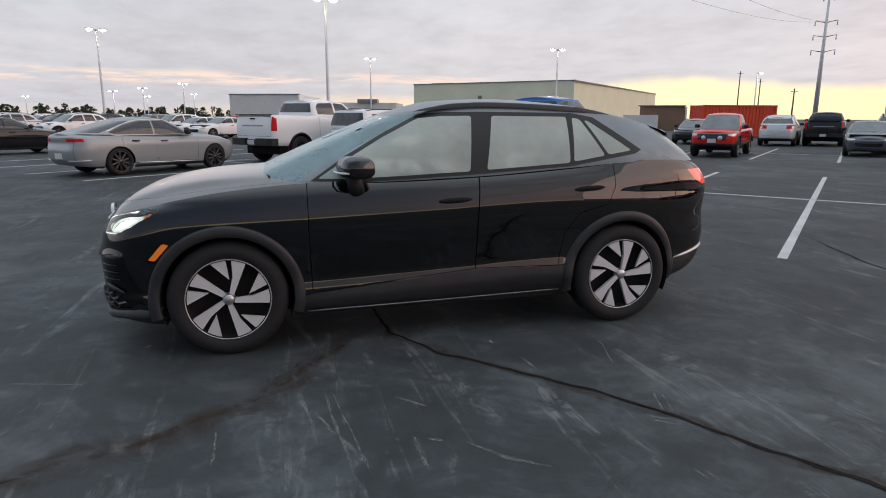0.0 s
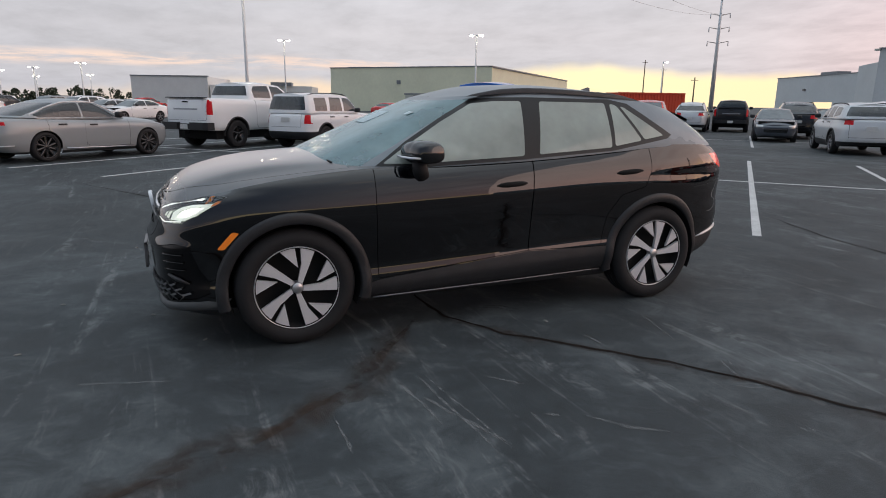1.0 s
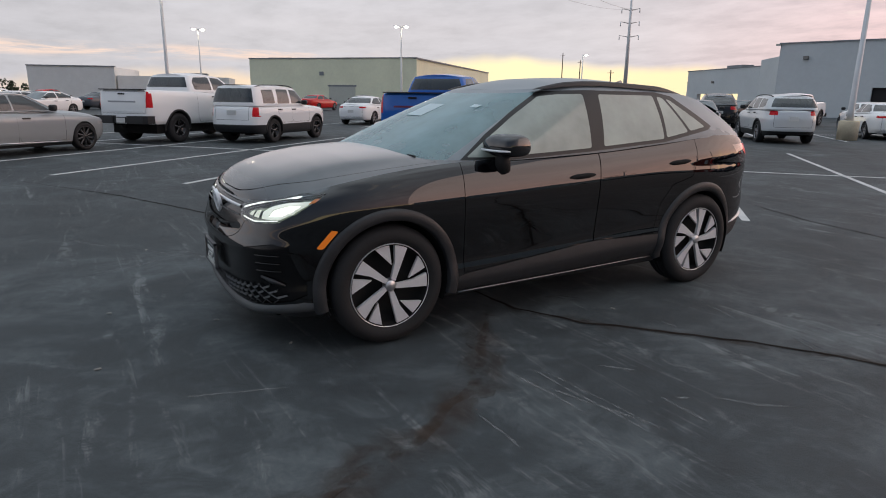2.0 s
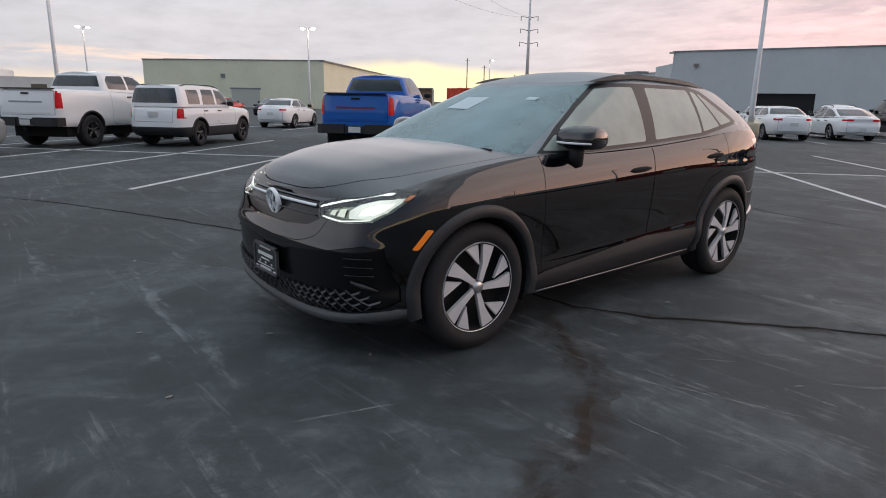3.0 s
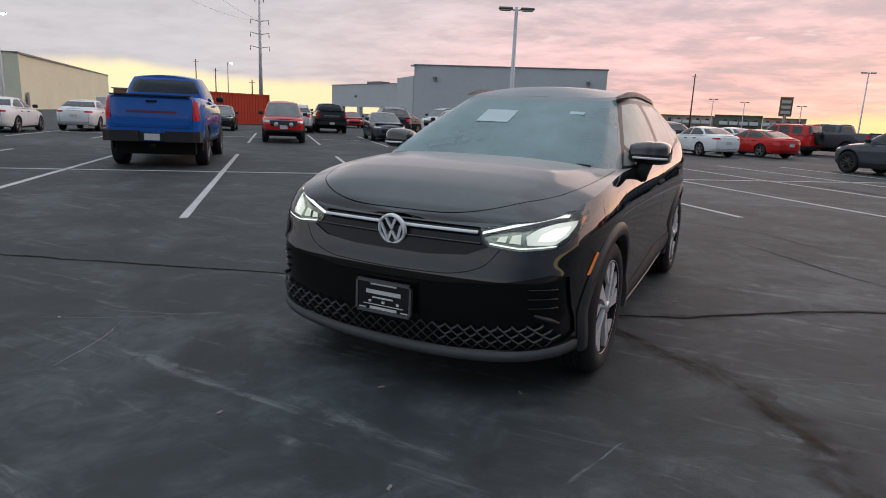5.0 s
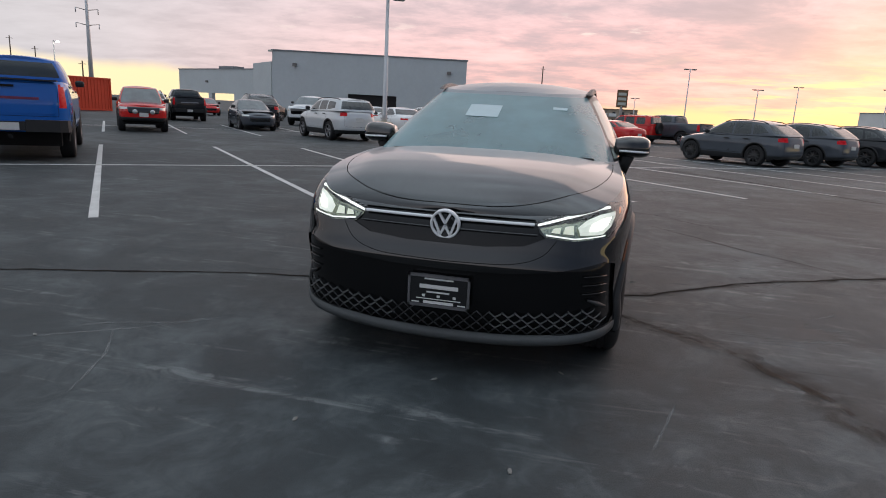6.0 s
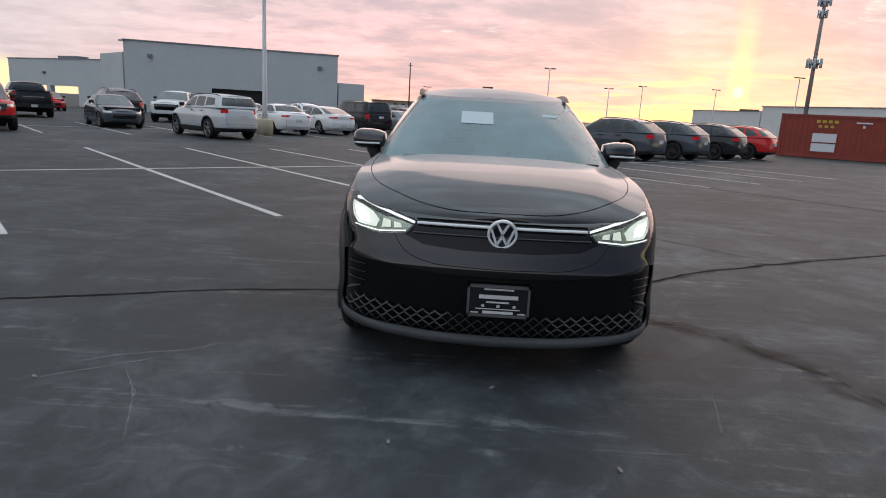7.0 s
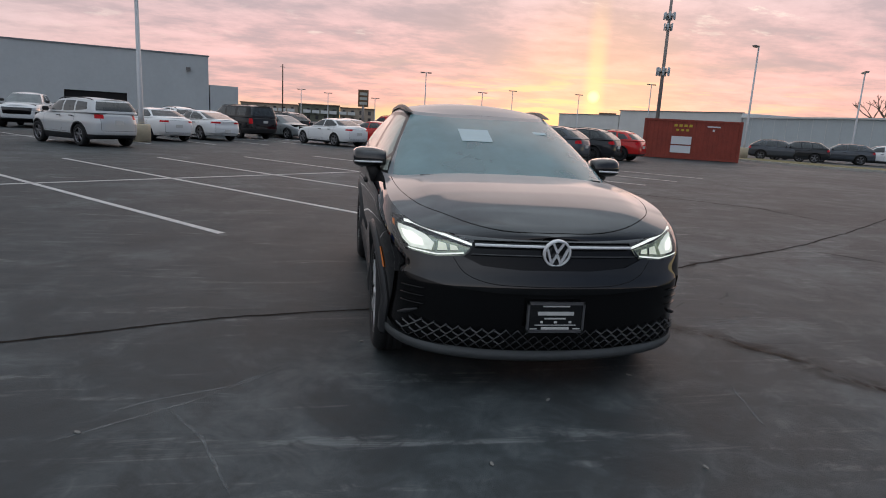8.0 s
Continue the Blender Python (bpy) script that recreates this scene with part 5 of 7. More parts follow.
def car_recipe(kind, L, W, H, spokes, rim_mat):
    """The parts of one size of vehicle as shared meshes: (name, mesh, parent index, pose, painted)."""
    key = (kind, L, W, H, spokes, rim_mat)
    if key in RECIPES:
        return RECIPES[key]
    src = KINDS[kind]
    kx, ky, kz = L / src["L"], W / src["W"], H / src["H"]
    c = dict(src)
    for name, a, b in (("front", kz, kx), ("rear", kz, kx), ("half", kz, ky), ("bottom", kx, kz), ("belt", kx, kz), ("deck", kx, kz)):
        c[name] = scaled(src[name], a, b)
    h = dict(src["cabin"])
    h["base"] = (h["base"][0] * kx, h["base"][1] * kx, h["base"][2] * ky)
    h["top"] = (h["top"][0] * kx, h["top"][1] * kx, h["top"][2] * ky)
    for name in ("base_z", "top_z", "roof"):
        h[name] = scaled(h[name], kx, kz)
    c["cabin"], c["zref"] = h, src["zref"] * kz
    tub, dk, cab, roof = car_shell(c, 0.8)
    hw = W / 2
    wx = [x * kx for x in src["wheels"]]
    wr, ww = src["wr"], src["ww"]
    lay = tub.faces.layers.int.new("kind")
    xf, xr = min(p[1] for p in c["front"]), max(p[1] for p in c["rear"])
    side = lambda p: abs(p.y) > 0.5 * hw
    # 1 black lower trim, 2 head lamp, 3 tail lamp, 4 grille, 9 cut away
    knife(tub, [(xf - 0.2, src["clad"] * kz), (xr + 0.2, src["clad"] * kz)], closed=False)
    for f in tub.faces:
        if f.calc_center_median().z < src["clad"] * kz:
            f[lay] = 1
    f0, z0, z1 = src["head"]
    for s in (1, -1):
        mark(tub, lay, 2, [(s * f0 * hw, z0 * kz + 0.05), (s * (hw + 0.1), z0 * kz + 0.02), (s * (hw + 0.1), z1 * kz), (s * f0 * hw, z1 * kz - 0.03)], (1, 2), lambda p: p.x < xf + 0.42)
    f0, z0, z1 = src["tail"]
    for s in (1, -1):
        mark(tub, lay, 3, [(s * f0 * hw, z0 * kz), (s * (hw + 0.1), z0 * kz), (s * (hw + 0.1), z1 * kz), (s * f0 * hw, z1 * kz)], (1, 2), lambda p: p.x > xr - (0.17 if "gate" in src else 0.26))
    f0, z0, z1 = src["grille"]
    mark(tub, lay, 4, rounded([(-f0 * hw, z0 * kz), (f0 * hw, z0 * kz), (f0 * hw * 1.1, z1 * kz), (-f0 * hw * 1.1, z1 * kz)], 0.06), (1, 2), lambda p: p.x < xf + 0.3)
    # doors in their shut lines, and the tailgate
    bz = curve(c["belt"])
    wins = src["windows"]
    x0, x1, x2 = (wins[0][0][0] - 0.16) * kx, (wins[0][-1][0] + 0.03) * kx, (wins[1][-1][0] + 0.02) * kx
    zs = src["clad"] * kz + 0.05
    x2 = min(x2, wx[1] - 0.10)
    for xa, xb in ((x0, x1), (x1, x2)):
        if xb - xa > 0.45:
            door = [(xa, zs), (xa, bz(xa) + 0.3), (xb, bz(xb) + 0.3), (xb, zs + 0.12), (xb - 0.10, zs)]
            mark(tub, lay, 30, outset(door, 0.006), (0, 2), side, over=(0,))
            mark(tub, lay, 7, outset(door, -0.001), (0, 2), side, over=(0, 30))
    gate = src.get("gate") or (0.66, src["clad"] + 0.14, src["tail"][2] + (0.0 if kind in ("sedan", "fastback") else 0.1))
    gy, gz0, gz1 = gate[0] * hw, gate[1] * kz, gate[2] * kz
    panel = rounded([(-gy, gz0), (gy, gz0), (gy, gz1), (-gy, gz1)], 0.03)
    mark(tub, lay, 30, outset(panel, 0.008), (1, 2), lambda p: p.x > xr - 0.2, over=(0,))
    mark(tub, lay, 8, panel, (1, 2), lambda p: p.x > xr - 0.2, over=(0, 30))
    for x in wx:
        mark(tub, lay, 9, arch_poly(x, wr, src["arch"], 0.0), (0, 2), side)
    clay = cab.faces.layers.int["kind"]
    for k, poly in enumerate(src["windows"]):
        mark(cab, clay, 10 + k, rounded([(x * kx, z * kz) for x, z in poly], 0.04), (0, 2), lambda p: abs(p.y) > 0.45 * hw, over=(0,))
    if "bed" in src:
        bx, by, bz = src["bed"]
        for v in dk.verts:
            if bx * kx < v.co.x < xr - 0.13 and abs(v.co.y) < by * ky:
                v.co.z = bz * kz
    items = []

    def item(name, data, mat, parent=None, at=None, painted=False, flat=False):
        if isinstance(data, tuple):
            data = mesh_from(name, data[0], data[1], mat, not flat)
        items.append((name, data, parent, at, painted))
        return len(items) - 1

    body = join(*pieces(tub, lay, 0, False), *pieces(cab, clay, 0, False), *[([v.co for v in b.verts], [tuple(v.index for v in f.verts) for f in b.faces]) for b in (dk, roof)])
    item("body", body, M["black_plastic"], painted=True)
    for p in pieces(tub, lay, 7):
        if len(p[1]) > 8:
            item("door", p, M["black_plastic"], painted=True)
    for p in pieces(tub, lay, 8)[:1]:
        item("tailgate" if kind not in ("sedan", "fastback") else "boot_lid", p, M["black_plastic"], painted=True)
    for p in pieces(tub, lay, 30, True, -0.012):
        item("shut_line", p, M["dark"])
    if "gate" in src:
        zt = gz1 - 0.10 * kz
        item("tailgate_handle", slab([(xr - 0.03, -0.11), (xr + 0.006, -0.11), (xr + 0.006, 0.11), (xr - 0.03, 0.11)], gz1 - 0.085, gz1 - 0.045), M["dark"], flat=True)
        item("gate_crease", slab([(xr - 0.03, -gy * 0.94), (xr + 0.008, -gy * 0.92), (xr + 0.008, gy * 0.92), (xr - 0.03, gy * 0.94)], gz0 + 0.045, gz0 + 0.065), M["black_plastic"], painted=True, flat=True)
        item("name_bar", slab([(xr - 0.03, -gy * 0.62), (xr + 0.004, -gy * 0.62), (xr + 0.004, gy * 0.62), (xr - 0.03, gy * 0.62)], (gz0 + gz1) / 2 + 0.0, (gz0 + gz1) / 2 + 0.045), M["faint"], flat=True)
        item("gate_cap", slab([(xr - 0.10, -hw * 0.80), (xr + 0.004, -hw * 0.78), (xr + 0.004, hw * 0.78), (xr - 0.10, hw * 0.80)], 1.405 * kz if kind == "pickup" else 1.115 * kz, 1.43 * kz if kind == "pickup" else 1.135 * kz), M["black_plastic"], flat=True)
        item("hitch", slab([(xr - 0.05, -0.04), (xr + 0.13, -0.04), (xr + 0.13, 0.04), (xr - 0.05, 0.04)], 0.42 * kz, 0.48 * kz), M["dark"], flat=True)
    if src.get("bright"):
        for s in (1, -1):
            item("sill_strip", tube([(x * kx, s * (hw - 0.012), (0.275 + 0.02 * x) * kz) for x in (-0.95, -0.4, 0.2, 0.95)], 0.016, 6), M["satin"])
            item("bumper_strip", tube([(xr - 0.35, s * hw * 0.93, 0.40 * kz), (xr - 0.12, s * hw * 0.80, 0.39 * kz), (xr - 0.01, s * hw * 0.45, 0.385 * kz)], 0.014, 6), M["satin"])
            poly = [wins[0][0], wins[0][1], wins[0][2], wins[1][2], wins[1][3], wins[1][4], wins[1][5]]
            rim_pts = []
            for x, z in rounded(outset([(x * kx, z * kz) for x, z in poly], 0.03), 0.05):
                t = (z - 0.95 * kz) / (0.42 * kz)
                rim_pts.append((x, s * (0.84 + (0.60 - 0.84) * t + 0.12 * max(0.0, t) * (1 - t) + 0.022) * ky * (1 - 0.10 * max(0.0, (x - 0.9)) ** 1.6), z))
            item("window_trim", tube(rim_pts + rim_pts[:1], 0.016, 6), M["satin"])
    if kind in ("suv", "boxy_suv", "crossover"):
        for s in (1, -1):
            rail_z = curve(h["top_z"])
            xs = [h["top"][0] + 0.15 + (h["top"][1] - h["top"][0] - 0.3) * k / 8 for k in range(9)]
            item("roof_rail", tube([(x, s * h["top"][2] * 0.93, rail_z(x) + (0.0 if k in (0, 8) else 0.045)) for k, x in enumerate(xs)], 0.017, 6), M["black_plastic"])
    if kind not in ("sedan", "fastback"):
        # dark lips round the wheel arches
        half_c, front_c, rear_c = curve(c["half"]), curve(c["front"]), curve(c["rear"])
        for x0 in wx:
            for s in (1, -1):
                lip_pts = []
                for i in range(19):
                    a = math.pi * (i - 0.6) / 16.8
                    for r, off in ((src["arch"] - 0.002, -0.06), (src["arch"] - 0.002, 0.014), (src["arch"] + 0.045, 0.016), (src["arch"] + 0.055, -0.004)):
                        x, z = x0 + r * math.cos(a), max(src["clad"] * kz * 0.6, wr + r * math.sin(a))
                        ext, k = (-front_c(z), c["nf"]) if x < 0 else (rear_c(z), c["nr"])
                        lip_pts.append((x, s * (half_c(z) * (1 - min(0.98, abs(x) / ext) ** k) ** (1 / k) + off), z))
                item("arch_trim", (lip_pts, grid_faces(19, 4) if s > 0 else [f[::-1] for f in grid_faces(19, 4)]), M["black_plastic"])
    for p in pieces(tub, lay, 1, False):
        item("lower_trim", p, M["cladding"])
    for p in pieces(tub, lay, 2)[:2]:
        item("headlight", p, M["clear_lens"])
    for p in pieces(tub, lay, 3)[:2]:
        item("tail_light", p, M["red_lens"])
    for p in pieces(tub, lay, 4)[:1]:
        item("grille", p, M["gloss_black"])
    for p in pieces(cab, clay, 1)[:1]:
        item("windshield", p, M["pale_glass"])
    for p in pieces(cab, clay, 2)[:1]:
        item("rear_window", p, M["dark_glass"])
    for k in range(len(src["windows"])):
        for p in pieces(cab, clay, 10 + k)[:2]:
            item("side_window", p, M["dark_glass"])
    # near-black block fills the body, putting shade into the cabin and wheel wells
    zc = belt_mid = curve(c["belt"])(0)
    shade_block = bmesh.new()
    bmesh.ops.create_cube(shade_block, size=1.0)
    bmesh.ops.scale(shade_block, vec=((xr - xf) * 0.86, W * 0.78, zc - 0.36), verts=shade_block.verts)
    bmesh.ops.translate(shade_block, vec=((xf + xr) / 2, 0, 0.28 + (zc - 0.36) / 2), verts=shade_block.verts)
    me = bpy.data.meshes.new("cabin_floor_block")
    shade_block.to_mesh(me)
    shade_block.free()
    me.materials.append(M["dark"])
    item("cabin_floor_block", me, None)
    seats = join(*[slab([(x, y - 0.24), (x + 0.14, y - 0.24), (x + 0.14, y + 0.24), (x, y + 0.24)], zc - 0.1, zc + 0.24) for x in (0.35 * kx, 1.15 * kx) for y in (-0.38, 0.38) if x + 0.3 < h["base"][1]])
    item("seat", seats, M["interior"], flat=True)
    tyre, barrel, rim = wheel_recipe(wr, ww, spokes, src["rim"])
    w_me, t_me, r_me = mesh_from("wheel", *barrel, M["alloy_black"]), mesh_from("tyre", *tyre, M["tyre"]), mesh_from("rim", *rim, M[rim_mat])
    for x in wx:
        for s in (-1, 1):
            m = pose(x, s * (hw - ww / 2 - 0.015), wr, 0, 0, 0 if s < 0 else 180)
            w = item("wheel", w_me, None, None, m)
            item("tyre", t_me, None, w)
            item("rim", r_me, None, w)
    mz, mx = h["base_z"][0][1] + 0.04, h["base"][0] + 0.52 * kx
    for s in (-1, 1):
        bm = box(0.13, 0.20, 0.15, 0.05, 3, (mx, s * (hw + 0.05), mz))
        me = bpy.data.meshes.new("side_mirror")
        bm.to_mesh(me)
        bm.free()
        me.materials.append(M["black_plastic"])
        me.shade_smooth()
        item("side_mirror", me, None)
    for s in (-1, 1):
        for x in (0.18 * kx, 0.98 * kx):
            if x < h["base"][1] - 0.3:
                z = curve(c["belt"])(x) - 0.13
                item("door_handle", slab([(x - 0.1, s * hw - 0.03), (x + 0.1, s * hw - 0.03), (x + 0.1, s * hw + 0.005), (x - 0.1, s * hw + 0.005)], z, z + 0.035), M["black_plastic"], flat=True)
    px = 0.112 if "bed" in src else 0.012
    pz = {"sedan": 0.62, "fastback": 0.42, "suv": 0.72, "boxy_suv": 0.80, "crossover": 0.78, "pickup": 0.555, "small_pickup": 0.55}[kind] * kz
    item("license_plate", slab([(xr - 0.03, -0.155), (xr + px, -0.155), (xr + px, 0.155), (xr - 0.03, 0.155)], pz, pz + 0.14), M["plate"], flat=True)
    if "bed" in src:
        for s in (1, -1):
            item("rear_bumper", slab([(xr - 0.16, s * hw * 0.97), (xr + 0.08, s * hw * 0.93), (xr + 0.14, s * hw * 0.80), (xr + 0.14, s * 0.26), (xr - 0.1, s * 0.26)][::s], 0.53 * kz, 0.735 * kz), M["black_plastic"], flat=True)
        item("bumper_step", slab([(xr - 0.1, -0.255), (xr + 0.105, -0.255), (xr + 0.105, 0.255), (xr - 0.1, 0.255)], 0.545 * kz, 0.70 * kz), M["black_plastic"], flat=True)
    for b in (tub, dk, cab, roof):
        b.free()
    RECIPES[key] = items
    return items


def place_car(name, kind, u_axle, v, heading, label, category, coat, L=None, W=None, H=None, spokes=5, rim_mat="alloy_grey", group="", world=None, rear_axle=True, trim=None, lamps_on=False):
    """A vehicle by the place of one axle in the rows of the lot (u along the stalls, v across) and its heading in degrees."""
    src = KINDS[kind]
    L, W, H = L or src["L"], W or src["W"], H or src["H"]
    kx = L / src["L"]
    x, y = world or lot(u_axle, v)
    axle = (src["wheels"][1] if rear_axle else src["wheels"][0]) * kx
    a = radians(heading + 180)
    m = pose(x - axle * math.cos(a), y - axle * math.sin(a), 0, 0, 0, heading + 180)
    root = thing(name, m, label, category, group)
    made = []
    for pname, me, parent, at, painted in car_recipe(kind, L, W, H, spokes, rim_mat):
        ob = new(pname, me)
        ob.parent = root if parent is None else made[parent]
        if at is not None:
            ob.matrix_basis = at
        if painted:
            ob.material_slots[0].link = "OBJECT"
            ob.material_slots[0].material = coat
        if trim and pname in trim:
            ob.material_slots[0].link = "OBJECT"
            ob.material_slots[0].material = trim[pname]
        made.append(ob)
    return root

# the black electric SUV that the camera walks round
# the sheen on near-level faces imitates sky glare along the hood
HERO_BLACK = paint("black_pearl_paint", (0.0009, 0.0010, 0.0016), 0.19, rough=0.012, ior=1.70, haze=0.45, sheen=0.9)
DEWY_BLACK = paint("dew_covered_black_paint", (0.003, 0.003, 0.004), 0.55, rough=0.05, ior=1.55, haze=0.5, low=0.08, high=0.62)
M["dew_glass"] = window_glass("dewy_windshield_glass", (0.62, 0.78, 0.80), 0.34, 0.14, (0.42, 0.66, 0.70))
M["dew_side"] = window_glass("dewy_side_glass", (0.78, 0.84, 0.80), 0.38, 0.02, (0.76, 0.85, 0.76), 1.8)
M["lens_glass"] = window_glass("headlight_cover", (0.93, 0.95, 0.94), 0.0, 0.01)
M["drl"] = material("lit_daytime_light", (1, 1, 1), 0.4, emit=(0.97, 1.0, 0.94), power=0.80)
M["beam"] = material("lit_headlight", (1, 1, 1), 0.4, emit=(0.93, 1.0, 0.82), power=0.34)
M["core"] = material("headlight_core", (1, 1, 1), 0.4, emit=(1.0, 1.0, 0.88), power=1.1)
M["low_beam"] = material("dim_headlight_module", (0.8, 0.82, 0.74), 0.3, emit=(0.95, 1.0, 0.80), power=0.35)
M["lamp_shell"] = material("headlight_reflector", (0.30, 0.33, 0.27), 0.24, 0.85, vary=0.35, scale=18.0)
M["bar"] = material("white_light_bar", (0.78, 0.79, 0.80), 0.25, coat=0.6)
M["mesh_grey"] = material("silver_grey_grille_mesh", (0.30, 0.31, 0.32), 0.40, 0.3)
M["mesh_dark"] = material("dark_grille_mesh", (0.055, 0.057, 0.060), 0.30, 0.3)
M["intake_black"] = material("deep_black_plastic", (0.005, 0.005, 0.0055), 0.2, spec=0.35)
M["lip_grey"] = material("mid_grey_bumper_lip", (0.060, 0.065, 0.067), 0.5, vary=0.2, scale=9.0, bump=0.15, bump_scale=250)
M["tail_lit"] = material("lit_red_tail_lens", (0.55, 0.02, 0.015), 0.12, coat=0.8, vary=0.3, scale=14.0, emit=(1.0, 0.10, 0.05), power=0.45)
M["pillar"] = material("dull_black_pillar", (0.013, 0.014, 0.014), 0.34, spec=0.4, vary=0.15, scale=9.0)
M["smoked"] = material("smoked_lamp_cover", (0.035, 0.012, 0.012), 0.06, coat=1.0)
M["paper"] = material("sticker_paper", (0.50, 0.60, 0.62), 0.7, vary=0.08, scale=12.0)

lift = curve([(-2.3, -0.03), (-0.9, 0.0), (0.0, 0.035), (0.9, 0.07), (1.3, 0.06), (1.7, 0.035), (2.4, 0.03)])
hero_half = [(0.20, 0.865), (0.28, 0.908), (0.34, 0.920), (0.40, 0.915), (0.47, 0.905), (0.55, 0.910), (0.70, 0.922), (0.80, 0.9265), (0.855, 0.925), (0.90, 0.920), (0.96, 0.908), (1.00, 0.896), (1.04, 0.878), (1.09, 0.850), (1.2, 0.79)]
half_at = curve(hero_half)
haunch = curve([(0.0, 0.004), (0.6, 0.006), (0.9, 0.016), (1.2, 0.036), (1.4, 0.053), (1.6, 0.074), (1.8, 0.090), (2.0, 0.108), (2.2, 0.115)])
hero_curves = dict(
    front=[(0.20, -2.10), (0.27, -2.185), (0.36, -2.215), (0.50, -2.228), (0.62, -2.232), (0.70, -2.205), (0.80, -2.175), (0.90, -2.115), (0.97, -2.02)],
    rear=[(0.25, 2.12), (0.35, 2.22), (0.48, 2.30), (0.62, 2.33), (0.80, 2.31), (0.97, 2.33), (1.10, 2.25), (1.2, 2.12)],
    half=hero_half, bottom=[(-2.23, 0.225), (-2.0, 0.20), (-1.0, 0.22), (1.0, 0.22), (1.75, 0.265), (2.1, 0.285), (2.25, 0.36), (2.33, 0.45)],
    belt=[(-2.23, 0.868), (-2.10, 0.922), (-1.98, 0.965), (-1.85, 0.995), (-1.5, 1.045), (-1.1, 1.078), (-0.8, 1.09), (0.2, 1.115), (0.95, 1.165), (1.5, 1.205), (2.0, 1.20), (2.33, 1.15)],
    deck=[(-2.16, 0.868), (-2.12, 0.896), (-2.06, 0.942), (-1.9, 1.020), (-1.65, 1.07), (-1.4, 1.105), (-1.1, 1.135), (-0.9, 1.14), (1.5, 1.15), (2.33, 1.16)],
    nf=8.0, nr=5.5, bow=0.11, zref=0.6, around=230, rows=60, shoulder=0.012, crown=3.2, across=44,
    swell=lambda x, z: half_at(z - lift(x)) - half_at(z) + haunch(x) * min(1.2, max(0.0, (z - 0.97) / 0.21)) ** 1.3 - 0.03 * max(0.0, (x - 1.42) / 0.9) ** 1.5 * min(1.0, max(0.0, (z - 0.45) / 0.3)) + 0.014 * math.exp(-((x - 1.45) / 0.45) ** 2 - ((z - 0.95) / 0.22) ** 2) + 0.010 * math.exp(-((x + 1.40) / 0.4) ** 2 - ((z - 0.85) / 0.2) ** 2),
    cabin=dict(base=(-1.24, 2.16, 0.872), top=(-0.20, 1.86, 0.615), kf=5, kr=5.5, base_z=[(-1.24, 1.09), (-0.8, 1.08), (0.2, 1.105), (0.95, 1.155), (1.5, 1.19), (2.16, 1.185)],
               top_z=[(-0.20, 1.535), (0.4, 1.575), (1.0, 1.555), (1.4, 1.518), (1.86, 1.425)], roof=[(-0.20, 1.536), (-0.13, 1.560), (-0.03, 1.590), (0.15, 1.624), (0.6, 1.642), (1.2, 1.605), (1.5, 1.553), (1.78, 1.478), (1.86, 1.432)],
               around=150, rows=34, across=28, bulge=0.028, ws_w=0.91, rw_w=0.9, rw_t=0.12))


def nose_x(y, z):
    """Where the front skin lies at a height and a distance from the centre line."""
    f, h = curve(hero_curves["front"])(z), half_at(z)
    s = min(0.999, abs(y) / h)
    e = (1 - s ** 8.0) ** (1 / 8.0)
    return f * e + 0.11 * s * s * e ** 4


def side_y(x, z):
    f = curve(hero_curves["front"])(z) if x < 0 else curve(hero_curves["rear"])(z)
    k = 8.0 if x < 0 else 5.5
    return half_at(z) * (1 - min(0.999, abs(x / f)) ** k) ** (1 / k) + hero_curves["swell"](x, z)


hero = thing("electric_suv", pose(0, 0, 0), "glossy black compact electric SUV with dew on hood, roof and glass", "suv")
tub, dk, cab, roof = car_shell(hero_curves)
lay = tub.faces.layers.int.new("kind")
WX, WZ = 1.383, 0.368
side = lambda p: abs(p.y) > 0.45
nose = lambda p: p.x < -1.55
# labels: 1 cladding, 2 lamp shell, 3 tail lamp, 4 upper black band, 5 lower black intake, 6 bumper lip, 7 front door, 8 rear door, 9 cut away, 21 daytime strip, 22 beam, 24 amber, 30 gap
lower = [(-2.5, 0.0), (-2.5, 0.29), (-1.95, 0.30), (-1.2, 0.30), (-0.84, 0.375), (0.24, 0.472), (0.92, 0.462), (1.0, 0.42), (1.75, 0.45), (2.0, 0.47), (2.6, 0.50), (2.6, 0.0)]
mark(tub, lay, 1, lower)
for s in (-1, 1):
    mark(tub, lay, 1, circle_poly(s * WX, WZ, 0.474, 44), (0, 2), side)
doors = {7: [(-0.86, 0.385), (-0.872, 0.80), (-0.872, 1.13), (0.272, 1.13), (0.25, 0.80), (0.243, 0.48)],
         8: [(0.251, 0.48), (0.258, 0.80), (0.280, 1.13), (1.28, 1.20), (1.285, 1.02), (1.23, 0.90), (1.02, 0.845), (0.905, 0.70), (0.866, 0.47)]}
for key, poly in doors.items():
    if key == 7:
        mark(tub, lay, 30, outset(poly, 0.0045), (0, 2), side, over=(0,))
    else:
        mark(tub, lay, 30, outset(poly, 0.0045), (0, 2), side, over=(0, 30))
    mark(tub, lay, key, poly, (0, 2), side, over=(0, 30))
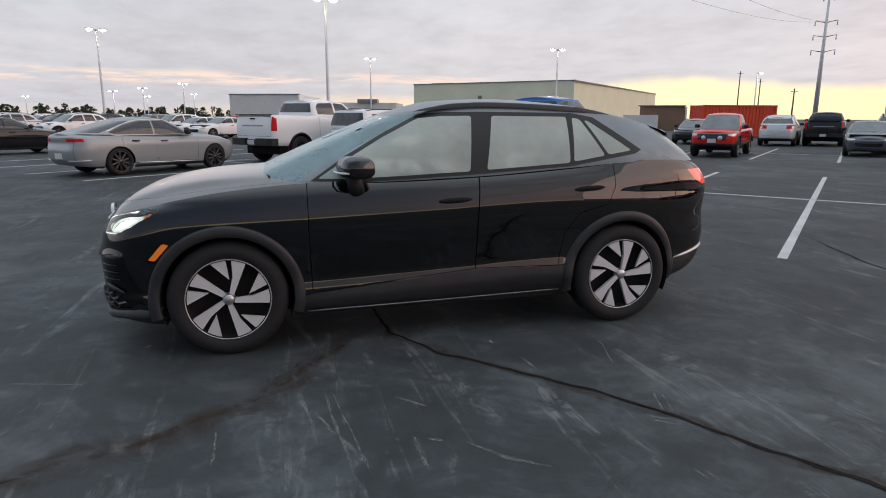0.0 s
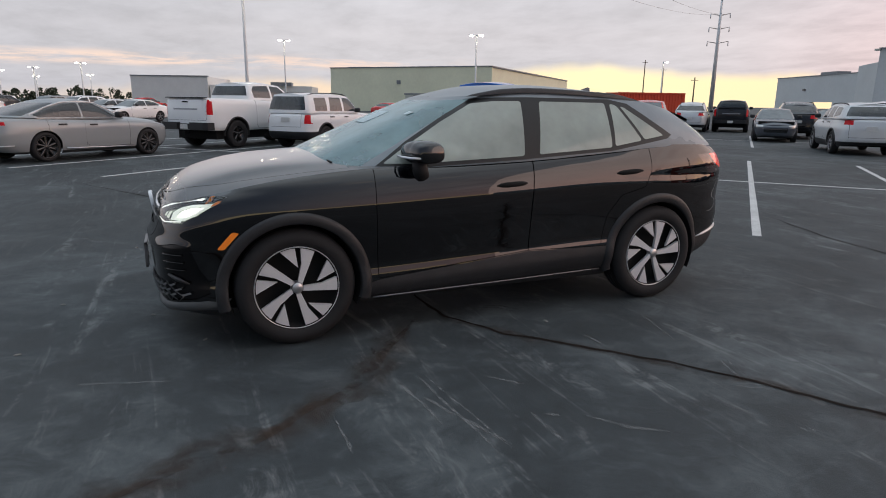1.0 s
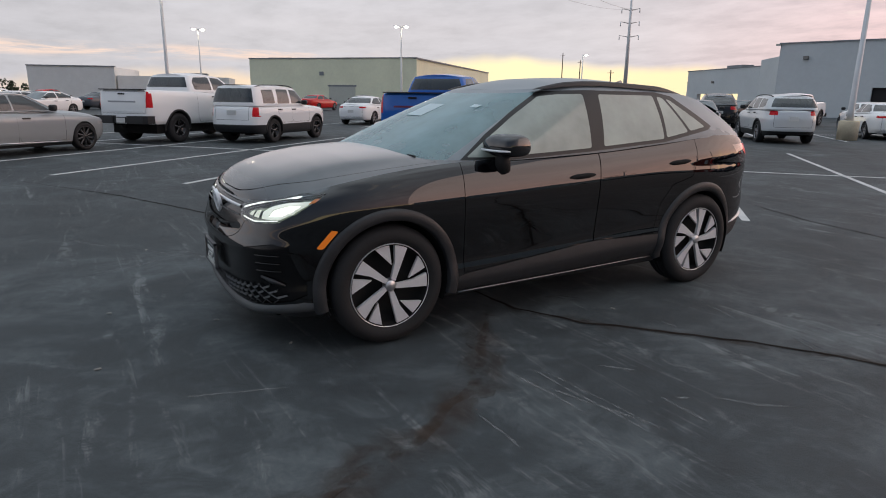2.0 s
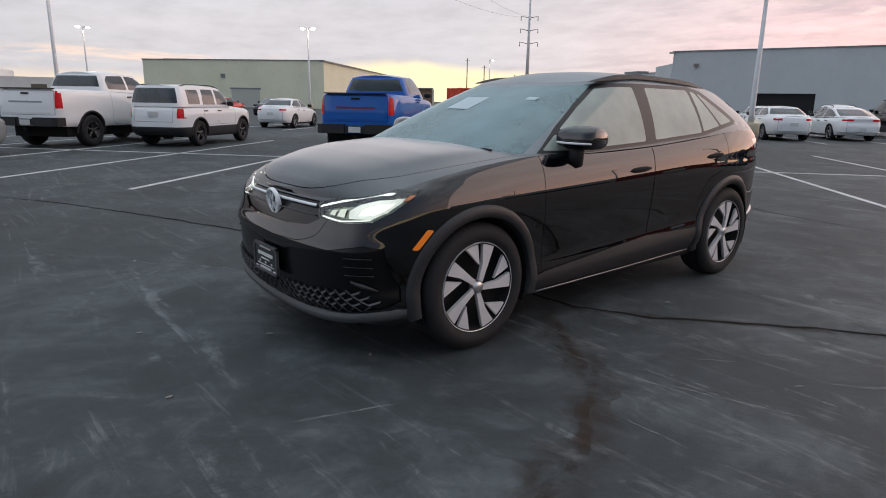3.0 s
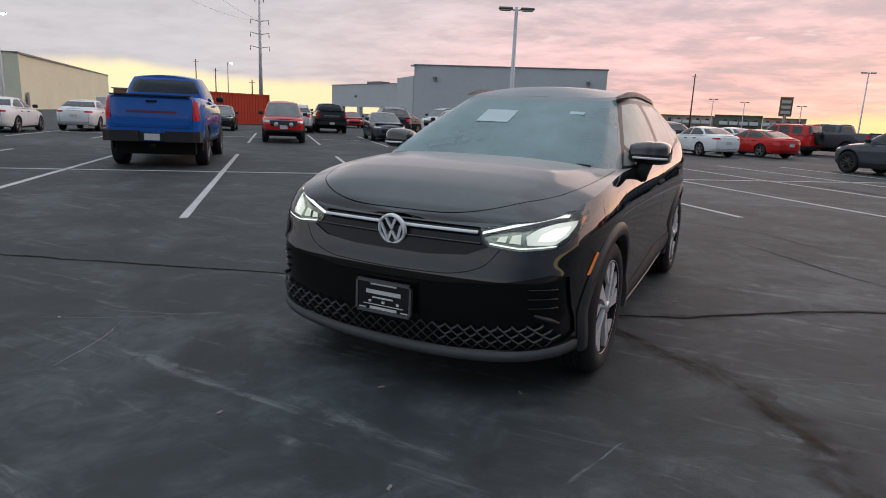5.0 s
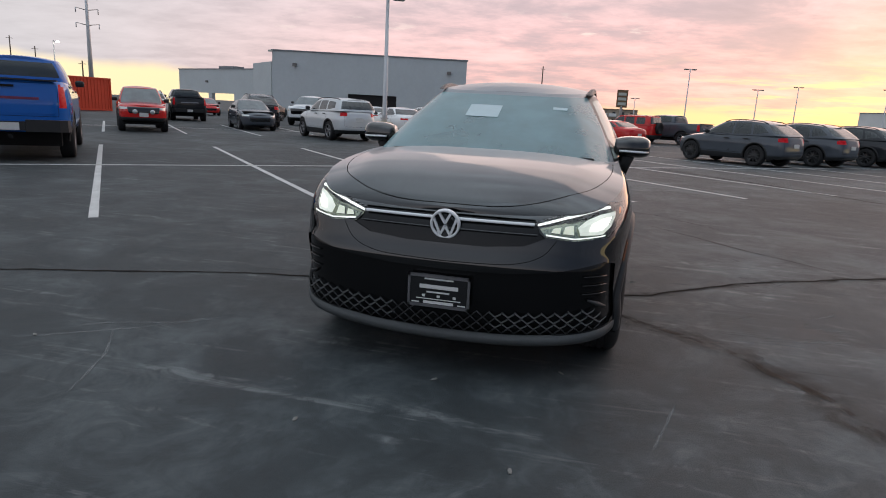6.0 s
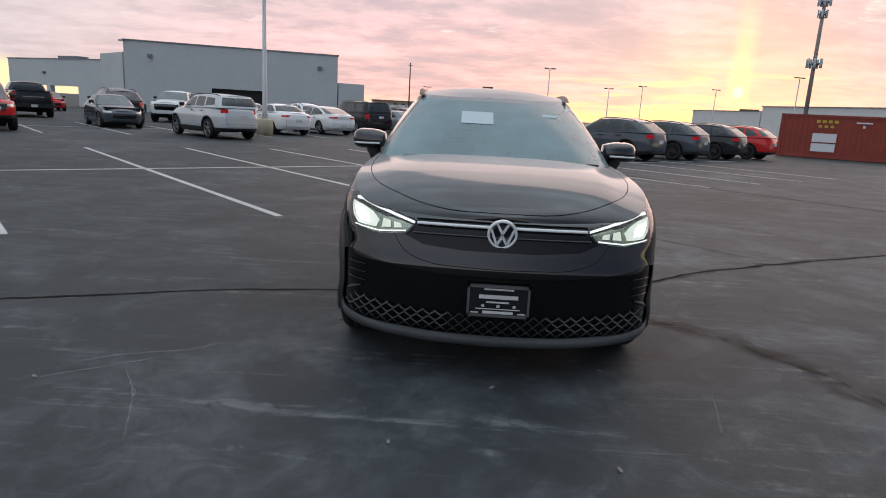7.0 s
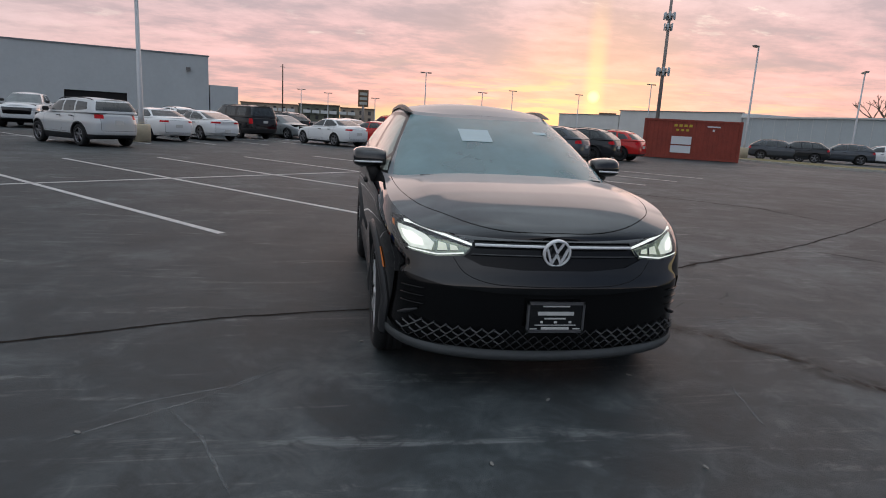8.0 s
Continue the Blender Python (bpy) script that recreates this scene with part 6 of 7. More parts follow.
for s in (-1, 1):
    lampshape = [(0.44, 0.852), (0.60, 0.902), (0.76, 0.948), (0.858, 0.945), (0.866, 0.905), (0.846, 0.840), (0.80, 0.79), (0.64, 0.772), (0.50, 0.785)]
    strip = [(0.455, 0.848), (0.60, 0.893), (0.76, 0.938), (0.80, 0.938), (0.80, 0.926), (0.76, 0.924), (0.60, 0.880), (0.455, 0.836)]
    modules = [[(0.672, 0.806), (0.79, 0.808), (0.832, 0.843), (0.850, 0.890), (0.846, 0.918), (0.77, 0.914), (0.70, 0.888), (0.655, 0.848)], [(0.585, 0.812), (0.640, 0.808), (0.632, 0.858), (0.592, 0.850)], [(0.525, 0.815), (0.570, 0.812), (0.572, 0.846), (0.535, 0.838)]]
    under = [(0.50, 0.793), (0.64, 0.781), (0.79, 0.798), (0.79, 0.804), (0.64, 0.788), (0.50, 0.801)]
    tip = [(0.850, 0.925), (0.862, 0.925), (0.862, 0.900), (0.853, 0.895)]
    flip = lambda poly: [(s * y, z) for y, z in poly]
    mark(tub, lay, 2, flip(lampshape), (1, 2), nose)
    for code, module in zip((22, 23, 23), modules):
        mark(tub, lay, code, flip(module), (1, 2), nose, over=(2,))
    mark(tub, lay, 27, flip([(0.715, 0.826), (0.79, 0.828), (0.822, 0.858), (0.836, 0.896), (0.78, 0.893), (0.725, 0.868)]), (1, 2), nose, over=(22,))
    mark(tub, lay, 21, flip(under), (1, 2), nose, over=(2, 22, 23))
    mark(tub, lay, 21, flip(strip), (1, 2), nose, over=(2, 22, 23))
    mark(tub, lay, 26, flip(tip), (1, 2), nose, over=(2,))
    mark(tub, lay, 3, [(1.79, 1.125), (2.5, 1.13), (2.5, 0.985), (1.94, 0.972)], (0, 2), lambda p: s * p.y > 0.42 and p.x > 1.6)
    mark(tub, lay, 25, [(1.93, 1.14), (2.5, 1.14), (2.5, 1.01), (2.14, 1.005), (2.03, 1.05)], (0, 2), lambda p: s * p.y > 0.42 and p.x > 1.6, over=(3,))
    mark(tub, lay, 24, rounded([(-1.835, 0.64), (-1.795, 0.635), (-1.705, 0.735), (-1.745, 0.742)], 0.012, 2), (0, 2), lambda p: s * p.y > 0.45)
band = [(-0.44, 0.862), (0.44, 0.862), (0.47, 0.80), (0.50, 0.778), (0.40, 0.735), (0.20, 0.718), (-0.20, 0.718), (-0.40, 0.735), (-0.50, 0.778), (-0.47, 0.80)]
mark(tub, lay, 4, band, (1, 2), nose, over=(0,))
intake = [(0.0, 0.592), (0.30, 0.597), (0.55, 0.620), (0.79, 0.672), (0.845, 0.655), (0.852, 0.50), (0.868, 0.37), (0.84, 0.335), (0.5, 0.275), (0.0, 0.258), (-0.5, 0.275), (-0.84, 0.335), (-0.868, 0.37), (-0.852, 0.50), (-0.845, 0.655), (-0.79, 0.672), (-0.55, 0.620), (-0.30, 0.597)]
mark(tub, lay, 5, intake, (1, 2), lambda p: p.x < -1.72, over=(0, 1))
for s in (-1, 1):
    mark(tub, lay, 9, arch_poly(s * WX, WZ, 0.405, 0.0, 30), (0, 2), side)
# deck: the bonnet lies in its own shut line
dlay = dk.faces.layers.int.new("kind")
bonnet = [(-1.02 - 1.085 * abs(math.cos(a)) ** (2 / 3), 0.80 * math.sin(a) ** (2 / 3)) for a in [math.pi / 2 * i / 22 for i in range(23)]]
bonnet = bonnet + [(x, -y) for x, y in bonnet[:0:-1]]
mark(dk, dlay, 30, outset(bonnet, 0.0045), (0, 1), lambda p: p.x < -0.9)
mark(dk, dlay, 1, bonnet, (0, 1), lambda p: p.x < -0.9)
for v in dk.verts:
    # raised centre of the bonnet with a soft crease to each side
    if v.co.x < -0.95:
        t = min(1.0, max(0.0, (-1.0 - v.co.x) / 0.5)) * min(1.0, max(0.0, (v.co.x + 2.1) / 0.4))
        edge = 0.60 + 0.10 * (v.co.x + 2.1)
        v.co.z += 0.020 * t / (1 + math.exp((abs(v.co.y) - edge) / 0.026))
dk.normal_update()
clay = cab.faces.layers.int["kind"]
surround = [(-0.86, 1.085), (-0.62, 1.245), (-0.12, 1.522), (0.10, 1.535), (0.32, 1.540), (1.05, 1.535), (1.22, 1.505), (1.54, 1.275), (1.48, 1.248), (0.95, 1.165), (0.2, 1.118), (-0.5, 1.085)]
wide = lambda p: abs(p.y) > 0.5
mark(cab, clay, 20, surround, (0, 2), wide, over=(0,))
panes = [[(-0.46, 1.112), (-0.60, 1.230), (-0.36, 1.365), (-0.10, 1.492), (0.06, 1.508), (0.275, 1.512), (0.215, 1.142)],
         [(-0.80, 1.108), (-0.645, 1.205), (-0.52, 1.105)],
         [(0.335, 1.15), (0.425, 1.512), (1.0, 1.508), (0.955, 1.19)],
         [(0.985, 1.198), (1.045, 1.503), (1.105, 1.491), (1.235, 1.237)],
         [(1.262, 1.243), (1.138, 1.484), (1.17, 1.478), (1.455, 1.272)]]
for k, poly in enumerate(panes):
    mark(cab, clay, 10 + k, rounded(poly, 0.02), (0, 2), wide, over=(20,))
for b in (tub, dk, cab, roof):
    b.normal_update()

body_shell = join(*pieces(tub, lay, 0, False), *pieces(dk, dlay, 0, False))
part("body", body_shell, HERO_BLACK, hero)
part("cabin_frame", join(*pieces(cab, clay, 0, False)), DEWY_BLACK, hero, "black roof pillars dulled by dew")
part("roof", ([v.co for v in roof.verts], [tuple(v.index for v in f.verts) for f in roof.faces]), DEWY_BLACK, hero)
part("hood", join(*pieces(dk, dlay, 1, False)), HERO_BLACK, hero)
# added sheet behind the skin, near-black for the shade in the gaps
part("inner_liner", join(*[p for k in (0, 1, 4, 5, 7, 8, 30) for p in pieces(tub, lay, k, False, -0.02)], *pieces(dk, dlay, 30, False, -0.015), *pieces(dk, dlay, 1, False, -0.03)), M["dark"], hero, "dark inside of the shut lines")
door_obs = {}
for key in (7, 8):
    for p in pieces(tub, lay, key)[:2]:
        sgn = -1 if p[0][0][1] < 0 else 1
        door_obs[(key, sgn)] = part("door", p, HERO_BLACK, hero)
for p in pieces(tub, lay, 1):
    if len(p[1]) > 30:
        part("cladding", ([v for v in p[0]], p[1]), M["cladding"], hero, "matt dark grey plastic cladding")
part("upper_grille", join(*pieces(tub, lay, 4, False, -0.010)), M["intake_black"], hero, "gloss black band between the headlights")
part("lower_intake", join(*pieces(tub, lay, 5, False, -0.014)), M["intake_black"], hero, "gloss black lower intake")
for s in (-1, 1):
    sel = lambda ps: [p for p in ps if s * p[0][0][1] > 0]
    lamp = part("headlight", join(*sel(pieces(tub, lay, 2, True, -0.045)), *sel(pieces(tub, lay, 22, True, -0.05))), M["lamp_shell"], hero, "slim lit headlight with a clear cover")
    part("daytime_light", join(*sel(pieces(tub, lay, 21, True, -0.010))), M["drl"], lamp)
    part("beam", join(*sel(pieces(tub, lay, 22, True, -0.030))), M["beam"], lamp)
    part("beam_core", join(*sel(pieces(tub, lay, 27, True, -0.034))), M["core"], lamp)
    part("side_module", join(*sel(pieces(tub, lay, 23, True, -0.030))), M["low_beam"], lamp)
    part("turn_light", join(*sel(pieces(tub, lay, 26, True, -0.012))), M["amber"], lamp)
    cover = part("lens", join(*[q for k in (2, 21, 22, 23, 26, 27) for q in sel(pieces(tub, lay, k, True, 0.0))]), M["lens_glass"], lamp)
    cover.visible_shadow = False
    tail = part("tail_light", join(*sel(pieces(tub, lay, 3, True))), M["smoked"], hero, "smoked wrap-round tail light with a red lens")
    part("lens", join(*sel(pieces(tub, lay, 25, True))), M["tail_lit"], tail)
    part("side_reflector", join(*sel(pieces(tub, lay, 24, True, 0.004))), M["amber"], hero, "amber side marker")
part("windshield", pieces(cab, clay, 1)[0], M["dew_glass"], hero)
part("rear_window", pieces(cab, clay, 2)[0], M["dew_side"], hero)
part("window_surround", join(*pieces(cab, clay, 20, False)), M["pillar"], hero, "dull black pillars and window frames")
for k in range(5):
    for p in pieces(cab, clay, 10 + k)[:2]:
        part("side_window", p, M["dew_side"], hero)
for b in (tub, dk, cab, roof):
    b.free()

# arch lips, sill strip and underbody
for s in (-1, 1):
    for x0 in (-WX, WX):
        verts, faces = [], []
        seg = 40
        for i in range(seg + 1):
            a = math.radians(-10 if x0 > 0 else -14) + math.radians(204 if x0 > 0 else 208) * i / seg
            for r, off in ((0.405, -0.10), (0.405, 0.012), (0.412, 0.018), (0.458, 0.017), (0.474, 0.004), (0.476, -0.01)):
                x, z = x0 + r * math.cos(a), max(0.27 if x > 1.6 else 0.215, WZ + r * math.sin(a))
                verts.append((x, s * (side_y(x, max(0.3, z)) + off), z))
        faces = grid_faces(seg + 1, 6)
        if s < 0:
            faces = [f[::-1] for f in faces]
        part("arch_trim", (verts, faces), M["cladding"], hero, "matt dark grey wheel arch trim")
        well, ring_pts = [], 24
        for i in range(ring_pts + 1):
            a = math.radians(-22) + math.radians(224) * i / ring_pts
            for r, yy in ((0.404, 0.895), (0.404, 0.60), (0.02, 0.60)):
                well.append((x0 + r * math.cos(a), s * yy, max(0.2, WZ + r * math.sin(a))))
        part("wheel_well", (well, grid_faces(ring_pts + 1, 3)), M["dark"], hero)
    rail = [(x, s * (side_y(x, 0.30) - 0.012), 0.252 + 0.012 * (x + 1)) for x in [-0.90 + 0.1 * i for i in range(19)]]
    part("sill_strip", tube(rail, 0.006, 6), M["alloy_grey"], hero, "thin satin silver strip along the sill")
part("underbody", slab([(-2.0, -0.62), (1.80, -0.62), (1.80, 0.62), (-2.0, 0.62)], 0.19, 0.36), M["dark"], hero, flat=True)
lip = []
for i in range(61):
    y = -0.893 + 1.786 * i / 60
    zt = 0.254 + 0.075 * (abs(y) / 0.86) ** 2.2
    for k, (dz, dx) in enumerate(((0.004, 0.004), (-0.012, -0.014), (-0.035, -0.016), (-0.055, 0.0), (-0.06, 0.05))):
        lip.append((nose_x(y, zt) + dx, y, zt + dz))
part("front_lip", (lip, [f[::-1] for f in grid_faces(61, 5)]), M["lip_grey"], hero, "grey plastic lip under the bumper")

# lattice of the lower intake: dark in the middle, silver-grey chevrons to the sides
bars, chevrons = [], []
for row in range(4):
    for col in range(-13, 14):
        y = col * 0.064 + (0.032 if row % 2 else 0.0)
        zl = 0.266 + 0.066 * (abs(y) / 0.86) ** 2.2 + 0.030 * row
        top_z = 0.335 + 0.075 * min(1.0, abs(y) / 0.45)
        if abs(y) > 0.82 or zl > top_z:
            continue
        if abs(y) > 0.27 and row:
            zc = zl + 0.012
            tip = [(nose_x(yy, zz) - 0.004 + dd, yy, zz) for yy, zz, dd in ((y - 0.030, zc + 0.016, 0.0), (y, zc, -0.004), (y + 0.030, zc + 0.016, 0.0), (y + 0.030, zc + 0.006, 0.008), (y, zc - 0.012, 0.004), (y - 0.030, zc + 0.006, 0.008))]
            chevrons.append((tip, [(0, 1, 4, 5), (1, 2, 3, 4)]))
        for d in (-1, 1):
            y2, z2 = y + d * 0.032, zl + 0.030
            if abs(y2) < 0.83:
                bars.append(tube([(nose_x(y, zl) + 0.003, y, zl), (nose_x(y2, z2) + 0.003, y2, z2)], 0.0034, 4))
part("grille_mesh", join(*bars), M["mesh_dark"], hero, "dark lattice in the lower intake")
for chev in chevrons:
    part("grille_chevron", chev, M["mesh_grey"], hero, flat=True)
for s in (-1, 1):
    for k in range(3):
        z = 0.60 - 0.045 * k
        pts = [(nose_x(y, z) + 0.006, s * y, z) for y in (0.70, 0.74, 0.78, 0.81)]
        part("intake_fin", tube(pts, 0.005, 6), M["intake_black"], hero)
    blade = [(nose_x(0.82, 0.455), s * 0.82, 0.43), (nose_x(0.78, 0.46), s * 0.78, 0.455), (nose_x(0.73, 0.48), s * 0.73, 0.48)]
    part("corner_blade", tube(blade, [0.006, 0.014, 0.006], 6), M["cladding"], hero)
for s in (-1, 1):
    edge_pts = [(x, s * (side_y(x, 0.50) + 0.004), 0.455 + 0.16 * (x - 1.85)) for x in (1.86, 1.95, 2.05, 2.14, 2.20, 2.24)]
    part("bumper_blade", tube(edge_pts, [0.004, 0.010, 0.012, 0.013, 0.013, 0.010], 6), M["satin"], hero)
# shut line of the bumper under the headlights
seam_z = curve([(0.0, 0.634), (0.30, 0.641), (0.42, 0.662), (0.50, 0.700), (0.555, 0.772)])
seam_ys = [0.0, 0.06, 0.12, 0.18, 0.24, 0.30, 0.34, 0.38, 0.42, 0.45, 0.48, 0.50, 0.52, 0.54, 0.555]
seam_pts = [(-y, seam_z(y)) for y in seam_ys[:0:-1]] + [(y, seam_z(y)) for y in seam_ys]
part("bumper_seam", tube([(nose_x(y, z) + 0.0012, y, z) for y, z in seam_pts], 0.0026, 6), M["dark"], hero)
# light bar and badge
verts = []
for i in range(41):
    y = -0.44 + 0.88 * i / 40
    for z, off in ((0.834, 0.0), (0.834, -0.007), (0.847, -0.007), (0.847, 0.0)):
        verts.append((nose_x(y, z) + off - 0.001, y, z))
part("light_bar", (verts, [f[::-1] for f in grid_faces(41, 4)]), M["bar"], hero, "thin white light bar")
verts = []
for i in range(41):
    y = -0.46 + 0.92 * i / 40
    for z, off in ((0.790, 0.0), (0.790, -0.005), (0.796, -0.005), (0.796, 0.0)):
        verts.append((nose_x(y, z) + off - 0.001, y, z))
part("trim_line", (verts, [f[::-1] for f in grid_faces(41, 4)]), M["mesh_dark"], hero)
badge_at = pose(-2.182, 0, 0.812, 0, -10, 0)
badge = part("badge", moved(lathe([(0.001, -0.002), (0.068, -0.002), (0.070, 0.012)], 40, "z"), pose(0, 0, 0, 0, -90, 0)), M["gloss_black"], hero, "round badge with a silver ring", badge_at)
part("ring", moved(lathe([(0.064, 0.0), (0.064, 0.010), (0.068, 0.013), (0.074, 0.013), (0.077, 0.009), (0.077, -0.01)], 40, "z"), pose(0, 0, 0, 0, -90, 0)), M["bar"], badge)


def stroke(a, b, w=0.0062):
    (y0, z0), (y1, z1) = a, b
    d = Vector((y1 - y0, z1 - z0)).normalized() * w
    q = [(y0 - d.y, z0 + d.x), (y1 - d.y, z1 + d.x), (y1 + d.y, z1 - d.x), (y0 + d.y, z0 - d.x)]
    return [(-0.010, y, z) for y, z in q] + [(0.0, y, z) for y, z in q], [(0, 1, 2, 3), (0, 4, 5, 1), (1, 5, 6, 2), (2, 6, 7, 3), (3, 7, 4, 0)]


zig = [((-0.030, 0.060), (0.0, 0.004)), ((0.030, 0.060), (0.0, 0.004)), ((-0.058, 0.028), (-0.026, -0.058)), ((-0.026, -0.058), (0.0, -0.006)), ((0.0, -0.006), (0.026, -0.058)), ((0.026, -0.058), (0.058, 0.028))]
for a, b in zig:
    part("emblem_bar", stroke(a, b), M["bar"], badge, flat=True)

# number plate holder with a dealer's insert: plain bars
plate = part("plate_frame", join(*[slab(q, z0, z1) for q, z0, z1 in (
    ([(-0.018, -0.160), (0.0, -0.160), (0.0, 0.160), (-0.018, 0.160)], 0.0, 0.014), ([(-0.018, -0.160), (0.0, -0.160), (0.0, 0.160), (-0.018, 0.160)], 0.154, 0.168),
    ([(-0.018, -0.160), (0.0, -0.160), (0.0, -0.148), (-0.018, -0.148)], 0.0, 0.168), ([(-0.018, 0.148), (0.0, 0.148), (0.0, 0.160), (-0.018, 0.160)], 0.0, 0.168))]), M["alloy_grey"], hero, "grey plate frame", pose(-2.238, 0, 0.392, 0, 0, 0), flat=True)
part("plate_insert", slab([(-0.012, -0.150), (0.004, -0.150), (0.004, 0.150), (-0.012, 0.150)], 0.01, 0.158), M["gloss_black"], plate, flat=True)
for y0, y1, z0, z1 in ((-0.075, 0.075, 0.142, 0.150), (-0.100, 0.100, 0.096, 0.116), (-0.055, 0.062, 0.074, 0.082), (-0.09, -0.075, 0.052, 0.064), (-0.008, 0.008, 0.052, 0.064), (0.07, 0.085, 0.052, 0.064), (-0.115, 0.115, 0.040, 0.044), (-0.078, 0.078, 0.017, 0.031), (-0.14, -0.10, 0.018, 0.024), (0.10, 0.14, 0.018, 0.024)):
    part("print_bar", slab([(-0.0145, y0), (-0.012, y0), (-0.012, y1), (-0.0145, y1)], z0, z1), M["plate"], plate, flat=True)

# wheels: five broad swept blades and five short ones, machined over black
def blade_plate(pts, y0, y1):
    k = len(pts)
    verts = [(x, y0, z) for x, z in pts] + [(x * 1.0, y1, z) for x, z in pts]
    faces = [tuple(range(k)), *[((i + 1) % k, i, k + i, k + (i + 1) % k) for i in range(k)]]
    area = sum(pts[i][0] * pts[(i + 1) % k][1] - pts[(i + 1) % k][0] * pts[i][1] for i in range(k))
    return verts, faces if area > 0 else [f[::-1] for f in faces]


def polar(r, deg):
    return r * math.cos(radians(deg)), r * math.sin(radians(deg))


R, RIM, HW = 0.370, 0.259, 0.1175
tyre_pts = [(RIM - 0.004, -HW + 0.03), (RIM + 0.006, -HW + 0.012), (RIM + 0.03, -HW + 0.001), (R - 0.055, -HW - 0.003), (R - 0.03, -HW + 0.006), (R - 0.012, -HW + 0.02)]
groove = []
for c0 in (-0.06, -0.02, 0.02, 0.06):
    groove += [(R, c0 - 0.016), (R, c0 + 0.011), (R - 0.008, c0 + 0.013), (R - 0.008, c0 + 0.021)]
tyre_pts += groove + [(R - 0.012, HW - 0.02), (R - 0.03, HW - 0.006), (R - 0.055, HW), (RIM, HW - 0.02)]
tyre_me = mesh_from("tyre", *lathe(tyre_pts, 72, "y"), M["tyre"])
barrel_me = mesh_from("wheel", *lathe([(0.001, -HW + 0.085), (0.12, -HW + 0.09), (RIM * 0.93, -HW + 0.075), (RIM - 0.010, -HW + 0.022), (RIM - 0.004, -HW + 0.008), (RIM, HW - 0.02)], 60, "y"), M["dark"])
plates = [lathe([(RIM - 0.004, -HW + 0.018), (RIM - 0.003, -HW + 0.010), (RIM + 0.001, -HW + 0.008), (RIM + 0.003, -HW + 0.016)], 60, "y")]
for k in range(5):
    a = 72 * k
    plates.append(blade_plate([polar(0.040, a - 34), *[polar(RIM - 0.010, a + d) for d in (-10.5, -5.5, -0.5, 4.5, 9.5)], polar(0.150, a + 4.5), polar(0.040, a + 10)], -HW + 0.012, -HW + 0.034))
    plates.append(blade_plate([polar(0.128, a + 12.0), *[polar(RIM - 0.010, a + d) for d in (17.5, 23, 28, 33, 38.5)]], -HW + 0.016, -HW + 0.034))
plates_me = mesh_from("rim", *join(*plates), M["alloy"], False)
cap_me = mesh_from("hub_cap", *lathe([(0.001, -HW + 0.004), (0.028, -HW + 0.004), (0.034, -HW + 0.010), (0.040, -HW + 0.05)], 24, "y"), M["satin"])
disc_me = mesh_from("brake_disc", *lathe([(0.05, -HW + 0.10), (0.175, -HW + 0.10), (0.175, -HW + 0.12)], 36, "y"), M["alloy_grey"])
for x in (-WX, WX):
    for s in (-1, 1):
        wheel = new("wheel", barrel_me)
        wheel.parent, wheel.matrix_basis = hero, pose(x, s * (0.922 - HW), WZ, 0, -2 if x < 0 else -8, 0 if s < 0 else 180)
        for pname, me in (("tyre", tyre_me), ("rim", plates_me), ("hub_cap", cap_me), ("brake_disc", disc_me)):
            ob = new(pname, me)
            ob.parent = wheel

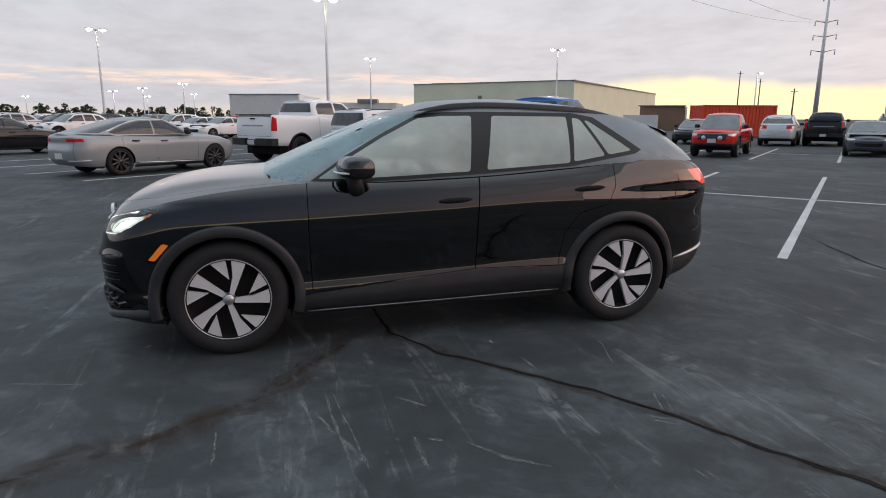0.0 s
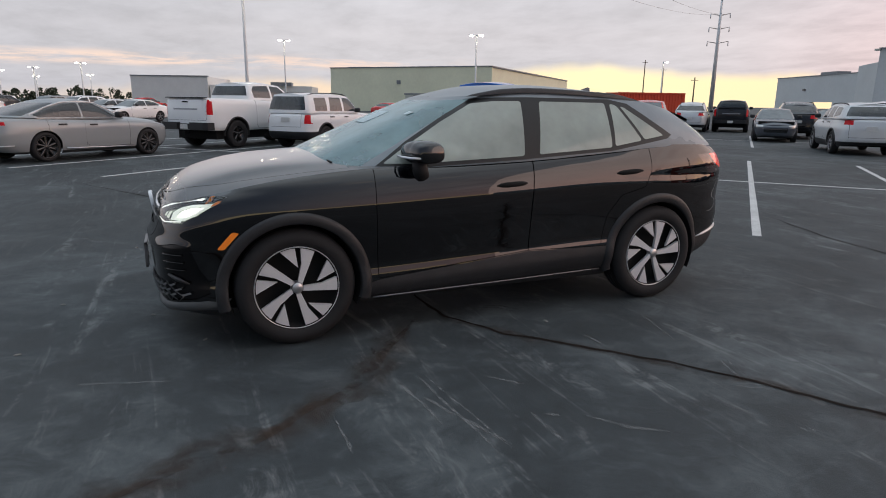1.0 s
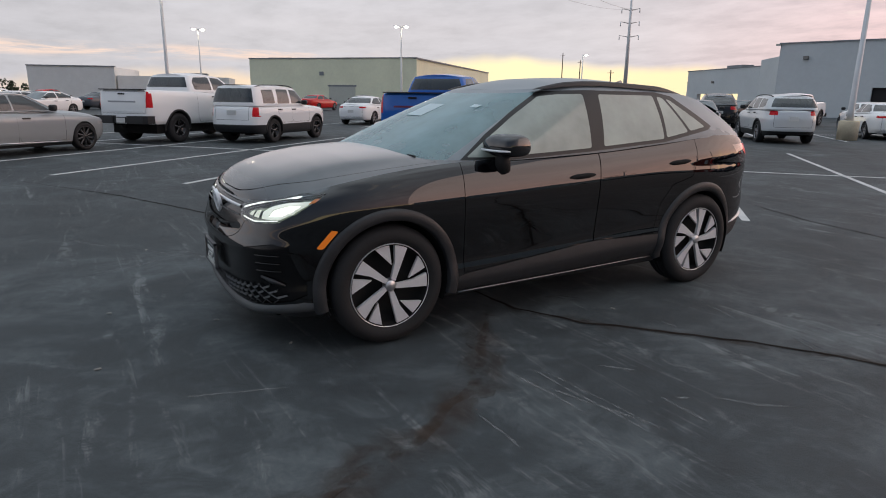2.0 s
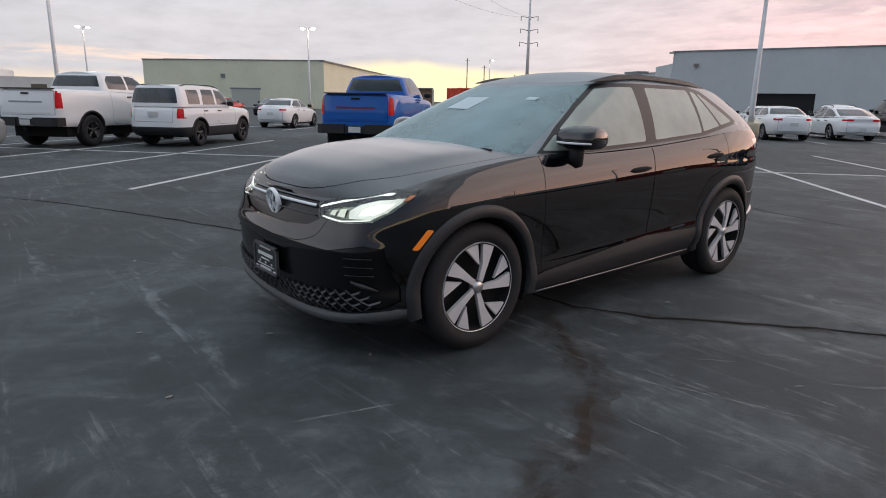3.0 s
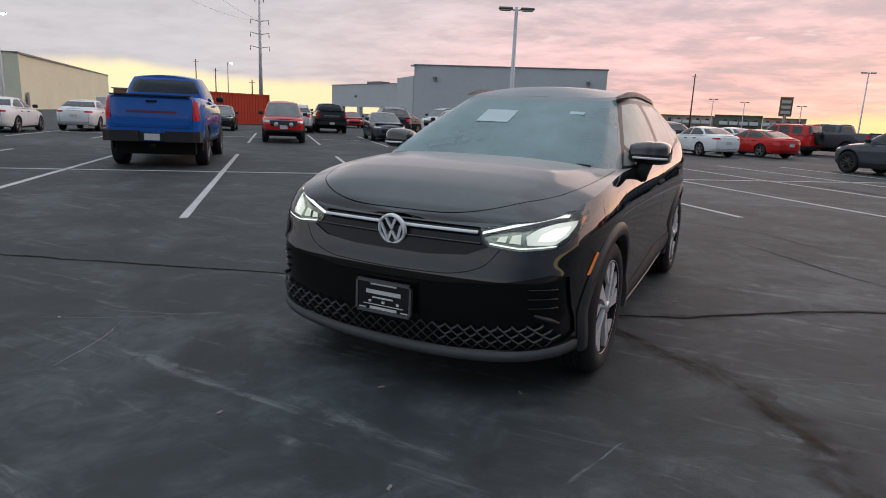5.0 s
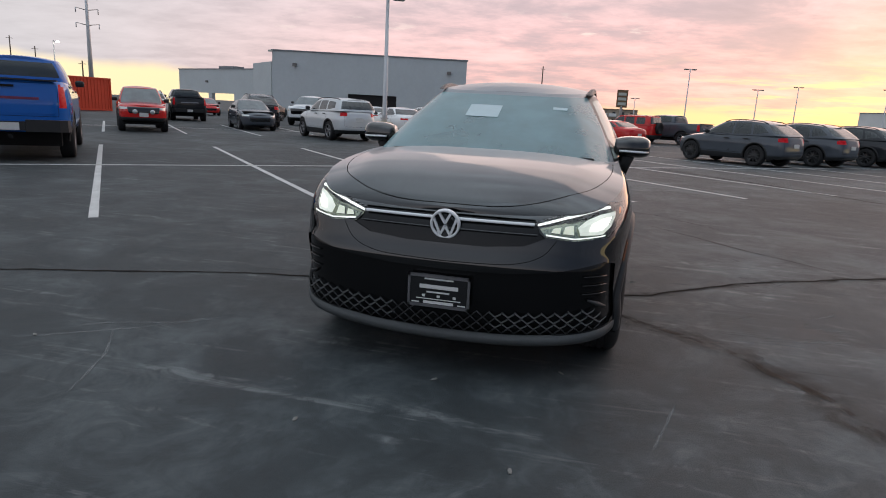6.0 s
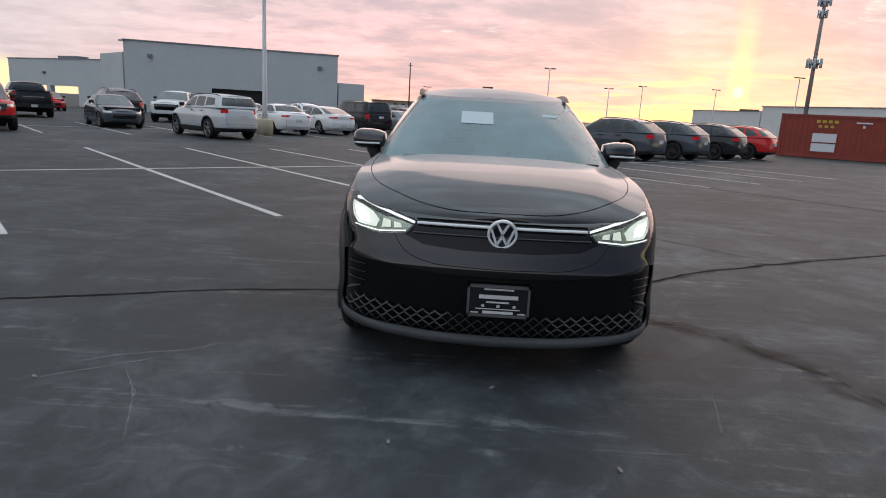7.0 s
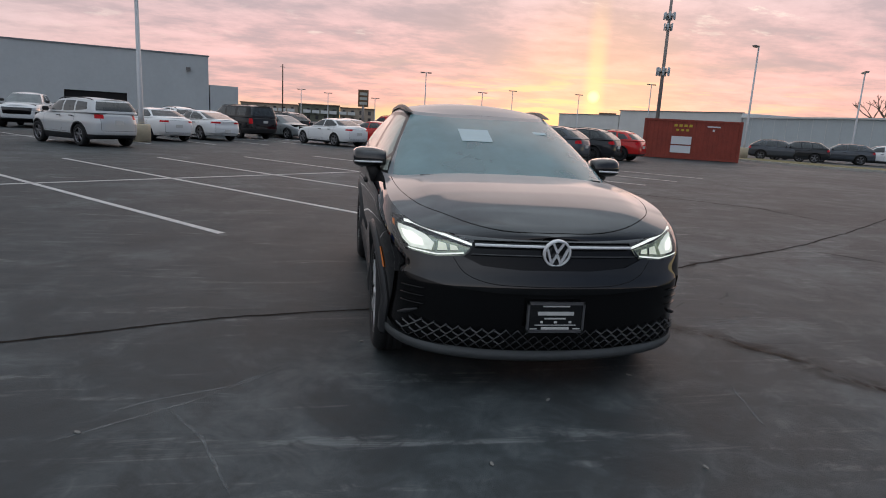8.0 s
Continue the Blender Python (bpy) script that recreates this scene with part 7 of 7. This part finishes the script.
# mirrors, handles, rails, wipers
for s in (-1, 1):
    verts, faces = [], []
    rows_, seg = 14, 24
    for i in range(rows_ + 1):
        t = i / rows_
        y = 0.80 + 0.235 * t
        w = math.sin(math.pi * min(1.0, 0.16 + 0.84 * (1 - t) ** 0.8)) ** 0.5 if t > 0.5 else 1.0 - 0.25 * (1 - 2 * t) ** 2
        for k in range(seg):
            a = 2 * math.pi * k / seg
            ca, sa = math.cos(a), math.sin(a)
            x = -0.60 + 0.055 * t + 0.105 * w * math.copysign(abs(ca) ** 0.75, ca)
            zz = 1.175 + (0.085 if sa > 0 else 0.062) * w * math.copysign(abs(sa) ** 0.8, sa)
            verts.append((x, s * (y + 0.01), zz))
    faces = [(i * seg + k, i * seg + (k + 1) % seg, (i + 1) * seg + (k + 1) % seg, (i + 1) * seg + k) for i in range(rows_) for k in range(seg)]
    faces += [tuple(range(seg)), tuple(rows_ * seg + k for k in range(seg))]
    bm = bmesh.new()
    vs = [bm.verts.new(v) for v in verts]
    for f in faces:
        bm.faces.new([vs[i] for i in f])
    bmesh.ops.recalc_face_normals(bm, faces=bm.faces)
    mirror = part("side_mirror", bm, M["gloss_black"], hero, "glossy black door mirror with a silver strip")
    part("mirror_strip", tube([(-0.705, s * 0.84, 1.160), (-0.702, s * 0.92, 1.158), (-0.672, s * 1.0, 1.156), (-0.62, s * 1.035, 1.156)], 0.0075, 6), M["bar"], mirror)
    part("mirror_foot", tube([(-0.56, s * 0.86, 1.03), (-0.57, s * 0.885, 1.08), (-0.59, s * 0.91, 1.13)], [0.06, 0.05, 0.045], 12), M["black_plastic"], mirror)
    for x, z, dz, key in ((0.095, 0.955, 0.006, 7), (1.085, 1.012, 0.008, 8)):
        pts = [(x - 0.115 + 0.23 * i / 8) for i in range(9)]
        pocket = [(px, s * (side_y(px, z) + 0.002), z + dz * (px - x) * 8) for px in pts]
        handle = part("door_handle", tube(pocket, [0.006, 0.014, 0.018, 0.019, 0.019, 0.019, 0.018, 0.014, 0.006], 8), M["dark"], door_obs[(key, s)], "recessed door handle")
    rv = []
    for i in range(41):
        x = -0.12 + 1.54 * i / 40
        t = i / 40
        rise = 0.034 * min(1.0, 6 * t, 5 * (1 - t)) ** 0.6
        foot = curve(hero_curves["cabin"]["top_z"])(x) - 0.012
        yy = 0.612 - 0.03 * abs(2 * t - 1) ** 3
        for dy, dz in ((-0.022, 0.0), (-0.018, rise * 0.8), (-0.008, rise), (0.008, rise), (0.018, rise * 0.8), (0.022, 0.0)):
            rv.append((x, s * (yy + dy), foot + 0.008 + dz))
    part("roof_rail", (rv, grid_faces(41, 6) if s > 0 else [f[::-1] for f in grid_faces(41, 6)]), M["cladding"], hero, "black roof rail")
for x0, y0, x1, y1 in ((-1.165, 0.62, -1.15, 0.02), (-1.17, -0.06, -1.10, -0.68)):
    arm = [(x0 + (x1 - x0) * t, y0 + (y1 - y0) * t, 1.112 + 0.012 * math.sin(math.pi * t)) for t in (0, 0.25, 0.5, 0.75, 1)]
    part("wiper", tube(arm, 0.007, 6), M["black_plastic"], hero)
fin = [(1.20, 0.0, 1.598, 0.020), (1.25, 0.0, 1.622, 0.014), (1.31, 0.0, 1.640, 0.008), (1.33, 0.0, 1.636, 0.007), (1.34, 0.0, 1.590, 0.016)]
fin_pts = [(x, across * w, z if across == 0 else 1.580) for x, y, z, w in fin for across in (-1, 0, 1)]
part("antenna_fin", (fin_pts, grid_faces(5, 3)), M["gloss_black"], hero)
sp = []
for i in range(25):
    y = -0.575 + 1.15 * i / 24
    w = 1 - 0.35 * abs(y / 0.6) ** 3
    for dx, dz in ((0.0, 0.0), (0.10 * w, -0.020), (0.21 * w, -0.050), (0.215 * w, -0.070), (0.02, -0.085)):
        sp.append((1.76 + dx, y, 1.490 - 0.055 * abs(y / 0.6) ** 2.2 + dz))
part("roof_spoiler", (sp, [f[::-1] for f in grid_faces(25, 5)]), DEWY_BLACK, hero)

# cabin
part("dashboard", box(0.55, 1.45, 0.20, 0.06, 3, (-0.72, 0, 0.86)), M["interior"], hero)
part("cabin_floor_block", box(2.6, 1.4, 0.06, 0.0, 1, (0.55, 0, 0.45)), M["interior"], hero)
for y in (-0.37, 0.37):
    seat = part("seat", box(0.52, 0.52, 0.16, 0.06, 3, (0.12, y, 0.62)), M["seat"], hero)
    part("backrest", box(0.15, 0.50, 0.62, 0.06, 3, (0, 0, 0), pose(0.40, y, 0.72, 0, 14, 0)), M["seat"], seat)
    part("headrest", box(0.11, 0.27, 0.18, 0.045, 3, (0, 0, 0), pose(0.56, y, 1.34, 0, 10, 0)), M["seat"], seat)
bench = part("rear_bench", box(0.16, 1.24, 0.62, 0.06, 3, (0, 0, 0), pose(1.28, 0, 0.72, 0, 16, 0)), M["seat"], hero)
for y in (-0.4, 0.4):
    part("headrest", box(0.10, 0.25, 0.15, 0.04, 3, (0, 0, 0), pose(1.47, y, 1.28, 0, 12, 0)), M["seat"], bench)
part("steering_wheel", moved(lathe([(0.172 + 0.014 * math.cos(a), 0.014 * math.sin(a)) for a in [2 * math.pi * k / 8 for k in range(9)]], 32, "z"), pose(-0.28, -0.37, 1.02, 0, -65, 0)), M["interior"], hero)
part("mirror_pod", box(0.10, 0.30, 0.07, 0.03, 2, (-0.06, 0.0, 1.45)), M["dark"], hero)
part("window_sticker", slab([(0, -0.118), (0.002, -0.118), (0.002, 0.118), (0, 0.118)], 0.0, 0.225), M["paper"], hero, "pale paper sticker flat on the windshield", pose(-0.690, 0.135, 1.342, 0, 68, 0), flat=True)
part("window_label", slab([(0, -0.055), (0.002, -0.055), (0.002, 0.055), (0, 0.055)], 0.0, 0.045), M["paper"], hero, "small pale label high on the windshield", pose(-0.500, -0.40, 1.413, 5, 68, 0), flat=True)

WHITE = car_paint("white_paint", (0.82, 0.83, 0.83), 0.1)
SILVER = car_paint("silver_paint", (0.31, 0.335, 0.345), 0.15, 0.2, 0.25)
GREY = car_paint("warm_silver_paint", (0.60, 0.62, 0.63), 0.15, 0.2, 0.25)
BLUE = car_paint("blue_paint", (0.014, 0.11, 0.42), 0.05, 0.0)
RED = car_paint("red_paint", (0.55, 0.022, 0.02), 0.05)
BLACK = car_paint("black_car_paint", (0.008, 0.008, 0.010), 0.3)
SLATE = car_paint("slate_grey_paint", (0.075, 0.085, 0.10), 0.15, 0.1)
COATED = car_paint("charcoal_paint", (0.022, 0.024, 0.028), 0.2, 0.1)
ALONG = 42.0

place_car("silver_sedan", "fastback", 4.85, 13.55, ALONG, "silver four-door fastback sedan with dark alloy wheels in a stall", "car", SILVER, H=1.47, spokes=10, rim_mat="alloy_black")
place_car("pickup_truck", "pickup", 10.95, 13.45, ALONG, "white crew-cab pickup truck with black bumper on knobbly tyres", "truck", WHITE, H=2.10, rim_mat="alloy_black")
place_car("boxy_suv", "boxy_suv", 12.15, 10.75, ALONG, "small boxy white station-style SUV with black wheels", "suv", WHITE, rim_mat="alloy_black", H=1.75)
place_car("pickup_truck", "pickup", 11.3, 4.57, ALONG, "bright blue crew-cab pickup truck with black bumper and cargo bed", "truck", BLUE, H=2.10, trim={"name_bar": M["dark_name"]})
place_car("white_sedan", "sedan", 24.75, 13.0, ALONG, "white compact sedan with red tail lights", "car", WHITE, L=4.46, W=1.8, H=1.42)
place_car("white_sedan", "sedan", 29.0, 11.0, ALONG, "white compact sedan parked behind another white sedan", "car", WHITE, L=4.7, W=1.8, H=1.45)
red_truck = place_car("small_pickup_truck", "small_pickup", 23.2, 1.7, ALONG + 180, "bright red extended-cab small pickup with fog lamps", "truck", RED, rear_axle=False)
place_car("pickup_truck", "pickup", 38.0, -1.5, ALONG, "dark grey pickup truck with light rear bumper", "truck", COATED, L=5.8)
place_car("minivan", "suv", 36.5, 0.7, ALONG, "silver minivan with dark rear window", "van", GREY, L=5.0, W=1.95, H=1.75)
place_car("hatchback", "sedan", 27.3, -3.5, ALONG + 180, "dark grey compact hatchback facing the aisle", "car", SLATE, rear_axle=False, L=4.46, W=1.8, H=1.46)
place_car("suv", "crossover", 20.5, -5.8, ALONG + 6, "pale silver SUV with red tail lights and black lower bumper", "suv", GREY, L=4.7, W=1.85, H=1.70)
place_car("white_sedan", "sedan", 24.7, -10.4, ALONG, "white mid-size sedan with red tail lights beside the lamp post", "car", WHITE, L=4.83, W=1.85, H=1.46)
place_car("white_sedan", "fastback", 25.9, -13.6, ALONG, "white sedan with a sloping roof", "car", WHITE, L=4.85, W=1.86, H=1.46)
place_car("large_suv", "boxy_suv", 28.5, -17.6, ALONG, "very long dark brown full-size SUV", "suv", BLACK, L=5.7, W=2.04, H=1.9)
place_car("white_sedan", "sedan", 21.6, -18.6, ALONG - 3, "white compact sedan with black alloy wheels in the aisle", "car", WHITE, L=4.6, W=1.8, H=1.42)
place_car("coupe", "sedan", 22.0, -22.4, ALONG + 5, "red two-door coupe with a low roof", "car", RED, L=4.8, W=1.9, H=1.38)
for v, coat, lab in ((-18.5, SLATE, "slate grey compact SUV with black wheel arches"), (-22.0, SLATE, "slate grey compact SUV with dark alloy wheels"), (-25.6, COATED, "charcoal compact SUV with dark alloy wheels"), (-29.0, RED, "deep red compact SUV with black lower body")):
    place_car("suv", "suv", 10.5, v, ALONG + 3, lab, "suv", coat, L=4.58, W=1.84, H=1.66, spokes=10, rim_mat="alloy_black", group="row of new SUVs")

# the rows beyond
place_car("black_sedan", "sedan", 0, 0, ALONG, "black compact sedan with pale wheels", "car", BLACK, L=4.6, W=1.8, H=1.43, world=(-10.2, 24.4), rear_axle=False)
place_car("suv", "suv", 35.6, 5.3, ALONG + 180, "dark grey compact car parked behind the red pickup", "car", COATED, rear_axle=False, L=4.6, W=1.85, H=1.5)
place_car("pickup_truck", "pickup", 36.4, -8.4, ALONG + 150, "white crew-cab pickup parked before the grey building", "truck", WHITE, rear_axle=False)
place_car("black_sedan", "sedan", 46.0, -8.5, ALONG + 130, "low black sedan before the grey building", "car", BLACK)
place_car("compact_car", "sedan", 31.0, -1.6, ALONG + 180, "red compact car behind the dark hatchback", "car", RED, rear_axle=False, L=4.4, W=1.78, H=1.45, world=(43.0, 32.2))
place_car("suv", "suv", 31.5, -4.6, ALONG, "dark pickup-sized SUV in front of the canopy", "suv", BLACK, L=5.0, W=1.95, H=1.8)
place_car("white_sedan", "sedan", 33.0, -12.2, ALONG, "white sedan in the second row", "car", WHITE, L=4.7, W=1.84, H=1.46)
place_car("white_suv", "suv", 35.0, -17.0, ALONG, "white SUV roof behind the sedans", "suv", WHITE, L=4.6, W=1.85, H=1.62)
place_car("silver_sedan", "sedan", 28.6, -21.0, ALONG + 180, "silver-grey sedan facing the aisle", "car", SILVER, rear_axle=False, L=4.7)
place_car("suv", "suv", 31.5, -23.0, ALONG, "black SUV in the second row", "suv", BLACK, L=4.7)
place_car("white_sedan", "sedan", 28.0, -25.5, ALONG, "white sedan in the row behind the red coupe", "car", WHITE, L=4.7)
jeep = place_car("off_roader", "boxy_suv", 25.8, -27.7, ALONG + 14, "red off-road car with a spare wheel on its tail", "suv", RED, L=4.3, H=1.8)
part("spare_wheel", moved(join(*wheel_recipe(0.37, 0.22, 5, 0.22)[:2]), pose(2.30, 0.1, 1.0, 0, 0, 90)), M["tyre"], jeep, "black spare wheel on the tailgate")
place_car("pickup_truck", "pickup", 24.6, -30.6, ALONG + 10, "grey pickup with a cargo bed", "truck", SLATE)
for k, (x, y, coat, kind, head, lab) in enumerate([
        (41.4, -33.3, SLATE, "suv", -128, "grey SUV before the pale building"),
        (45.0, -38.4, WHITE, "sedan", -128, "white car before the pale building"),
        (39.0, -36.3, COATED, "suv", 50, "charcoal SUV beside the grass strip"),
        (39.9, -41.3, SLATE, "suv", 50, "dark blue-grey SUV beside the grass strip"),
        (38.8, -43.8, WHITE, "suv", 50, "white SUV beside the grass strip")]):
    place_car("suv" if kind == "suv" else "sedan_car", kind, 0, 0, head, lab, "suv" if kind == "suv" else "car", coat, world=(x, y), group="cars by the pale building", L=4.7)
rng = random.Random(11)
coats = [(WHITE, "white"), (SILVER, "silver"), (BLACK, "black"), (COATED, "charcoal"), (SLATE, "slate grey"), (WHITE, "white"), (RED, "red"), (GREY, "pale silver")]
spots = [(-16.9, 42.4), (-16.1, 46.7), (-13.0, 43.2), (-7.2, 47.0), (-5.4, 45.2), (-3.6, 43.6), (-20.5, 47.5), (-23.5, 52.0), (-19.0, 56.0), (-15.0, 58.5), (-10.5, 56.0), (-6.0, 60.0), (-1.5, 56.0), (-26.5, 58.0), (-30.0, 66.0), (-24.0, 68.0), (-17.5, 70.0), (-11.0, 72.0), (-5.5, 70.5), (0.5, 66.0), (-34.0, 74.0), (-28.0, 80.0), (-20.0, 82.0), (-13.0, 84.5), (-6.0, 82.0), (-21.0, 39.0), (5.5, 62.0), (11.0, 58.0), (16.0, 53.0), (20.5, 50.0)]
for k, (x, y) in enumerate(spots):
    coat, word = coats[0 if k in (2, 3, 4, 5) else (2 if k == 1 else rng.randrange(len(coats)))]
    kind = "suv" if k in (0, 1, 2) else rng.choice(["sedan", "suv", "sedan", "boxy_suv"])
    noun = {"sedan": "sedan", "suv": "SUV", "boxy_suv": "boxy SUV"}[kind]
    place_car({"sedan": "parked_sedan", "suv": "parked_suv", "boxy_suv": "parked_boxy_suv"}[kind], kind, 0, 0, ALONG + (180 if 3 <= k <= 5 else rng.choice([0, 180])) + rng.uniform(-3, 3), f"{word} {noun} standing far back in the lot", "car" if kind == "sedan" else "suv", coat, world=(x, y), group="far rows of parked cars")


def front_fittings(root, xf, plate_z, lamp_y, lamp_z):
    """Fog lamps and a front plate on a vehicle that faces the aisle."""
    part("license_plate", slab([(xf - 0.03, -0.155), (xf + 0.05, -0.155), (xf + 0.05, 0.155), (xf - 0.03, 0.155)], plate_z, plate_z + 0.15), M["plate"], root, flat=True)
    for s in (-1, 1):
        part("fog_lamp", moved(lathe([(0.001, -0.02), (0.07, -0.02), (0.09, 0.0), (0.06, 0.06), (0.001, 0.07)], 18), pose(xf - 0.04, s * lamp_y, lamp_z, 0, 90, 0)), M["clear_lens"], root)


front_fittings(red_truck, -2.46, 0.58, 0.30, 0.76)
